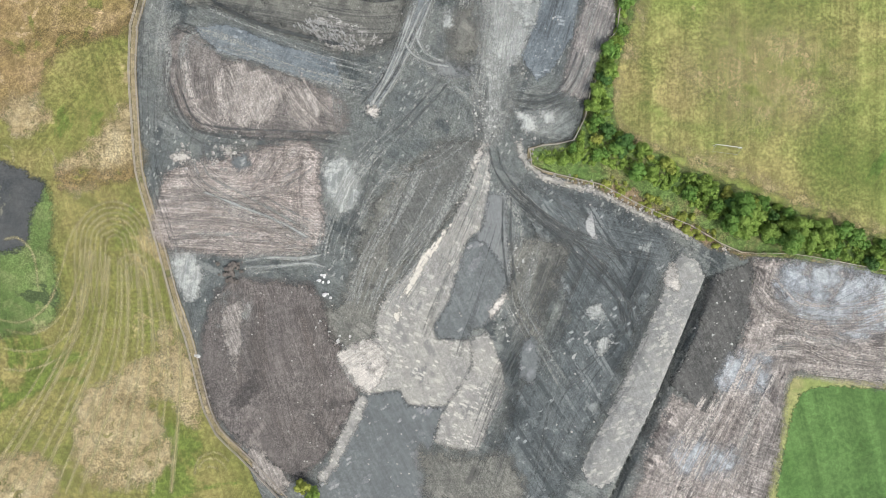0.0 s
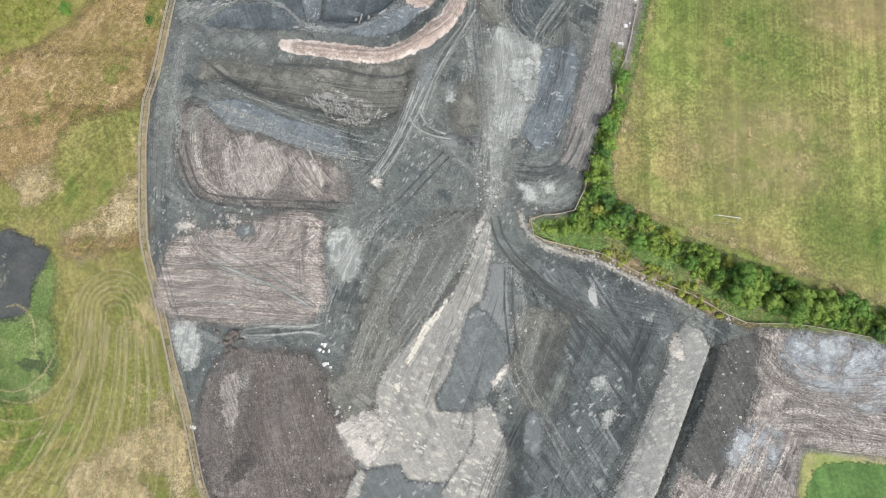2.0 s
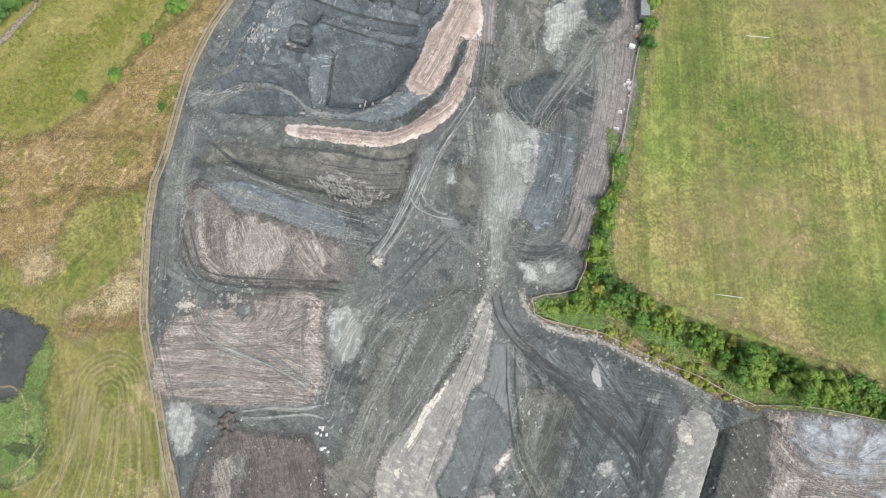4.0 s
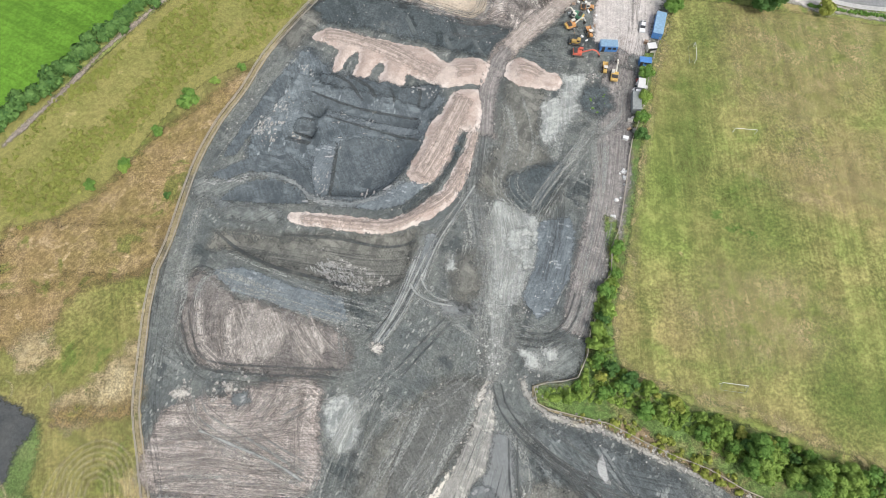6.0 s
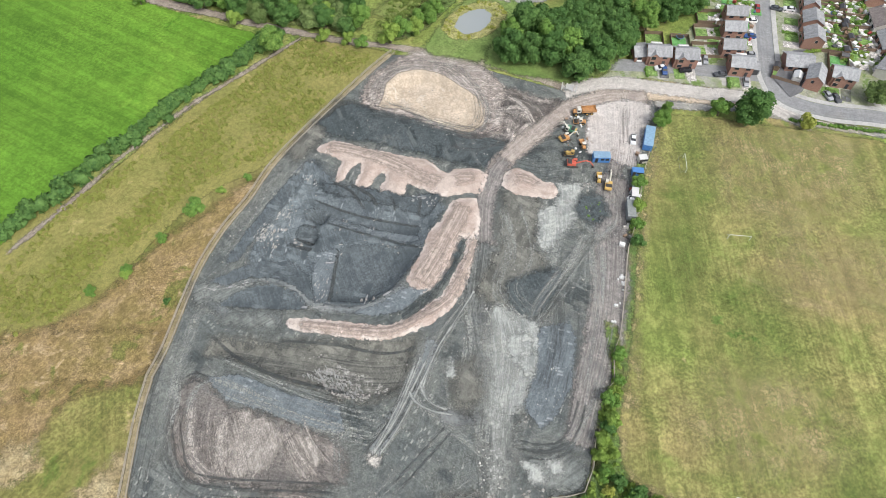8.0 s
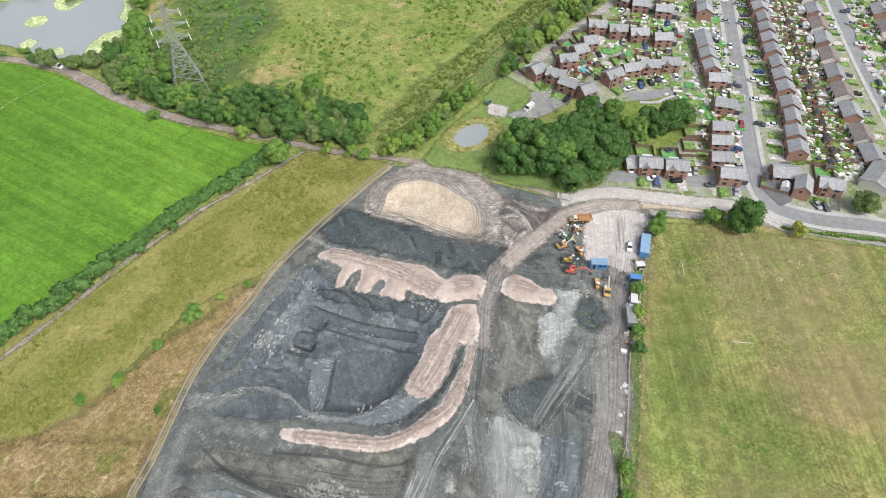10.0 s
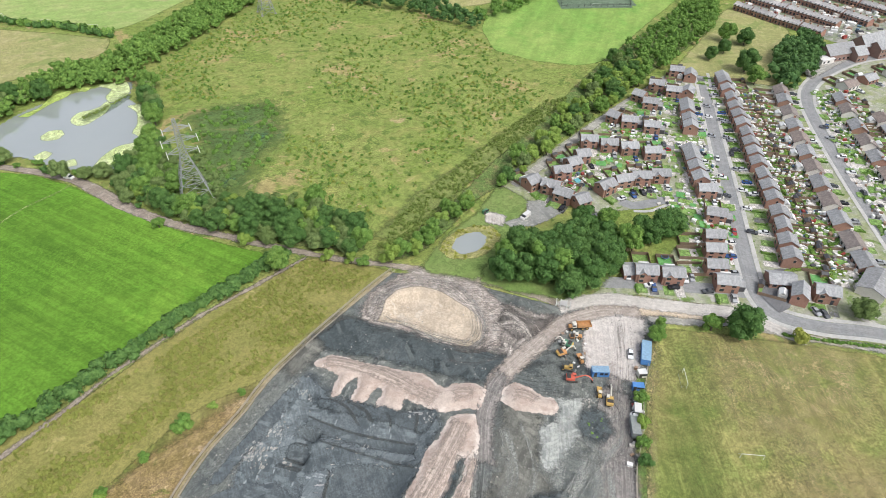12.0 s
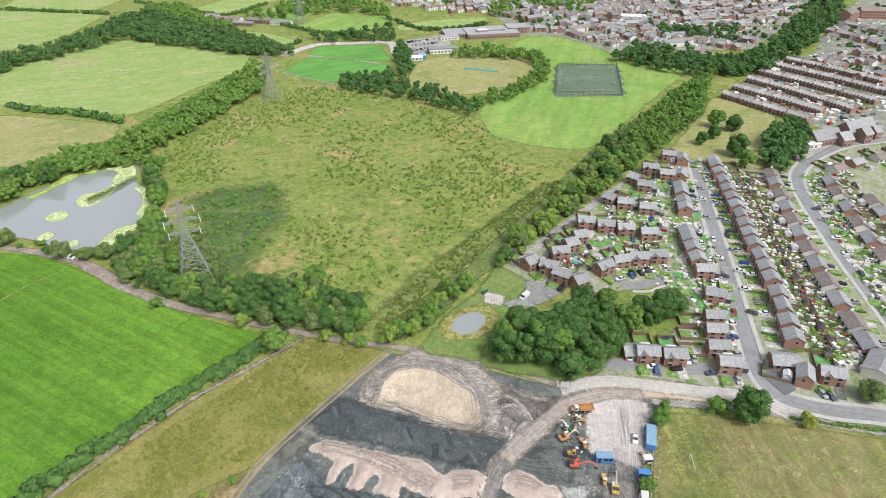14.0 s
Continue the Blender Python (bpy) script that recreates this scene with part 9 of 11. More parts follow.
for kind, (x, y), turn in (
    (H_NARROW, (131.2, 153.9), 62), (H_DET, (140.8, 154.3), -18),
    (H_SEMI, (48.1, 228.3), 33), (H_DET, (56.0, 224.7), -26), (H_GAR, (60.3, 217.9), -34), (H_SEMI, (66.5, 213.2), 24), (H_DET, (62.7, 236.0), 7),
    (H_SEMI, (69.0, 242.6), 22), (H_SEMI, (74.8, 249.4), 9), (H_DET, (79.5, 223.3), 29), (H_NARROW, (88.1, 227.6), 12), (H_DET, (96.7, 229.9), -3),
    (H_DET, (105.8, 231.4), -6), (H_DET, (81.0, 262.8), -8), (H_DET, (89.6, 258.8), -6), (H_DET, (98.3, 255.3), -2), (H_GAR, (108.0, 250.8), -2),
    (H_GAR, (122.1, 218.9), -6), (H_DET, (80.8, 167.8), -7), (H_DET, (89.9, 166.0), -7), (H_GAR, (119.5, 201.4), -16), (H_GAR, (108.0, 161.1), -10),
    (H_SEMI, (99.4, 286.2), LANE - 90), (H_GAR, (105.6, 280.9), -14), (H_GAR, (115.2, 275.1), -14),
    (H_SEMI, (119.0, 309.4), LANE - 90), (H_GAR, (122.1, 300.3), -18), (H_DET, (132.0, 322.1), -18), (H_GAR, (138.9, 313.6), -18),
    (H_DET, (146.5, 312.6), 60), (H_GAR, (149.2, 339.5), -20), (H_DET, (154.9, 333.6), 70),
):
    home(kind, x, y, turn, "houses of the estate", cars=0.8)

for k, (line, count) in enumerate((
    ([(230.7, 447.6), (246.0, 422.3), (263.1, 396.8)], 17), ([(246.3, 464.3), (264.5, 438.5), (281.2, 411.5)], 17), ([(266.3, 483.4), (286.4, 451.8), (304.9, 414.0)], 19),
    ([(285.6, 502.4), (308.8, 468.7), (332.0, 430.7)], 20), ([(305.4, 521.1), (331.8, 485.1), (355.8, 447.6)], 20), ([(324.7, 537.5), (348.7, 506.1), (367.0, 474.8)], 15),
)):
    row([H_TERR], line, count, k % 2 == 1, "terraced houses", pitch=5.3, garden=False, drive=False)

def build_row(line, count, kinds):
    row([H_FAR, H_FAR2], line, count, False, "houses of the distant suburb", loose=True, garden=False, drive=False)


build_row([(346.5, 527.5), (382.5, 554.7)], 5, [H_FAR])
build_row([(346.8, 510.8), (406.6, 535.5)], 8, [H_FAR])
build_row([(358.1, 489.9), (410.5, 511.4)], 6, [H_FAR])
build_row([(396.6, 606.7), (439.9, 651.4)], 4, [H_FAR])
build_row([(429.2, 614.2), (438.1, 575.7)], 6, [H_FAR, H_FAR2])
build_row([(420.2, 632.9), (437.7, 600.7)], 6, [H_FAR])
build_row([(453.1, 663.4), (476.9, 625.9)], 6, [H_FAR])
build_row([(273.3, 611.8), (296.2, 581.6)], 6, [H_FAR])
build_row([(299.8, 628.6), (323.4, 605.4)], 6, [H_FAR])
build_row([(250.8, 567.8), (261.4, 561.6)], 3, [H_FAR])
build_row([(154.9, 639.2), (186.6, 598.4)], 9, [H_FAR])
build_row([(207.2, 632.5), (220.0, 576.8)], 7, [H_FAR2, H_FAR])
build_row([(172.9, 667.4), (222.7, 675.5)], 7, [H_FAR])
build_row([(125.1, 664.4), (147.4, 658.6)], 4, [H_FAR2])
build_row([(229.2, 742.2), (276.0, 765.2)], 6, [H_FAR])
build_row([(260.4, 717.3), (300.1, 688.0)], 8, [H_FAR2, H_FAR])
build_row([(282.9, 746.0), (325.5, 720.4)], 8, [H_FAR2])
build_row([(296.0, 677.6), (351.2, 665.1)], 9, [H_FAR2])
build_row([(320.9, 709.1), (384.1, 695.4)], 10, [H_FAR2, H_FAR])
build_row([(341.4, 743.6), (419.9, 728.3)], 11, [H_FAR2])
build_row([(340.8, 775.5), (445.4, 764.7)], 12, [H_FAR2, H_FAR])
build_row([(-23.3, 797.2), (17.0, 775.8)], 6, [H_FAR])
build_row([(16.8, 769.5), (78.5, 793.0)], 8, [H_FAR, H_FAR2])
build_row([(42.2, 749.9), (95.9, 766.2)], 6, [H_FAR2])
build_row([(152.1, 783.3), (236.5, 793.2)], 10, [H_FAR])
build_row([(250.2, 792.7), (334.9, 796.1)], 9, [H_FAR])
build_row([(126.0, 746.4), (168.7, 732.7)], 5, [H_FAR2, H_FAR])
build_row([(-30.9, 825.1), (45.7, 814.9)], 9, [H_FAR])
build_row([(398.9, 555.9), (423.7, 538.4)], 6, [H_FAR])


def far_rooftops(area, count, seed, turn):
    """The houses behind the first rows of the distant suburb, too many to count."""
    rng = np.random.default_rng(seed)
    walls, roofs = bmesh.new(), bmesh.new()
    for x, y, r in scatter(area, count, seed, 1.0, 1.0, -0.7, 0.004):
        m = pose(x, y, 0, 0, 0, turn + 12 * math.sin(x * 0.02) + rng.choice([0, 0, 90]))
        w, d, h, up = rng.choice([6.5, 8.0, 13.0, 20.0]), rng.uniform(6.2, 7.6), rng.uniform(3.4, 4.4), rng.uniform(1.5, 2.1)
        a, b = len(walls.verts), len(roofs.verts)
        gable_walls(walls, w, d, h, up)
        gable_roof(roofs, w, d, h, up)
        walls.verts.ensure_lookup_table()
        roofs.verts.ensure_lookup_table()
        bmesh.ops.transform(walls, matrix=m, verts=walls.verts[a:])
        bmesh.ops.transform(roofs, matrix=m, verts=roofs.verts[b:])
    root = tagged(new("distant_houses"), "close rows of distant brick and rendered houses", "houses", kind="stuff")
    part("wall", walls, M_far_wall, root)
    part("roof", roofs, M_far_roof, root)


def island_tones(name, tones, rough):
    n = Nodes(name)
    g = n.tree.nodes.new("ShaderNodeNewGeometry")
    pick = n.tree.nodes.new("ShaderNodeValToRGB")
    pick.color_ramp.interpolation = "CONSTANT"
    pick.color_ramp.elements.remove(pick.color_ramp.elements[-1])
    pick.color_ramp.elements[0].color = tones[0]
    for i, tone in enumerate(tones[1:], 1):
        pick.color_ramp.elements.new(i / len(tones)).color = tone
    n.put(pick.inputs["Fac"], g.outputs["Random Per Island"])
    soot = n.noise(n.coords(), 0.5, 5, 0.7)
    return n.finish(n.mix(1.0, pick.outputs["Color"], n.mix(n.ramp(soot, 0.35, 0.65), (0.8, 0.8, 0.8, 1), (1.15, 1.15, 1.15, 1)), "MULTIPLY"), rough)


M_far_wall = island_tones("distant_walls", [rgb(164, 122, 108), rgb(228, 226, 222), rgb(152, 116, 104), rgb(238, 237, 234), rgb(172, 138, 124)], 0.9)
M_far_roof = island_tones("distant_roofs", [rgb(152, 156, 160), rgb(150, 142, 138), rgb(172, 175, 177), rgb(136, 134, 134), rgb(156, 140, 132)], 0.8)
for k, (area, count) in enumerate((
    ([(60, 775), (130, 700), (185, 660), (300, 640), (390, 690), (500, 835), (120, 850)], 330),
    ([(140, 650), (190, 600), (235, 592), (300, 600), (240, 650), (170, 690)], 34),
    ([(375, 480), (415, 500), (470, 600), (560, 760), (640, 795), (560, 640), (430, 470)], 90),
)):
    far_rooftops(area, count, 401 + k, 18)

# garden plants
YARDS = [(179.6, 324.6), (189.0, 309.4), (176.8, 248.8), (165.7, 196.2), (161.5, 157.1), (147.2, 160.5), (143.2, 176.1), (152.9, 212.5), (165.2, 271.4)]
COURTS = [(49.0, 229.9), (84.4, 271.9), (146.3, 333.8), (155.1, 325.6), (137.9, 261.2), (133.7, 221.9), (123.6, 190.6), (114.3, 164.9), (100.3, 171.5), (106.8, 191.3), (95.3, 223.5), (73.0, 224.5)]
LAWNS = [(218.1, 315.4), (241.7, 322.0), (230.7, 246.6), (199.5, 187.4), (181.7, 188.1), (198.4, 247.9)]
stuff_bushes("garden_shrubs", scatter(YARDS, 140, 61, 0.6, 1.25, -0.6, 0.05) + scatter(COURTS, 150, 62, 0.5, 1.0, -0.6, 0.05) + scatter(LAWNS, 130, 63, 0.6, 1.2, -0.6, 0.05), M_leaf, 12, 0.42, "green garden shrubs among houses", 11)
stuff_bushes("flowering_shrubs", scatter(YARDS, 100, 64, 0.5, 1.1, -0.6, 0.05) + scatter(COURTS, 90, 65, 0.5, 0.9, -0.6, 0.05), M_leaf_light, 12, 0.42, "light green garden shrubs among houses", 12)
stuff_bushes("garden_hedge", along([(162.0, 249.4), (158.1, 225.3), (153.9, 200.5), (149.2, 179.1), (146.8, 163.5)], 0.9, 66, 0.8, 1.2, 0.3), M_leaf, 14, 0.36, "clipped green hedge between back gardens", 13)
stuff_bushes("garden_hedge", along([(133.9, 168.6), (144.0, 169.7), (155.1, 166.8)], 0.9, 67, 0.7, 1.0, 0.2), M_leaf_light, 14, 0.36, "clipped green hedge between back gardens", 14)
stuff_bushes("front_hedges", hedge_spots, M_leaf, 10, 0.42, "low green hedges between front gardens", 17)
stuff_bushes("road_hedge", along([(118.7, 137.4), (130.1, 134.6), (146.1, 131.1), (163.2, 126.3)], 0.9, 68, 0.6, 0.9, 0.3), M_leaf, 14, 0.36, "low clipped hedge beside the road", 15)
stuff_bushes("suburb_trees", scatter([(-24.0, 829.0), (82.6, 764.7), (130.5, 661.0), (185.3, 602.6), (235.6, 590.2), (320.0, 597.0), (406.0, 687.9), (509.1, 829.0), (120.6, 852.4)], 300, 69, 1.6, 2.5, -0.5, 0.01) + scatter([(348.2, 538.4), (441.3, 673.3), (550.0, 787.9), (645.3, 801.5), (379.6, 433.5), (367.5, 474.1)], 60, 70, 1.7, 2.4, -0.5, 0.01), M_leaf_dark, 22, 0.36, "dark green garden trees of the suburb", 16)


def garden_set():
    root = tagged(new("garden_table"), "white plastic garden table with chairs", "garden furniture")
    bm = bmesh.new()
    limb(bm, (0, 0, 0.66), (0, 0, 0.74), 0.65, 0.65, 12)
    part("tabletop", bm, M_white, root)
    bm = bmesh.new()
    limb(bm, (0, 0, 0.1), (0, 0, 0.66), 0.08, 0.06, 8)
    part("leg", bm, M_white, root)
    return root


def trampoline():
    root = tagged(new("trampoline"), "round black garden trampoline with a blue rim", "trampoline")
    bm = bmesh.new()
    limb(bm, (0, 0, 0.7), (0, 0, 0.78), 1.5, 1.5, 18)
    part("rim", bm, plain("blue_padding", rgb(60, 110, 150), 0.7), root)
    bm = bmesh.new()
    limb(bm, (0, 0, 0.78), (0, 0, 0.80), 1.2, 1.2, 18)
    part("mat", bm, M_tyre, root)
    for k in range(4):
        bm = bmesh.new()
        limb(bm, (math.cos(k * 1.57) * 1.4, math.sin(k * 1.57) * 1.4, 0), (math.cos(k * 1.57) * 1.4, math.sin(k * 1.57) * 1.4, 0.7), 0.05, 0.05, 5)
        part("leg", bm, M_white, root)
    return root


def clutter(name, places, low, high, tall, label, seed):
    """Small sheds, boxes, bins and planters among houses, too small to pick apart."""
    rng = np.random.default_rng(seed)
    bm = bmesh.new()
    for x, y, r in places:
        w, d, h = rng.uniform(low, high), rng.uniform(low, high), rng.uniform(0.3, 1.0) * tall
        b = len(bm.verts)
        box(bm, -w / 2, w / 2, -d / 2, d / 2, -0.05, h)
        bm.verts.ensure_lookup_table()
        bmesh.ops.transform(bm, matrix=pose(x, y, 0.05, 0, 0, rng.uniform(0, 90)), verts=bm.verts[b:])
    me = bpy.data.meshes.new(name)
    bm.to_mesh(me)
    bm.free()
    me.materials.append(M_clutter)
    return tagged(new(name, me), label, "clutter", kind="stuff")


nc = Nodes("painted_clutter")
geo = nc.tree.nodes.new("ShaderNodeNewGeometry")
ramp = nc.tree.nodes.new("ShaderNodeValToRGB")
ramp.color_ramp.interpolation = "CONSTANT"
for pos, tone in ((0.0, rgb(236, 236, 234)), (0.4, rgb(212, 206, 198)), (0.6, rgb(140, 138, 136)), (0.72, rgb(160, 130, 104)), (0.84, rgb(80, 82, 86)), (0.9, rgb(96, 130, 150)), (0.96, rgb(176, 70, 60))):
    el = ramp.color_ramp.elements.new(pos) if pos else ramp.color_ramp.elements[0]
    el.color = tone
ramp.color_ramp.elements.remove(ramp.color_ramp.elements[-1])
nc.put(ramp.inputs["Fac"], geo.outputs["Random Per Island"])
M_clutter = nc.finish(ramp.outputs["Color"], 0.6, 0.3)
clutter("garden_clutter", scatter(YARDS, 330, 74, 0.5, 1, -0.8, 0.05) + scatter(COURTS, 130, 75, 0.5, 1, -0.8, 0.05) + scatter(LAWNS, 160, 76, 0.5, 1, -0.8, 0.05), 0.5, 1.9, 1.6, "sheds, bins and planters in back gardens", 3)
TOWNYARD = [(242.2, 458.6), (320.2, 543.1), (360.0, 559.7), (385.3, 473.4), (328.5, 390.1), (279.8, 386.9), (265.4, 403.4)]
FARTOWN = [(-24.0, 829.0), (82.6, 764.7), (130.5, 661.0), (185.3, 602.6), (235.6, 590.2), (320.0, 597.0), (406.0, 687.9), (509.1, 829.0), (120.6, 852.4)]
clutter("yard_clutter", scatter(TOWNYARD, 320, 77, 0.5, 1, -0.8, 0.05) + scatter(FARTOWN, 420, 78, 0.5, 1, -0.8, 0.05) + scatter([(363.1, 555.9), (437.1, 660.7), (539.8, 771.5), (633.1, 784.5), (418.0, 486.7), (386.5, 503.4)], 160, 79, 0.5, 1, -0.8, 0.05), 1.2, 4.0, 2.2, "sheds, cars and extensions in far yards", 4)
TABLE, BOUNCE = garden_set(), trampoline()
for x, y, r in scatter(YARDS, 45, 71, 0.5, 1, -0.8, 0.05) + scatter(COURTS, 18, 72, 0.5, 1, -0.8, 0.05):
    copy_thing(TABLE, pose(x, y, 0.12))
for x, y, r in scatter(YARDS, 7, 73, 0.5, 1, -0.8, 0.05) + [(*(91.7, 178.3), 1), (*(70.4, 228.1), 1)]:
    copy_thing(BOUNCE, pose(x, y, 0.12))
pool = slab("paddling_pool", 3.4, 2.6, 0.5, plain("turquoise_pool", rgb(90, 200, 214), 0.3), "turquoise garden pool with raised sides")
pool.matrix_basis = pose(*(69.8, 232.3), 0.1, 0, 0, 20)

# street parking
for line, count in (([(123.6, 190.6), (134.2, 230.9), (145.9, 277.0), (157.3, 314.3)], 7), ([(130.7, 190.3), (140.8, 226.1), (149.0, 260.7), (159.7, 303.6)], 8), ([(204.5, 278.8), (196.9, 245.4), (190.4, 213.1)], 5), ([(93.6, 263.6), (126.4, 260.6)], 6), ([(84.7, 217.1), (103.0, 224.1)], 4)):
    pts = smooth(line, 1.0)
    for k in range(count):
        i = int((k + rng5.uniform(0.1, 0.8)) / count * (len(pts) - 2))
        park(CARS[int(rng5.choice(6, p=[0.3, 0.2, 0.2, 0.06, 0.1, 0.14]))], pts[i][0], pts[i][1], angle_of(pts[i], pts[i + 1]) + rng5.choice([0, 90, 80]))
for kind, (x, y), turn in ((0, (81.3, 163.0), 5), (1, (89.5, 161.5), 0), (5, (101.1, 159.0), 5), (0, (74.7, 168.3), 85), (0, (95.3, 165.7), 80), (2, (97.8, 166.2), 80), (2, (134.5, 147.3), 100), (5, (136.8, 146.1), 100), (5, (127.8, 158.5), 100), (3, (117.0, 256.1), 10), (4, (205.1, 275.7), 55)):
    park(CARS[kind], x, y, turn)
park(VAN, *(42.4, 206.3), 45)
sheet("front_parking", [(119.0, 156.6), (130.5, 170.3), (136.7, 170.0), (127.3, 150.2), (121.9, 147.3)], M_drive, 0.07, 2.0, 0.6, "dark asphalt parking court")
sheet("lane_court", [(44.8, 217.9), (51.8, 216.4), (57.6, 208.4), (51.0, 203.2), (45.1, 200.0), (35.9, 199.7), (33.5, 202.8), (42.8, 207.4)], M_slabpale, 0.09, 0.8, 0.6, "pale paved turning court")
def plots(name, area, count, low, high, turn, material, label, seed, lift):
    """Small rectangular plots of lawn or paving in the gardens, too many to count."""
    rng = np.random.default_rng(seed)
    verts, faces = [], []
    for k, (x, y, r) in enumerate(scatter(area, count, seed, 1.0, 1.0, -0.9, 0.05)):
        w, d, a = rng.uniform(low, high) / 2, rng.uniform(low, high) / 2, radians(turn + rng.choice([0, 90]) + rng.normal(0, 3))
        b = len(verts)
        for px, py in ((-w, -d), (w, -d), (w, d), (-w, d)):
            verts.append((x + px * math.cos(a) - py * math.sin(a), y + px * math.sin(a) + py * math.cos(a), lift + 0.0006 * k))
        faces.append([b, b + 1, b + 2, b + 3])
    return tagged(mesh_object(name, verts, faces, material), label, "garden plots", kind="stuff")


street_turn = angle_of((139.2, 242.8), (156.8, 310.7))
for k, (area, count) in enumerate(((YARDS, 150), (COURTS, 210), (LAWNS, 150))):
    plots("paved_plots", area, count, 1.8, 4.2, street_turn, M_patio, "pale paved garden plots", 301 + k, 0.17)
    plots("lawn_plots", area, count, 2.2, 5.2, street_turn, M_lawn, "small green garden lawns", 311 + k, 0.30)
    clutter("garden_clutter", scatter(area, count, 321 + k, 1.0, 1.0, -0.9, 0.05), 0.5, 1.8, 1.4, "pale sheds, planters and bins in gardens", 331 + k)
plots("lawn_plots", COURTS, 40, 2.2, 4.5, street_turn, M_turf, "bright artificial turf plots", 320, 0.45)
for ob in HOUSES + CARS + [VAN, TABLE, BOUNCE] + GARDEN:
    for o in (*ob.children_recursive, ob):
        bpy.data.objects.remove(o)


# ---- things of the construction site ----
M_yellow = plain("machine_yellow", rgb(226, 182, 62), 0.6, vary=0.3)
M_orange = plain("machine_orange", rgb(226, 156, 62), 0.6, vary=0.35)
M_red = plain("machine_red", rgb(228, 92, 56), 0.45, vary=0.15)
M_greenpaint = plain("machine_green", rgb(70, 150, 110), 0.5, vary=0.2)
M_cream = plain("machine_cream", rgb(224, 220, 206), 0.5, vary=0.12)
M_steel = plain("dark_steel", rgb(66, 64, 62), 0.6, 0.3, vary=0.3)
M_galv = plain("weathered_galvanised_steel", rgb(160, 167, 165), 0.6, 0.2, vary=0.2)
M_bluepaint = plain("cabin_blue", rgb(64, 146, 226), 0.5, vary=0.2)
M_cabinroof = plain("cabin_roof_blue", rgb(138, 186, 222), 0.6, vary=0.25)
M_post = plain("weathered_timber", rgb(186, 176, 158), 0.9, vary=0.25, scale=4)
M_bag = plain("white_woven_bag", rgb(226, 226, 224), 0.8, vary=0.08)
M_grey_panel = plain("grey_panel", rgb(150, 156, 158), 0.6, vary=0.15)


def bevelled(name, size, at, material, parent, edge=0.08, taper=1.0, turn=0.0, label=""):
    """A box with softened edges, narrowed at the top by taper."""
    bm = bmesh.new()
    box(bm, -size[0] / 2, size[0] / 2, -size[1] / 2, size[1] / 2, 0, size[2])
    for v in bm.verts:
        if v.co.z > size[2] / 2:
            v.co.x *= taper
            v.co.y *= taper
    bmesh.ops.bevel(bm, geom=list(bm.edges), offset=edge, segments=1, affect="EDGES")
    bmesh.ops.transform(bm, matrix=pose(at[0], at[1], at[2], 0, 0, turn), verts=bm.verts)
    return part(name, bm, material, parent, label)


def beam(name, a, b, w, material, parent):
    bm = bmesh.new()
    limb(bm, a, b, w, w * 0.7, 4)
    return part(name, bm, material, parent)


def wheel(parent, x, y, r, w):
    bm = bmesh.new()
    limb(bm, (x, y - w / 2, r), (x, y + w / 2, r), r, r, 14)
    tyre = part("wheel", bm, M_tyre, parent)
    bm = bmesh.new()
    limb(bm, (x, y - w / 2 - 0.03, r), (x, y + w / 2 + 0.03, r), r * 0.5, r * 0.5, 10)
    part("rim", bm, M_yellow, tyre)


def excavator(x, y, turn, paint, label, reach=6.2, arm=None, slew=0.0):
    """A crawler excavator whose boom lies along +x of its upper body."""
    root = tagged(new("excavator"), label, "excavator")
    c, s = math.cos(radians(slew)), math.sin(radians(slew))
    for side in (-1.15, 1.15):
        bevelled("track", (4.2, 0.62, 0.85), (0, side, 0), M_steel, root, 0.25)
    bevelled("undercarriage", (2.2, 1.7, 0.5), (0, 0, 0.45), M_steel, root)
    bevelled("body", (3.4, 2.7, 1.25), (-0.7, 0, 1.0), paint, root, 0.15, 0.94)
    bevelled("counterweight", (0.7, 2.6, 1.0), (-2.5, 0, 1.0), M_steel if paint is M_red else M_yellow, root, 0.2)
    cab = bevelled("cab", (1.6, 1.1, 1.75), (0.6, 0.8, 1.1), arm or paint, root, 0.12, 0.9)
    bevelled("cab_window", (1.0, 1.14, 0.8), (0.75, 0.8, 1.75), M_glass, cab, 0.04, 0.94)
    bevelled("engine_cover", (1.4, 2.2, 0.3), (-1.4, -0.1, 2.2), M_steel, root)
    beam("boom", (0.7, -0.25, 1.7), (reach * 0.58, -0.25, 3.6), 0.38, arm or paint, root)
    beam("boom", (reach * 0.58, -0.25, 3.6), (reach * 0.8, -0.25, 3.1), 0.34, arm or paint, root)
    beam("dipper_arm", (reach * 0.78, -0.25, 3.2), (reach, -0.25, 0.9), 0.27, arm or paint, root)
    beam("ram", (0.8, -0.25, 1.3), (reach * 0.42, -0.25, 2.7), 0.1, M_galv, root)
    bevelled("bucket", (0.9, 1.1, 0.8), (reach - 0.1, -0.25, 0.05), M_steel, root, 0.15, 0.7)
    root.matrix_basis = pose(x, y, ground_z(x, y) + 0.1, 0, 0, turn)
    root.scale = (0.82, 0.82, 0.82)
    return root


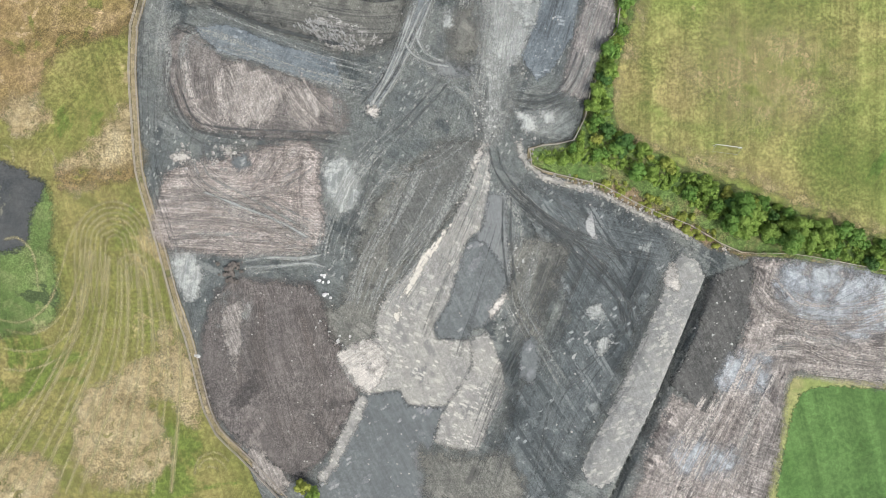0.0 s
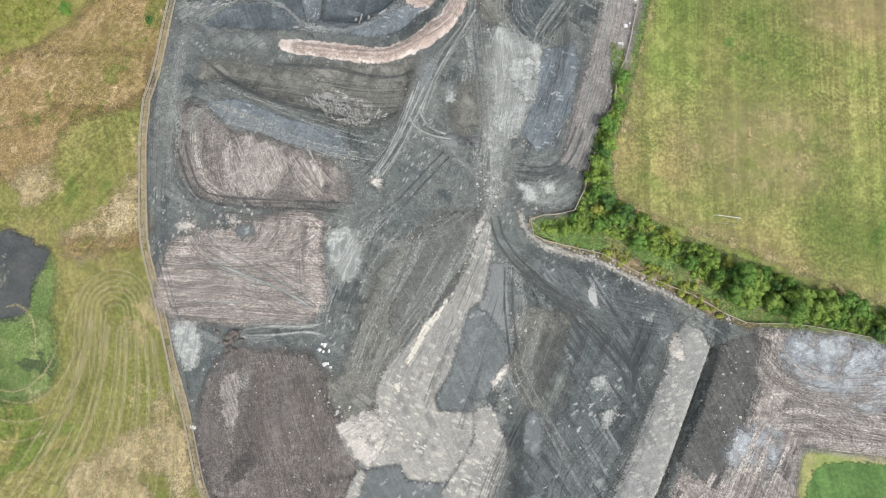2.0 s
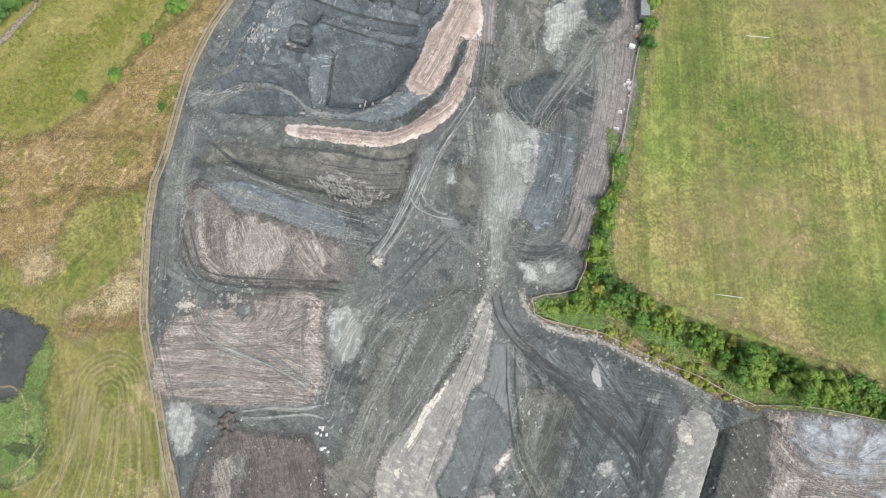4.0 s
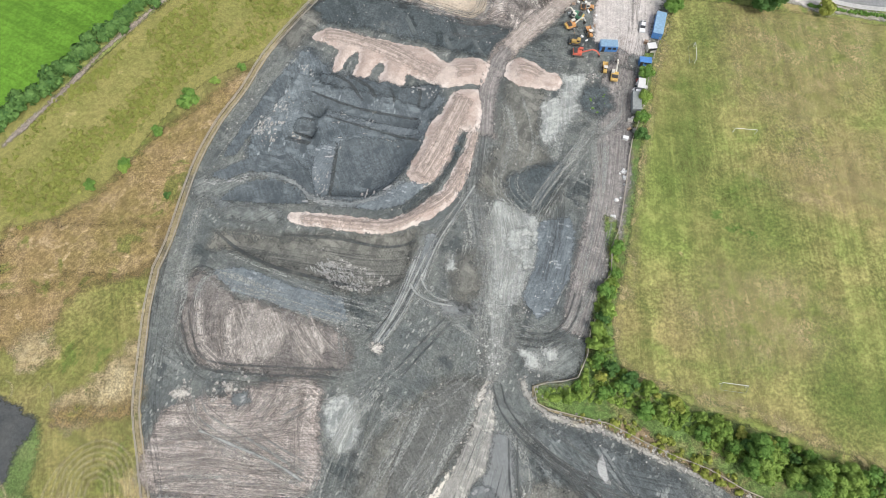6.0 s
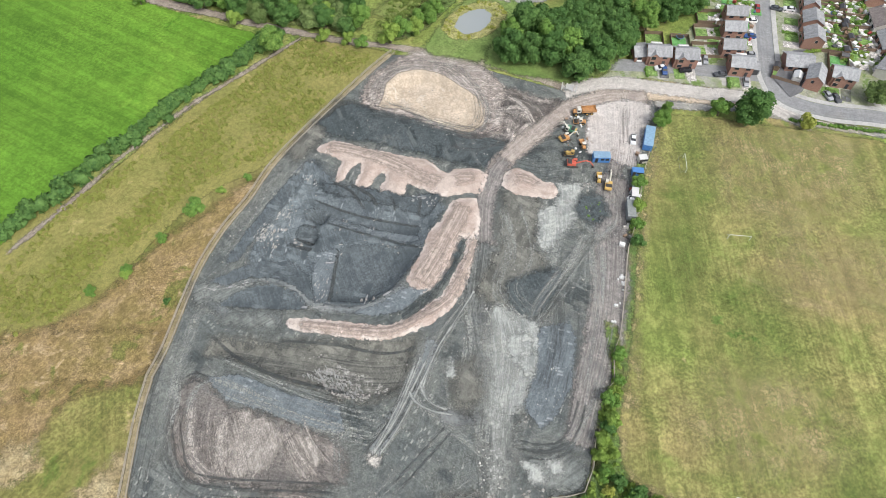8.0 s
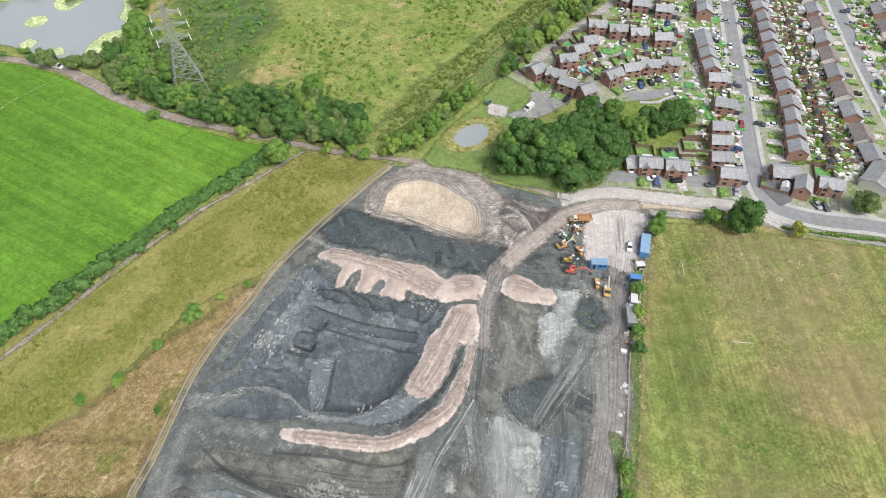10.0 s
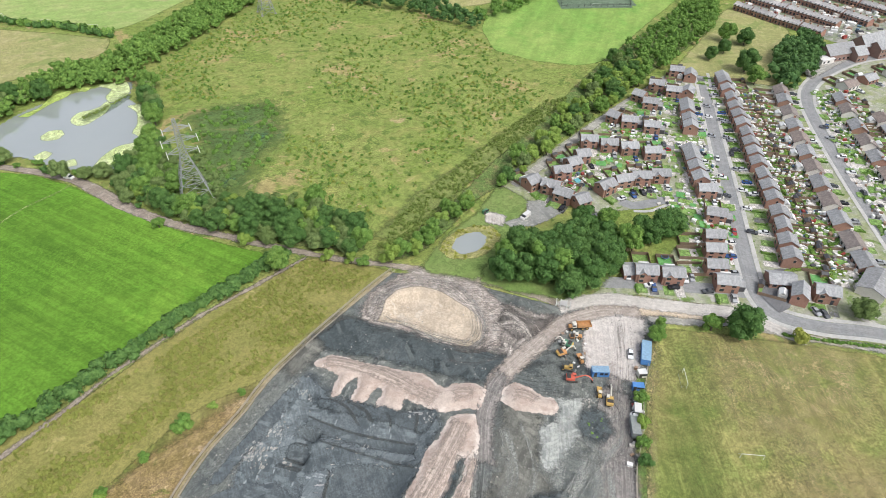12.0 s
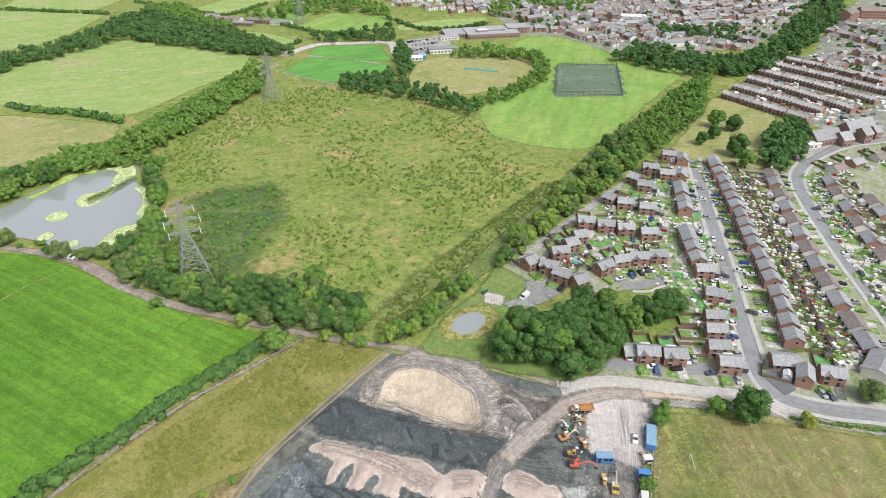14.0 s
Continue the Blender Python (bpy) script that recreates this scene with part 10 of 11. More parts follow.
def dump_truck(x, y, turn):
    root = tagged(new("dump_truck"), "orange articulated dump truck with a tipping body", "dump truck")
    cab = bevelled("cab", (1.8, 2.3, 1.9), (2.7, 0, 1.3), M_cream, root, 0.15, 0.9)
    bevelled("cab_window", (1.2, 2.34, 0.8), (2.9, 0, 2.1), M_glass, cab, 0.05, 0.93)
    bevelled("bonnet", (1.8, 1.9, 1.0), (4.2, 0, 1.2), M_orange, root, 0.2, 0.85)
    bevelled("frame", (8.0, 1.1, 0.5), (0, 0, 0.9), M_steel, root)
    bm = bmesh.new()
    box(bm, -4.2, 1.4, -1.35, 1.35, 1.5, 1.7)
    for y0, y1 in ((-1.45, -1.3), (1.3, 1.45)):
        box(bm, -4.3, 1.5, y0, y1, 1.6, 2.75)
    box(bm, 1.4, 1.55, -1.45, 1.45, 1.5, 3.1)
    box(bm, -4.3, -4.15, -1.3, 1.3, 1.6, 2.3)
    part("tipping_body", bm, M_orange, root)
    for wx in (3.9, -0.6, -2.4):
        for wy in (-1.2, 1.2):
            wheel(root, wx, wy, 0.8, 0.6)
    root.matrix_basis = pose(x, y, ground_z(x, y) + 0.1, 0, 0, turn)
    root.scale = (0.82, 0.82, 0.82)


def dozer(x, y, turn, paint, label):
    root = tagged(new("bulldozer"), label, "bulldozer")
    for side in (-0.95, 0.95):
        bevelled("track", (3.4, 0.5, 0.9), (0, side, 0), M_steel, root, 0.25)
    bevelled("body", (2.6, 1.3, 1.2), (0.6, 0, 0.6), paint, root, 0.15, 0.92)
    cab = bevelled("cab", (1.4, 1.5, 1.6), (-0.6, 0, 1.2), paint, root, 0.12, 0.9)
    bevelled("cab_window", (1.0, 1.54, 0.75), (-0.55, 0, 1.8), M_glass, cab, 0.05, 0.93)
    bevelled("blade", (0.3, 3.0, 1.1), (2.6, 0, 0.1), M_steel, root, 0.08)
    for side in (-0.9, 0.9):
        beam("push_arm", (0.4, side, 0.5), (2.6, side, 0.5), 0.12, paint, root)
    root.matrix_basis = pose(x, y, ground_z(x, y) + 0.1, 0, 0, turn)
    root.scale = (0.82, 0.82, 0.82)


def roller(x, y, turn, paint, label):
    root = tagged(new("soil_roller"), label, "road roller")
    bm = bmesh.new()
    limb(bm, (1.7, -1.0, 0.75), (1.7, 1.0, 0.75), 0.75, 0.75, 18)
    part("drum", bm, M_steel, root)
    bevelled("drum_frame", (2.1, 2.3, 0.25), (1.6, 0, 0.8), paint, root, 0.06)
    bevelled("body", (2.2, 1.6, 1.0), (-1.2, 0, 0.8), paint, root, 0.18, 0.9)
    cab = bevelled("cab", (1.4, 1.5, 1.6), (0.0, 0, 1.2), M_cream, root, 0.1, 0.92)
    bevelled("cab_window", (1.0, 1.54, 0.8), (0, 0, 1.8), M_glass, cab, 0.05, 0.95)
    for wy in (-0.85, 0.85):
        wheel(root, -1.2, wy, 0.7, 0.5)
    root.matrix_basis = pose(x, y, ground_z(x, y) + 0.1, 0, 0, turn)
    root.scale = (0.82, 0.82, 0.82)


def site_dumper(x, y, turn, paint, label):
    root = tagged(new("site_dumper"), label, "dumper")
    bm = bmesh.new()
    v0 = [bm.verts.new(p) for p in ((0.3, -0.6, 0.8), (1.8, -0.6, 0.8), (1.8, 0.6, 0.8), (0.3, 0.6, 0.8))]
    v1 = [bm.verts.new(p) for p in ((0.0, -1.0, 1.7), (2.5, -1.0, 1.55), (2.5, 1.0, 1.55), (0.0, 1.0, 1.7))]
    bm.faces.new(v0[::-1])
    for i in range(4):
        bm.faces.new((v0[i], v0[(i + 1) % 4], v1[(i + 1) % 4], v1[i]))
    part("skip", bm, paint, root)
    bevelled("body", (1.9, 1.3, 0.9), (-1.1, 0, 0.6), paint, root, 0.12)
    bevelled("seat", (0.5, 0.6, 0.7), (-0.6, 0, 1.5), M_steel, root)
    for px in (-1.2, -0.1):
        for py in (-0.6, 0.6):
            beam("roll_bar", (px, py, 1.4), (px, py, 2.7), 0.05, M_steel, root)
    bevelled("canopy", (1.3, 1.4, 0.08), (-0.65, 0, 2.7), M_cream, root, 0.03)
    for wx in (1.0, -1.3):
        for wy in (-0.85, 0.85):
            wheel(root, wx, wy, 0.5, 0.4)
    root.matrix_basis = pose(x, y, ground_z(x, y) + 0.1, 0, 0, turn)
    root.scale = (0.82, 0.82, 0.82)


def cabin(x, y, turn, length, paint, roof, label, name="site_cabin", wide=2.9, high=2.6, category="cabin"):
    root = tagged(new(name), label, category)
    bm = bmesh.new()
    n = int(length / 0.25)
    ring = []
    for side in (-1, 1):
        for k in range(n + 1):
            ring.append((side * (-length / 2 + k * length / n), side * (-wide / 2 + (0.05 if k % 2 else 0))))
    lo = [bm.verts.new((px, py, 0.15)) for px, py in ring]
    hi = [bm.verts.new((px, py, high)) for px, py in ring]
    for k in range(len(ring)):
        q = (k + 1) % len(ring)
        bm.faces.new((lo[k], lo[q], hi[q], hi[k]))
    bm.faces.new(hi)
    part("wall", bm, paint, root, "ribbed steel wall")
    bevelled("roof", (length + 0.1, wide + 0.1, 0.12), (0, 0, high), roof, root, 0.03)
    for k in (-1, 1):
        bevelled("skid", (length, 0.15, 0.2), (0, k * wide * 0.4, 0), M_steel, root, 0.03)
    bevelled("door", (0.9, 0.08, 2.0), (-length * 0.3, -wide / 2 - 0.01, 0.2), M_steel, root, 0.02)
    for k in (0.05, 0.32):
        bevelled("window", (1.1, 0.08, 0.9), (length * k, -wide / 2 - 0.01, 1.15), M_glass, root, 0.02)
    root.matrix_basis = pose(x, y, ground_z(x, y) + 0.08, 0, 0, turn)
    return root


dump_truck(*(51.9, 143.6), 183)
roller(*(49.6, 139.2), 172, M_orange, "orange soil roller with a steel drum")
excavator(*(45.6, 136.1), 150, M_greenpaint, "green and white crawler excavator with a folded boom", 4.6, M_cream)
excavator(*(44.0, 132.5), 20, M_orange, "small orange excavator with a pale boom", 5.4, M_cream)
dozer(*(44.6, 126.1), 165, M_yellow, "yellow bulldozer with a steel blade")
site_dumper(*(49.0, 129.5), 100, M_orange, "small orange site dumper")
excavator(*(44.8, 122.0), -8, M_red, "red-orange crawler excavator with outstretched boom", 7.6)
site_dumper(*(51.9, 116.1), 80, M_yellow, "yellow site dumper with a canopy")
excavator(*(54.3, 113.4), 76, M_yellow, "yellow crawler excavator with a cream boom", 7.0, M_cream)
cabin(*(53.8, 123.8), -4, 5.2, M_bluepaint, M_cabinroof, "pale blue steel storage container", "shipping_container", 2.5, 2.5, "container")
cabin(*(70.2, 130.7), 72, 8.4, M_bluepaint, M_cabinroof, "bright blue two-window site office cabin")
cabin(*(64.0, 117.7), -8, 3.4, M_bluepaint, M_bluepaint, "small blue steel tank cabin", "fuel_store", 2.0, 2.0, "container")
cabin(*(59.1, 103.4), 82, 6.0, M_grey_panel, M_galv, "grey steel container with a pale roof", "shipping_container", 2.4, 2.5, "container")
cabin(*(61.5, 109.4), 76, 3.4, M_grey_panel, M_bag, "small grey cabin with a white roof", "site_cabin", 2.0, 2.2)
cabin(*(66.6, 122.6), 5, 2.6, M_cream, M_bag, "small cream cabin with a white roof", "site_cabin", 2.0, 2.2)
WHITE_CAR = make_car("white car parked on crushed stone", plain("car_paint", rgb(236, 238, 240), 0.25, vary=0.04))
WHITE_CAR.matrix_basis = pose(*(65.5, 131.1), 0.1, 0, 0, 76)
PICKUP = make_car("white pickup van on the earth track", plain("van_paint", rgb(232, 232, 230), 0.35, vary=0.06), "van", 5.0, 2.0, True)
PICKUP.matrix_basis = pose(*(-158.2, 244.2), 0.1, 0, 0, 160)
for (x, y), turn in (((-195.7, 258.3), 170), ((60.2, 106.8), 80)):
    copy_thing(WHITE_CAR, pose(x, y, 0.1, 0, 0, turn))


def pile(name, spots, material, label, category, seed, flat=0.6, piece="", shard=1.25):
    """Bags, stones or rubble: rough blocks joined in one heap."""
    rng = np.random.default_rng(seed)
    verts, faces = [], []
    root = None
    if piece:
        root = tagged(new(name), label, category)
    for x, y, r in spots:
        if piece:
            verts, faces = [], []
        b = len(verts)
        ring = rng.uniform(0.75, 1.15, 7)
        a0, lean = rng.uniform(0, 6.28), rng.uniform(0, 3.14)
        ca, sa = math.cos(lean) ** 2, math.sin(lean) ** 2
        kx, ky = (1 + (shard - 1) * ca) * 0.8, (1 + (shard - 1) * sa) * 0.8
        z = ground_z(x, y) + 0.05
        for lev, k in ((0, 1.0), (r * flat, 0.8)):
            verts += [(x + math.cos(a0 + i * 0.9) * r * ring[i] * k * kx, y + math.sin(a0 + i * 0.9) * r * ring[i] * k * ky, z + lev) for i in range(7)]
        verts.append((x, y, z + r * flat * 1.25))
        faces += [[b + i, b + (i + 1) % 7, b + 7 + (i + 1) % 7, b + 7 + i] for i in range(7)] + [[b + 7 + i, b + 7 + (i + 1) % 7, b + 14] for i in range(7)]
        if piece:
            mesh_object(piece, verts, faces, material, root)
    if piece:
        return root
    return tagged(mesh_object(name, verts, faces, material), label, category)


def spots(centre, count, spread, low, high, seed):
    rng = np.random.default_rng(seed)
    return [(centre[0] + rng.normal() * spread, centre[1] + rng.normal() * spread, rng.uniform(low, high)) for _ in range(count)]


M_stone = soil("broken_stone", (rgb(168, 165, 158), rgb(150, 148, 143), rgb(184, 180, 172)), 0.4, 1.2)
M_stump = plain("grey_brown_stumps", rgb(112, 104, 96), 0.95, vary=0.35, scale=3)
for k, (at, n, sp) in enumerate((((52.6, 82.2), 7, 0.9), ((52.1, 79.2), 6, 0.8), ((50.0, 73.3), 3, 0.4), ((48.2, 68.6), 3, 0.4), ((-29.5, -6.2), 6, 0.9), ((-29.2, -10.1), 4, 0.7), ((-61.6, -23.6), 2, 0.3))):
    pile("bulk_bags", spots(at, n, sp, 0.35, 0.6, 80 + k), M_bag, "white bulk bags standing on the ground", "bags", k, 0.9, "bag")
pile("stump_heap", spots((-52.7, -3.6), 34, 1.5, 0.3, 0.9, 91), M_stump, "heap of dug-up tree stumps and roots", "stumps", 9, 1.0, "stump")
for k, (at, n, sp) in enumerate((((-63.2, 25.4), 26, 1.5), ((-52.0, 26.6), 40, 2.2), ((-18.4, -26.2), 24, 2.0), ((37.0, 13.5), 20, 1.0), ((50.0, 7.1), 22, 1.6), ((48.3, 113.5), 16, 1.0), ((21.4, 42.8), 8, 1.0), ((22.2, 26.7), 26, 2.2))):
    pile("rubble_heap", spots(at, n, sp, 0.2, 0.6, 100 + k), M_stone, "heap of pale broken stone on bare ground", "rubble", 20 + k, 0.6, "stone")
RUBBLE = [(-31.7, 57.9), (-26.5, 59.6), (-16.9, 56.0), (-12.1, 52.1), (-18.9, 49.4), (-27.0, 51.2)]
rub = scatter(RUBBLE, 260, 95, 0.25, 0.6, -0.4, 0.05)
tagged(pile("broken_slabs", rub, M_stone, "spread of pale broken slabs", "rubble", 40, 0.35, "", 2.6), kind="stuff")
marks = [q for at in [(-48.5, 99.4), (-43.7, 101.8), (-33.2, 89.4), (-26.5, 104.2), (-18.1, 100.7), (-20.2, 77.2), (-28.6, 94.8), (-40.0, 95.3), (-46.4, 104.2), (-20.3, 85.2), (-30.6, 84.3), (-12.4, 97.0)] for q in spots(at, 9, 2.0, 0.25, 0.55, int(at[0]) + 500)]
tagged(pile("chalk_marks", marks, M_stone, "pale broken stone smeared over the pit floor", "stones", 43, 0.12, "", 3.2), kind="stuff")
rub = [q for q in scatter(SITE, 2200, 96, 0.15, 0.5, -0.1, 0.03) if inside([(84.2, -34.3), (76.0, -69.0), (133.1, -71.3), (134.5, -40.8), (107.8, -37.3)], np.array([q[0]]), np.array([q[1]]))[0] < 0]
tagged(pile("loose_stones", rub, M_stone, "loose pale stones strewn over the site", "stones", 41, 0.6), kind="stuff")
edge = [(x, y, r) for line, w in (([(23.9, 17.9), (35.0, 14.9), (40.5, 12.6), (48.6, 7.7), (55.5, 4.0), (63.7, 0.5), (70.5, -4.4)], 1.0), ([(47.3, 61.0), (44.8, 54.8), (39.4, 45.9)], 0.9)) for x, y, r in along(line, 0.7, 97, 0.2, 0.55, w)]
tagged(pile("edge_stones", edge, M_stone, "row of tipped stones along the site's edge", "stones", 42, 0.6), kind="stuff")


# ---- site fence ----
def post_mesh():
    bm = bmesh.new()
    box(bm, -0.06, 0.06, -0.06, 0.06, -0.2, 1.35)
    bm.verts.ensure_lookup_table()
    me = bpy.data.meshes.new("post")
    bm.to_mesh(me)
    bm.free()
    me.materials.append(M_post)
    return me


POST = post_mesh()


def fence(line, gap, label, name="site_fence", rails=(0.45, 0.85, 1.25), wide=0.09):
    root = tagged(new(name), label, "fence")
    pts = smooth(line, gap)
    for x, y in pts:
        ob = new("post", POST)
        ob.parent = root
        ob.location = (x, y, ground_z(x, y))
    for h in rails:
        verts, faces = [], []
        for i, (x, y) in enumerate(pts):
            a, b = Vector(pts[max(0, i - 1)]), Vector(pts[min(len(pts) - 1, i + 1)])
            n = (b - a).orthogonal().normalized() * 0.09
            z = ground_z(x, y) + h
            verts += [(x + n.x, y + n.y, z), (x + n.x * 2.2, y + n.y * 2.2, z), (x + n.x * 2.2, y + n.y * 2.2, z + wide), (x + n.x, y + n.y, z + wide)]
        for i in range(len(pts) - 1):
            b = i * 4
            faces += [[b + k, b + (k + 1) % 4, b + 4 + (k + 1) % 4, b + 4 + k] for k in range(4)]
        ob = mesh_object("rail", verts, faces, M_post, root)
    return root


M_fencegrass = soil("dry_fence_grass", (rgb(168, 152, 112), rgb(148, 136, 96), rgb(186, 170, 130)), 0.1, 0.8, rim=(0.3, 0.3), grit=0.2, patches=[(rgb(124, 124, 70), 0.2, 0.15)])
LEFT_FENCE = [(-42.1, -60.3), (-51.4, -49.6), (-57.6, -43.0), (-60.2, -37.3), (-62.4, -27.4), (-64.2, -19.0), (-66.8, -10.5), (-69.7, 2.2), (-72.1, 12.0), (-74.5, 21.9), (-75.0, 34.6), (-75.2, 47.2), (-74.4, 57.0)] + [(-74.4, 58.0), (-71.9, 65.9), (-69.3, 79.2), (-66.3, 91.7), (-61.3, 103.9), (-55.6, 113.7), (-49.9, 126.2), (-40.3, 140.5), (-29.6, 154.5), (-19.9, 166.8)] + [(-12.1, 175.6)]
fence(LEFT_FENCE, 3.6, "long pale timber fence along the site's west side")
ribbon("fence_strip", beside(LEFT_FENCE, -0.7), 1.7, M_fencegrass, 0.09, "dry grass strip between two fences", 0.3)
fence(beside(LEFT_FENCE, -1.5), 14.0, "low pale timber rail inside the boundary fence", rails=(0.3, 0.7))
fence([(72.3, 132.9), (65.5, 116.3)] + [(66.0, 118.0), (60.1, 99.8), (56.2, 91.3), (52.5, 77.7), (48.7, 64.2), (46.1, 59.5), (44.8, 51.7), (41.5, 48.5)], 3.6, "pale timber fence between site road and pitch")
fence([(39.9, 41.3), (37.6, 37.0), (36.2, 31.0), (33.2, 25.5), (25.6, 24.6), (22.2, 23.7), (22.6, 19.6), (25.3, 18.1), (33.6, 15.7), (39.1, 14.2), (47.3, 9.5), (54.2, 6.0), (61.0, 3.1), (67.8, -1.4), (73.3, -4.1), (85.8, -5.0), (99.7, -8.0), (113.5, -11.2), (130.1, -14.7)], 3.6, "pale timber fence below the bushes")
ribbon("fence_strip", [(39.9, 41.3), (37.6, 37.0), (36.2, 31.0), (33.2, 25.5), (25.6, 24.6), (22.2, 23.7), (22.6, 19.6), (25.3, 18.1), (33.6, 15.7), (39.1, 14.2), (47.3, 9.5), (54.2, 6.0), (61.0, 3.1), (67.8, -1.4), (73.3, -4.1), (85.8, -5.0), (99.7, -8.0), (113.5, -11.2), (130.1, -14.7)], 0.7, M_fencegrass, 0.09, "dry grass strip along the fence", 0.3)

# gate sign
gate = tagged(new("gate"), "white site gate boards on posts beside the haul road", "gate")
for k in (-2.4, -0.9, 1.2, 2.4):
    bevelled("post", (0.3, 0.3, 3.6), (k, 0, 0), M_bag, gate, 0.04)
bevelled("board", (2.4, 0.12, 2.3), (0.1, -0.24, 1.2), M_bag, gate, 0.02)
bevelled("rail", (5.0, 0.14, 0.3), (0, 0.23, 0.7), M_bag, gate, 0.02)
gate.matrix_basis = pose(*(47.9, 153.6), 0.1, 0, 0, -20)


# ---- pylons ----
def pylon(x, y, turn, high, label, base=7.0):
    root = tagged(new("pylon"), label, "pylon")

    def half(z):
        k = z / high
        return base * (1 - k / 0.55) + 1.5 * (k / 0.55) if k < 0.55 else 1.5 - 0.9 * (k - 0.55) / 0.45

    levels = [0, 0.12, 0.23, 0.33, 0.42, 0.49, 0.55, 0.61, 0.67, 0.73, 0.79, 0.85, 0.91, 0.96, 1.0]
    corner = ((-1, -1), (1, -1), (1, 1), (-1, 1))
    for cx, cy in corner:
        bm = bmesh.new()
        rings = []
        for k in (0, 0.55, 1.0):
            h = half(k * high)
            rings.append([bm.verts.new((cx * h + 0.2 * math.cos(q), cy * h + 0.2 * math.sin(q), k * high)) for q in (0.785, 2.356, 3.927, 5.498)])
        for low, top in zip(rings, rings[1:]):
            for i in range(4):
                bm.faces.new((low[i], low[(i + 1) % 4], top[(i + 1) % 4], top[i]))
        bm.faces.new(rings[0][::-1])
        bm.faces.new(rings[-1])
        part("leg", bm, M_galv, root)
    for k in range(4):
        (ax, ay), (bx, by) = corner[k], corner[(k + 1) % 4]
        bm = bmesh.new()
        for a, b in zip(levels, levels[1:]):
            ha, hb = half(a * high), half(b * high)
            limb(bm, (ax * ha, ay * ha, a * high), (bx * hb, by * hb, b * high), 0.1, 0.1, 4)
            limb(bm, (bx * ha, by * ha, a * high), (ax * hb, ay * hb, b * high), 0.115, 0.115, 4)
            limb(bm, (ax * hb, ay * hb, b * high), (bx * hb, by * hb, b * high), 0.115, 0.115, 4)
        part("bracing", bm, M_galv, root)
    for z, reach in ((0.60, 6.2), (0.745, 7.0), (0.885, 5.4)):
        for side in (-1, 1):
            bm = bmesh.new()
            tip = (side * reach, 0, z * high)
            for cy in (-1, 1):
                h = half(z * high)
                limb(bm, (side * h, cy * h, z * high - 0.2), tip, 0.18, 0.14, 4)
                limb(bm, (side * h, cy * h, z * high + 1.6), tip, 0.18, 0.14, 4)
                for q in (0.35, 0.7):
                    limb(bm, (side * (h + (reach - h) * q), cy * h * (1 - q), z * high - 0.1), (side * (h + (reach - h) * q), cy * h * (1 - q), z * high + 1.6 * (1 - q)), 0.06, 0.06, 4)
            arm = part("cross_arm", bm, M_galv, root)
            bm = bmesh.new()
            limb(bm, (tip[0], -3.2, tip[2] - 0.5), (tip[0], -0.2, tip[2]), 0.16, 0.16, 8)
            limb(bm, (tip[0], 3.2, tip[2] - 0.5), (tip[0], 0.2, tip[2]), 0.16, 0.16, 8)
            part("insulator", bm, M_bag, arm, "pale ceramic insulator string")
    for cx, cy in corner:
        bevelled("footing", (1.2, 1.2, 0.5), (cx * base, cy * base, -0.1), M_stone, root, 0.05)
    root.matrix_basis = pose(x, y, 0, 0, 0, turn)


pylon(*(-97.7, 228.2), 25, 36.5, "tall grey lattice pylon among bushes", 6.4)
pylon(*(-107.0, 456.3), 30, 35.0, "grey lattice pylon in the scrub meadow", 5.0)
pylon(*(-122.5, 704.4), 30, 35.0, "distant grey lattice pylon", 5.0)


# ---- goals ----
def goal(x, y, turn, wide, label="white steel football goal frame", high=2.1):
    root = tagged(new("football_goal"), label, "goal")
    for k in (-1, 1):
        beam("goal_post", (k * wide / 2, 0, 0), (k * wide / 2, 0, high), 0.09, M_white, root)
        beam("back_stay", (k * wide / 2, 0, high), (k * wide / 2, 1.4, 0), 0.04, M_galv, root)
    beam("crossbar", (-wide / 2, 0, high), (wide / 2, 0, high), 0.1, M_white, root)
    beam("ground_bar", (-wide / 2, 1.4, 0.05), (wide / 2, 1.4, 0.05), 0.04, M_galv, root)
    root.matrix_basis = pose(x, y, 0.05, 0, 0, turn)


for (x, y), turn, wide in (
    ((70.8, 22.1), 170, 6.2), ((88.7, 92.8), -8, 6.2), ((79.5, 120.5), 82, 6.2),
    ((-248.6, 533.0), -10, 6.0), ((-242.6, 529.6), -10, 6.0), ((-237.7, 499.3), 0, 6.0), ((-294.0, 456.7), 10, 6.0), ((-255.4, 443.2), 10, 6.0),
    ((-219.3, 432.5), 10, 6.0), ((-276.5, 512.6), 0, 6.0), ((-205.7, 489.5), 0, 6.0), ((-174.1, 508.3), 0, 6.0), ((-320.3, 559.2), 0, 6.0),
):
    goal(x, y, turn, wide)

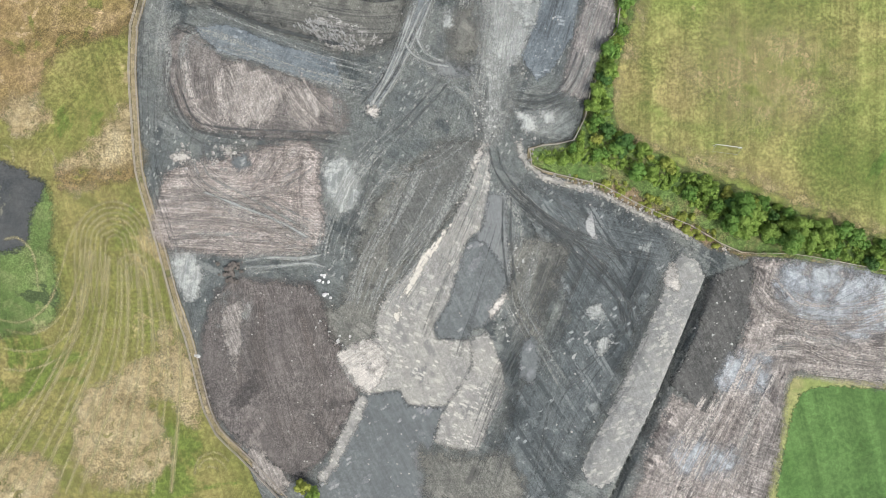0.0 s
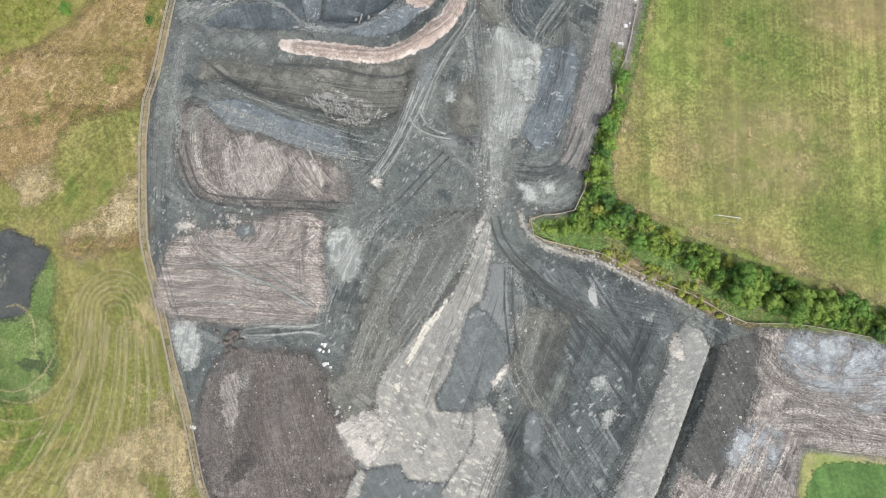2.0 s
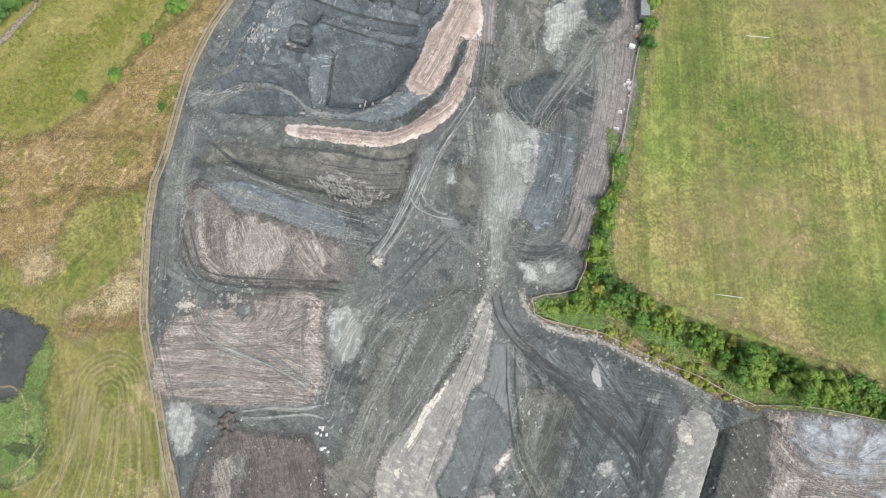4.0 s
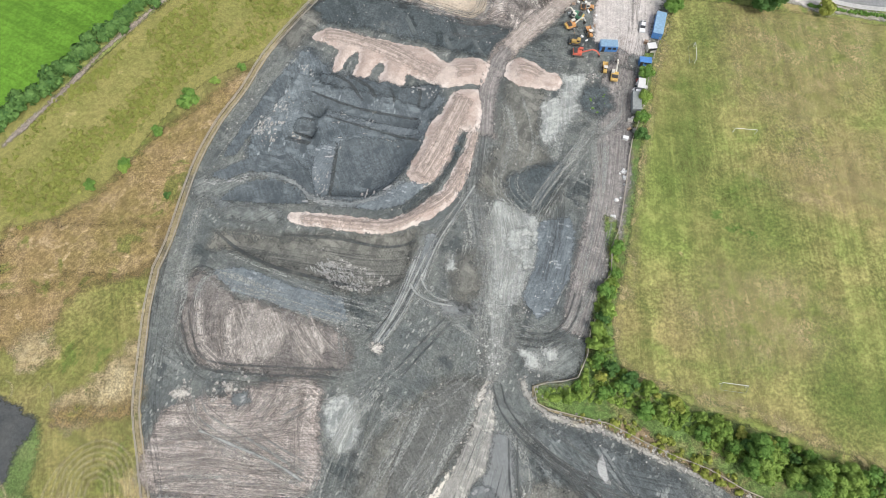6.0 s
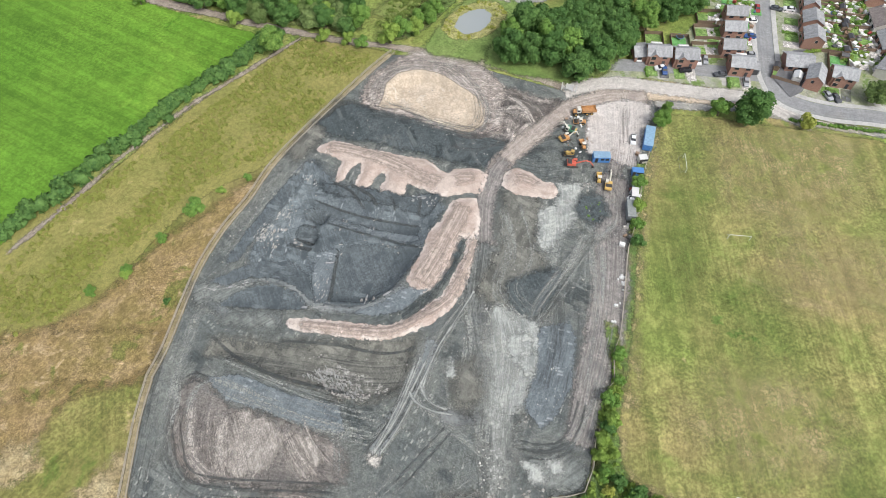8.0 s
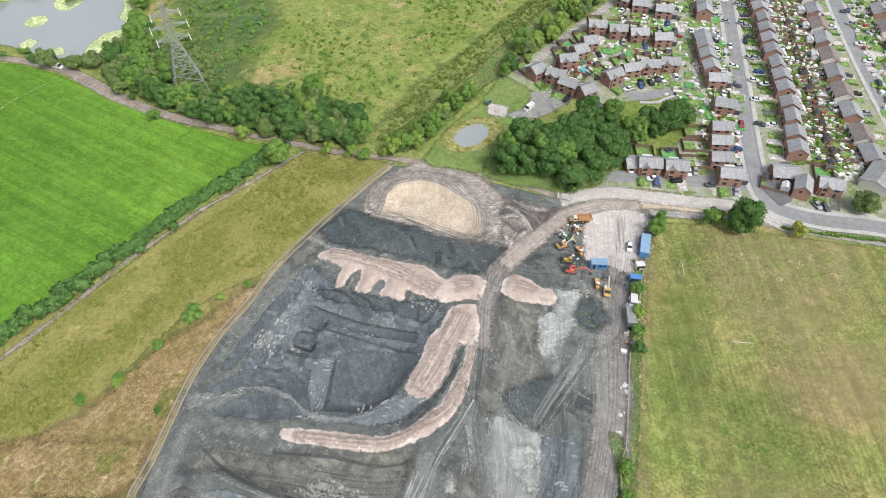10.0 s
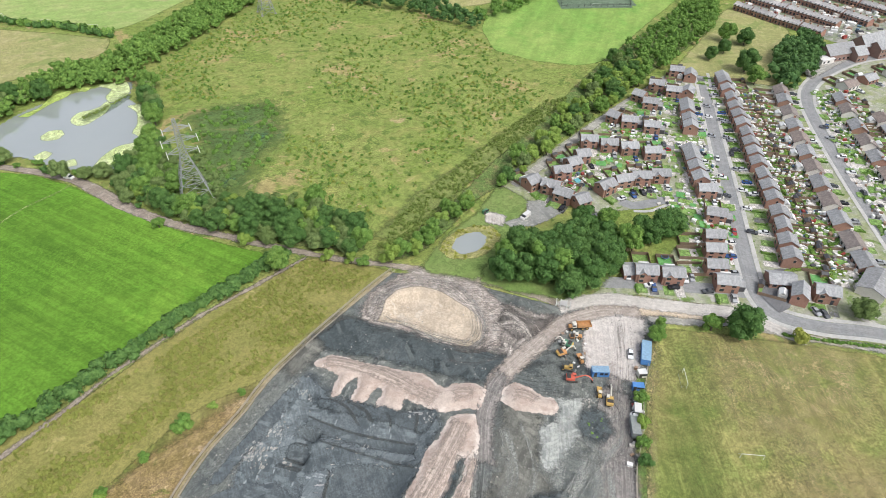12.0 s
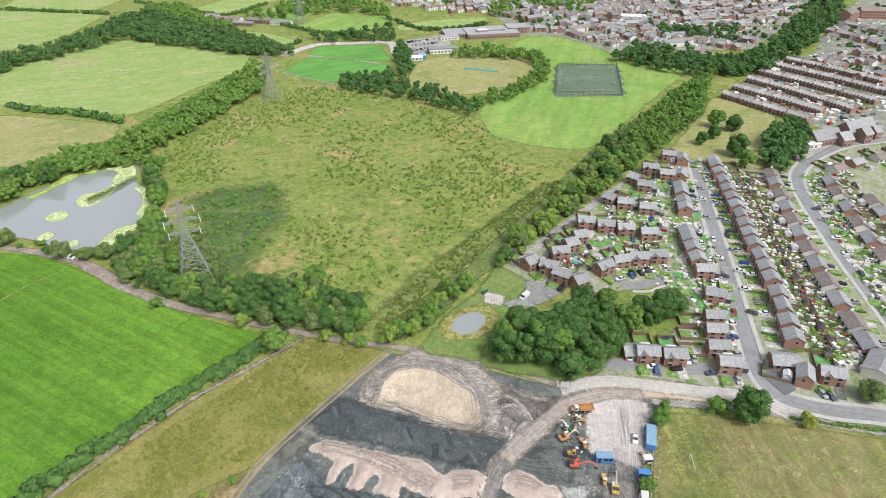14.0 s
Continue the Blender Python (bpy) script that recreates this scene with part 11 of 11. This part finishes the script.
# ---- artificial pitch with cage ----
CAGE = [(121.5, 535.7), (172.0, 535.3), (154.6, 455.7), (104.6, 459.0)]
M_astro = soil("astro_turf", (rgb(104, 128, 100), rgb(116, 138, 112), rgb(96, 120, 94)), 0.02, 0.3, streak=[(94, 0.06, 0.003, 0.08)], grit=0.12)
M_mesh = plain("black_mesh_fence", rgb(44, 50, 48), 0.8, vary=0.1)
sheet("artificial_pitch", CAGE, M_astro, 0.05, 4.0, 0.0, "grey-green artificial football pitch")
cage = tagged(new("pitch_cage"), "tall dark mesh fence round the artificial pitch", "fence")
cg = [Vector((*p, 0)) for p in CAGE]
for a, b in zip(cg, cg[1:] + cg[:1]):
    n = max(2, int((b - a).length / 4))
    for k in range(n):
        p = a.lerp(b, k / n)
        beam("post", (p.x, p.y, 0), (p.x, p.y, 3.2), 0.12, M_mesh, cage)
    for h in (0.1, 1.1, 2.1, 3.1):
        beam("wire", (a.x, a.y, h), (b.x, b.y, h), 0.12, M_mesh, cage)
lines = tagged(new("pitch_lines"), "white painted pitch markings on artificial turf", kind="structure")
c0, c1, c2, c3 = cg


def on_pitch(u, v):
    p = (c3.lerp(c2, u)).lerp(c0.lerp(c1, u), v)
    return p


for (u0, v0), (u1, v1) in (((0.05, 0.04), (0.95, 0.04)), ((0.05, 0.96), (0.95, 0.96)), ((0.05, 0.04), (0.05, 0.96)), ((0.95, 0.04), (0.95, 0.96)), ((0.05, 0.5), (0.95, 0.5)), ((0.28, 0.04), (0.28, 0.2)), ((0.72, 0.04), (0.72, 0.2)), ((0.28, 0.2), (0.72, 0.2)), ((0.28, 0.96), (0.28, 0.8)), ((0.72, 0.96), (0.72, 0.8)), ((0.28, 0.8), (0.72, 0.8))):
    a, b = on_pitch(u0, v0), on_pitch(u1, v1)
    n = (b - a).cross(Vector((0, 0, 1))).normalized() * 0.22
    mesh_object("painted_line", [(p.x, p.y, 0.13) for p in (a + n, b + n, b - n, a - n)], [[0, 1, 2, 3]], M_white, lines)
for u, v, t in ((0.5, 0.03, 180), (0.5, 0.97, 0), (0.06, 0.3, 90), (0.06, 0.7, 90), (0.93, 0.3, -90), (0.93, 0.7, -90)):
    p = on_pitch(u, v)
    goal(p.x, p.y, t, 6.0, "white goal inside the pitch cage")
for (x, y), h in (((143.8, 536.5), 9.0), ((149.1, 536.3), 9.0)):
    pole = tagged(new("rugby_post"), "tall white rugby goal post", "goal")
    beam("pole", (0, 0, 0), (0, 0, h), 0.12, M_white, pole)
    beam("bar", (0, 0, 3), (2.6, 0, 3), 0.1, M_white, pole)
    pole.matrix_basis = pose(x, y, 0)

# ---- ponds ----
n = Nodes("pond_water")
v = n.coords()
n.bump(n.noise(v, 0.8, 4, 0.6), 0.04, 0.1)
# pale base colour holds the murk and the sky's reflection together
M_water = n.finish(n.mix(n.noise(v, 0.02, 3), rgb(158, 167, 167), rgb(170, 177, 175)), 0.03, 1.0)
n.bsdf.inputs["Coat Weight"].default_value, n.bsdf.inputs["Coat IOR"].default_value, n.bsdf.inputs["Coat Roughness"].default_value = 1.0, 1.6, 0.02
M_algae = soil("duckweed", (rgb(202, 216, 150), rgb(188, 206, 128), rgb(212, 222, 168)), 0.06, 0.6, rim=(0.28, 0.8), bump=0.1)
M_slime = soil("bright_duckweed", (rgb(176, 200, 82), rgb(158, 186, 68), rgb(188, 206, 102)), 0.06, 0.6, rim=(0.28, 0.8), bump=0.1)
M_reedy = soil("reedy_bank", (rgb(168, 164, 92), rgb(142, 146, 72), rgb(184, 176, 112)), 0.1, 0.9, rim=(0.8, 0.8))
M_bankgrass = soil("bank_grass", (rgb(116, 146, 62), rgb(132, 152, 74), rgb(104, 134, 54)), 0.04, 0.5, rim=(1.5, 2.0), grit=0.16, contrast=1.3, patches=[(rgb(150, 150, 88), 0.2, 0.05)])
sheet("pond", [(-231.1, 276.7), (-222.1, 284.8), (-215.0, 292.2), (-207.3, 310.8), (-197.6, 322.0), (-189.2, 331.0), (-167.1, 343.8), (-161.7, 335.1), (-159.0, 322.5), (-145.9, 308.2), (-137.0, 292.5), (-133.4, 277.1), (-136.6, 262.0), (-141.0, 252.1), (-163.2, 253.0), (-183.0, 261.9), (-200.7, 265.7), (-222.8, 263.0)], M_water, 0.05, 1.2, 0.0, "grey pond with pale floating duckweed", True)
for line, m in (
    ([(-150.8, 253.9), (-148.5, 267.8), (-143.7, 273.0), (-137.8, 275.6), (-139.9, 281.3), (-143.8, 284.4), (-144.2, 293.5), (-148.8, 306.4), (-156.2, 314.1), (-151.0, 316.6), (-143.4, 306.2), (-136.1, 290.1), (-133.9, 275.4), (-136.6, 266.2), (-140.9, 258.6), (-144.0, 253.2)], M_algae),
    ([(-180.4, 300.6), (-179.1, 307.7), (-172.9, 310.7), (-170.4, 314.0), (-169.4, 320.9), (-165.6, 317.2), (-164.9, 306.4), (-167.1, 300.0), (-170.0, 293.3), (-174.2, 292.9), (-178.5, 296.1)], M_algae),
    ([(-181.7, 339.7), (-173.4, 343.3), (-167.1, 344.6), (-160.6, 331.3), (-162.1, 322.7), (-166.7, 318.6), (-172.1, 326.0), (-171.8, 334.8)], M_algae),
    ([(-209.1, 303.7), (-206.3, 308.8), (-202.6, 313.3), (-202.3, 322.2), (-201.0, 329.3), (-194.0, 335.0), (-193.0, 326.8), (-197.8, 319.3), (-200.9, 309.9), (-203.7, 303.5)], M_slime),
    ([(-192.1, 337.9), (-184.3, 337.6), (-184.7, 332.3), (-190.2, 333.3)], M_slime),
    ([(-187.8, 282.8), (-186.1, 288.0), (-180.1, 288.9), (-177.0, 284.6), (-178.0, 279.5), (-182.8, 278.0), (-186.1, 279.3)], M_algae),
    ([(-182.7, 263.4), (-179.6, 268.5), (-174.8, 266.2), (-175.5, 260.5), (-179.3, 259.7)], M_algae),
    ([(-166.0, 258.1), (-162.9, 261.0), (-158.9, 254.8), (-163.2, 253.0)], M_algae),
):
    sheet("duckweed", line, m, 0.07, 1.5, 2.0, "pale green duckweed mat on the pond", True)
sheet("pond_island", [(-175.0, 301.7), (-170.9, 309.3), (-166.5, 317.2), (-162.4, 328.5), (-158.8, 325.4), (-162.7, 313.0), (-167.2, 303.9), (-171.3, 297.7)], M_reed, 0.12, 1.0, 1.0, "narrow reedy island in the pond")
stuff_bushes("island_reeds", along([(-173.3, 300.9), (-167.4, 311.8), (-160.3, 326.2)], 1.6, 88, 0.5, 1.2, 0.8), M_leaf_olive, 10, 0.45, "rough reeds on the narrow island", 88)
sheet("basin_grass", [(-0.6, 178.3), (9.7, 195.4), (22.1, 209.9), (33.9, 230.6), (46.9, 217.0), (36.1, 199.7), (47.6, 193.8), (30.3, 180.8), (20.6, 168.8), (2.4, 173.2)], M_bankgrass, 0.01, 3.0, 2.0, "mown grass around a small basin")
sheet("wood_verge", [(20.5, 168.0), (30.1, 162.5), (47.5, 157.8), (62.3, 161.2), (66.6, 166.0), (73.8, 173.5), (54.0, 180.9), (28.2, 182.0), (22.2, 175.7)], M_bankgrass, 0.02, 2.0, 2.0, "green grass at the foot of the wood")
sheet("reedy_bank", [(6.2, 186.8), (8.4, 192.6), (14.4, 198.8), (22.6, 201.8), (28.6, 200.1), (30.7, 195.2), (27.9, 187.6), (21.9, 181.9), (15.3, 180.5), (9.0, 181.7)], M_reedy, 0.03, 2.0, 1.0, "reedy bank round a small pond", True)
sheet("small_pond", [(11.3, 187.6), (13.1, 192.7), (17.6, 196.1), (22.1, 197.0), (24.8, 194.0), (23.9, 189.5), (20.0, 185.2), (14.5, 183.5)], M_water, 0.06, 0.5, 0.0, "small grey balancing pond", True)
sheet("pump_yard", [(26.2, 211.3), (34.0, 207.0), (31.7, 201.0), (25.5, 203.5)], M_chalk, 0.05, 1.0, 0.5, "white gravel pumping yard")
ribbon("basin_path", [(38.9, 236.8), (34.7, 227.0), (34.7, 218.4), (37.4, 211.6), (41.5, 206.7)], 1.8, M_earthroad, 0.06, "narrow earth footpath", 0.3)
ribbon("court_road", [(32.9, 201.7), (38.9, 203.4), (45.6, 208.9), (50.5, 216.8), (53.5, 220.1)], 5.0, M_pale, 0.08, "pale paved access", 0.2)
cabin(*(26.1, 209.7), 35, 2.4, M_greenpaint, M_greenpaint, "small green kiosk in a gravel yard", "kiosk", 1.4, 1.6, "kiosk")
sp = scatter([(6.2, 186.8), (8.4, 192.6), (14.4, 198.8), (22.6, 201.8), (28.6, 200.1), (30.7, 195.2), (27.9, 187.6), (21.9, 181.9), (15.3, 180.5), (9.0, 181.7)], 130, 98, 0.4, 0.9, -0.5, 0.05)
stuff_bushes("reeds", [q for q in sp if inside([(11.3, 187.6), (13.1, 192.7), (17.6, 196.1), (22.1, 197.0), (24.8, 194.0), (23.9, 189.5), (20.0, 185.2), (14.5, 183.5)], np.array([q[0]]), np.array([q[1]]))[0] < -1], M_leaf_gold, 8, 0.6, "yellow-green reeds round the pond", 8)


# ---- larger buildings ----
def block(name, parts, at, turn, label, category="building"):
    """A building of several wings: (x, y, w, d, h, rise, wall, roof); rise 0 is a flat roof."""
    root = tagged(new(name), label, category)
    for x, y, w, d, h, rise, wall, roof in parts:
        bm = bmesh.new()
        if rise:
            gable_walls(bm, w, d, h, rise, x, y)
            part("wall", bm, wall, root)
            bm = bmesh.new()
            gable_roof(bm, w, d, h, rise, 0.4, 0.2, x, y)
            part("roof", bm, roof, root)
        else:
            box(bm, x - w / 2, x + w / 2, y - d / 2, y + d / 2, -0.3, h)
            part("wall", bm, wall, root)
            bm = bmesh.new()
            box(bm, x - w / 2 - 0.3, x + w / 2 + 0.3, y - d / 2 - 0.3, y + d / 2 + 0.3, h, h + 0.35)
            part("roof", bm, roof, root)
        for k in range(int(w / 3.2)):
            for s in range(max(1, int(h / 2.8))):
                add_window(root, x - w / 2 + 1.6 + k * 3.2, y - d / 2 - 0.02, 1.0 + s * 2.7)
    root.matrix_basis = pose(at[0], at[1], 0, 0, 0, turn)
    return root


M_flatroof = plain("flat_roof_felt", rgb(182, 184, 186), 0.9, vary=0.2, scale=0.3)
block("school", [(0, 0, 52, 30, 4.4, 0, M_brick_old, M_flatroof), (-34, 6, 26, 24, 3.4, 0, M_brick_old, M_flatroof), (30, 10, 22, 18, 5.6, 0, M_brick_old, M_flatroof), (2, 4, 24, 16, 5.8, 0, M_grey_panel, M_flatroof), (-10, -4, 10, 8, 6.6, 0, M_grey_panel, M_bag), (-44, -10, 18, 8, 3.2, 0, M_render_wall, M_flatroof)], (75.3, 646.7), 8, "large flat-roofed school of several wings", "school")
block("clubhouse", [(0, 0, 26, 8, 4.0, 1.2, M_grey_panel, M_galv), (-2, -5, 20, 2.5, 2.6, 0, M_white, M_bag)], (23.8, 585.1), 10, "grey clubhouse with a metal roof and white front", "clubhouse")
block("marquee", [(0, 0, 10, 7, 2.6, 1.4, M_bag, M_bag)], (0.2, 560.0), 10, "white canvas marquee on grass", "tent")
block("marquee", [(0, 0, 6, 9, 2.6, 1.4, M_bluepaint, M_cabinroof)], (4.8, 567.0), 10, "pale blue tent roof beside the clubhouse", "tent")
block("farm_building", [(0, 0, 30, 12, 4.5, 2.0, M_render_wall, M_rooftan), (34, 4, 26, 10, 4.0, 1.6, M_brick_old, M_rooftan), (60, 0, 22, 8, 3.5, 1.4, M_render_wall, M_galv), (-22, 8, 14, 9, 4.5, 2.2, M_render_wall, M_slate), (20, -10, 26, 8, 3.2, 1.0, M_brick_old, M_galv)], (-201.3, 712.9), -12, "farmstead of low sheds with brown and grey roofs", "farm")
block("church_hall", [(0, 0, 24, 11, 6.0, 5.0, M_brick_old, M_slate), (-4, -8, 7, 9, 6.0, 3.2, M_brick_old, M_slate), (8, -7, 6, 8, 5.0, 3.0, M_brick_old, M_slate)], (282.2, 371.9), 22, "old brick hall with steep grey slate roofs", "hall")
block("church_hall", [(0, 0, 20, 12, 4.5, 4.4, M_brick_old, M_slate), (10, -6, 8, 10, 4.5, 3.6, M_brick_old, M_slate), (-12, -4, 9, 7, 3.0, 0.4, M_render_wall, M_bag)], (254.8, 361.8), 16, "low old brick building with steep slate roofs", "hall")
block("apartment_block", [(0, 0, 34, 12, 8.5, 3.0, M_brick, M_rooftan)], (508.2, 705.6), -8, "red brick apartment block of three storeys", "apartments")
block("apartment_block", [(0, 0, 18, 12, 8.5, 3.0, M_brick, M_rooftan)], (473.4, 695.9), 30, "red brick apartment block of three storeys", "apartments")
block("warehouse", [(0, 0, 26, 14, 5.0, 1.0, M_render_wall, M_bag)], (238.2, 705.6), -15, "pale shed with a white roof", "warehouse")
block("garage_block", [(0, 0, 9.0, 7.0, 2.5, 1.8, M_brick, M_slate)], (128.8, 162.8), -10, "brick double garage with a grey tiled roof", "garage")
block("garage_block", [(0, 0, 4.5, 6.5, 2.5, 1.6, M_brick, M_slate)], (75.2, 170.1), 0, "brick garage with a grey tiled roof", "garage")
block("hall_annexe", [(0, 0, 14, 9, 3.2, 1.6, M_render_wall, M_slate)], (161.4, 158.5), 45, "low rendered house with a grey roof", "house")

# ---- club grounds ----
ribbon("club_road", [(-120.2, 575.9), (-108.4, 598.5), (-89.8, 618.2), (-62.9, 619.2), (-25.0, 619.7), (-18.7, 581.1)], 10, M_chalk, 0.05, "pale gravel track round the pitches", 1.0)
ribbon("pitch_path", [(-97.6, 576.9), (-63.6, 566.2), (-22.8, 543.4)], 4, M_pale, 0.06, "pale path between the pitches", 0.4)
ribbon("pitch_edge", [(-112.8, 527.4), (-88.4, 510.8), (-61.4, 492.0)], 3, M_pale, 0.06, "pale path below the football pitch", 0.4)
ribbon("school_path", [(91.0, 606.5), (113.3, 627.0), (123.1, 644.7), (120.6, 654.2)], 4, M_pale, 0.05, "pale path through the school field", 0.4)
ribbon("school_path", [(114.7, 566.2), (118.8, 544.4), (116.5, 522.7)], 3, M_pale, 0.05, "pale path through the school field", 0.4)
sheet("car_park", [(-11.5, 627.8), (31.0, 648.6), (34.7, 613.0), (17.6, 585.4), (-5.8, 578.7)], M_pale, 0.04, 5.0, 1.0, "pale gravel car park")
covers = slab("pitch_cover", 30, 4, 0.4, plain("teal_cover", rgb(70, 168, 160), 0.7), "long teal cricket pitch cover")
covers.matrix_basis = pose(*(54.9, 526.9), 0.05, 0, 0, -22)
rng6 = np.random.default_rng(6)
CLUBCARS = [make_car(label, plain("car_paint", tone, 0.25, vary=0.05)) for label, tone in PAINTS[:3]]
for line in ([(-7.6, 619.0), (30.3, 634.9)], [(-7.5, 602.3), (24.0, 617.7)], [(-4.3, 586.3), (18.1, 601.3)], [(220.3, 338.8), (238.6, 353.4), (262.3, 363.3)]):
    pts = smooth(line, 3.4)
    for a, b in zip(pts, pts[1:]):
        if rng6.random() < 0.75:
            copy_thing(CLUBCARS[int(rng6.integers(3))], pose(a[0], a[1], 0.1, 0, 0, angle_of(a, b) + 90))
for o in CLUBCARS:
    for q in (*o.children_recursive, o):
        bpy.data.objects.remove(q)
sheet("hall_court", [(225.8, 342.8), (245.6, 353.2), (273.0, 362.9), (303.7, 375.9), (302.3, 369.2), (263.2, 358.7), (224.6, 330.5)], M_pale, 0.04, 3.0, 1.0, "pale paved court before the old hall")

# small things along the compound's fence
clutter("compound_clutter", scatter([(65.4, 125.7), (67.7, 124.9), (60.5, 99.8), (55.7, 91.3), (54.2, 92.3), (60.2, 109.9)], 26, 401, 1.0, 1.0, -0.9, 0.05), 0.5, 1.6, 1.3, "barriers, drums and boxes along the compound fence", 402)
clutter("machine_clutter", scatter([(47.3, 145.0), (52.8, 138.8), (50.0, 125.3), (44.0, 126.6), (41.4, 134.7)], 18, 403, 1.0, 1.0, -0.9, 0.05), 0.3, 1.0, 0.7, "buckets and loose parts among the machines", 404)
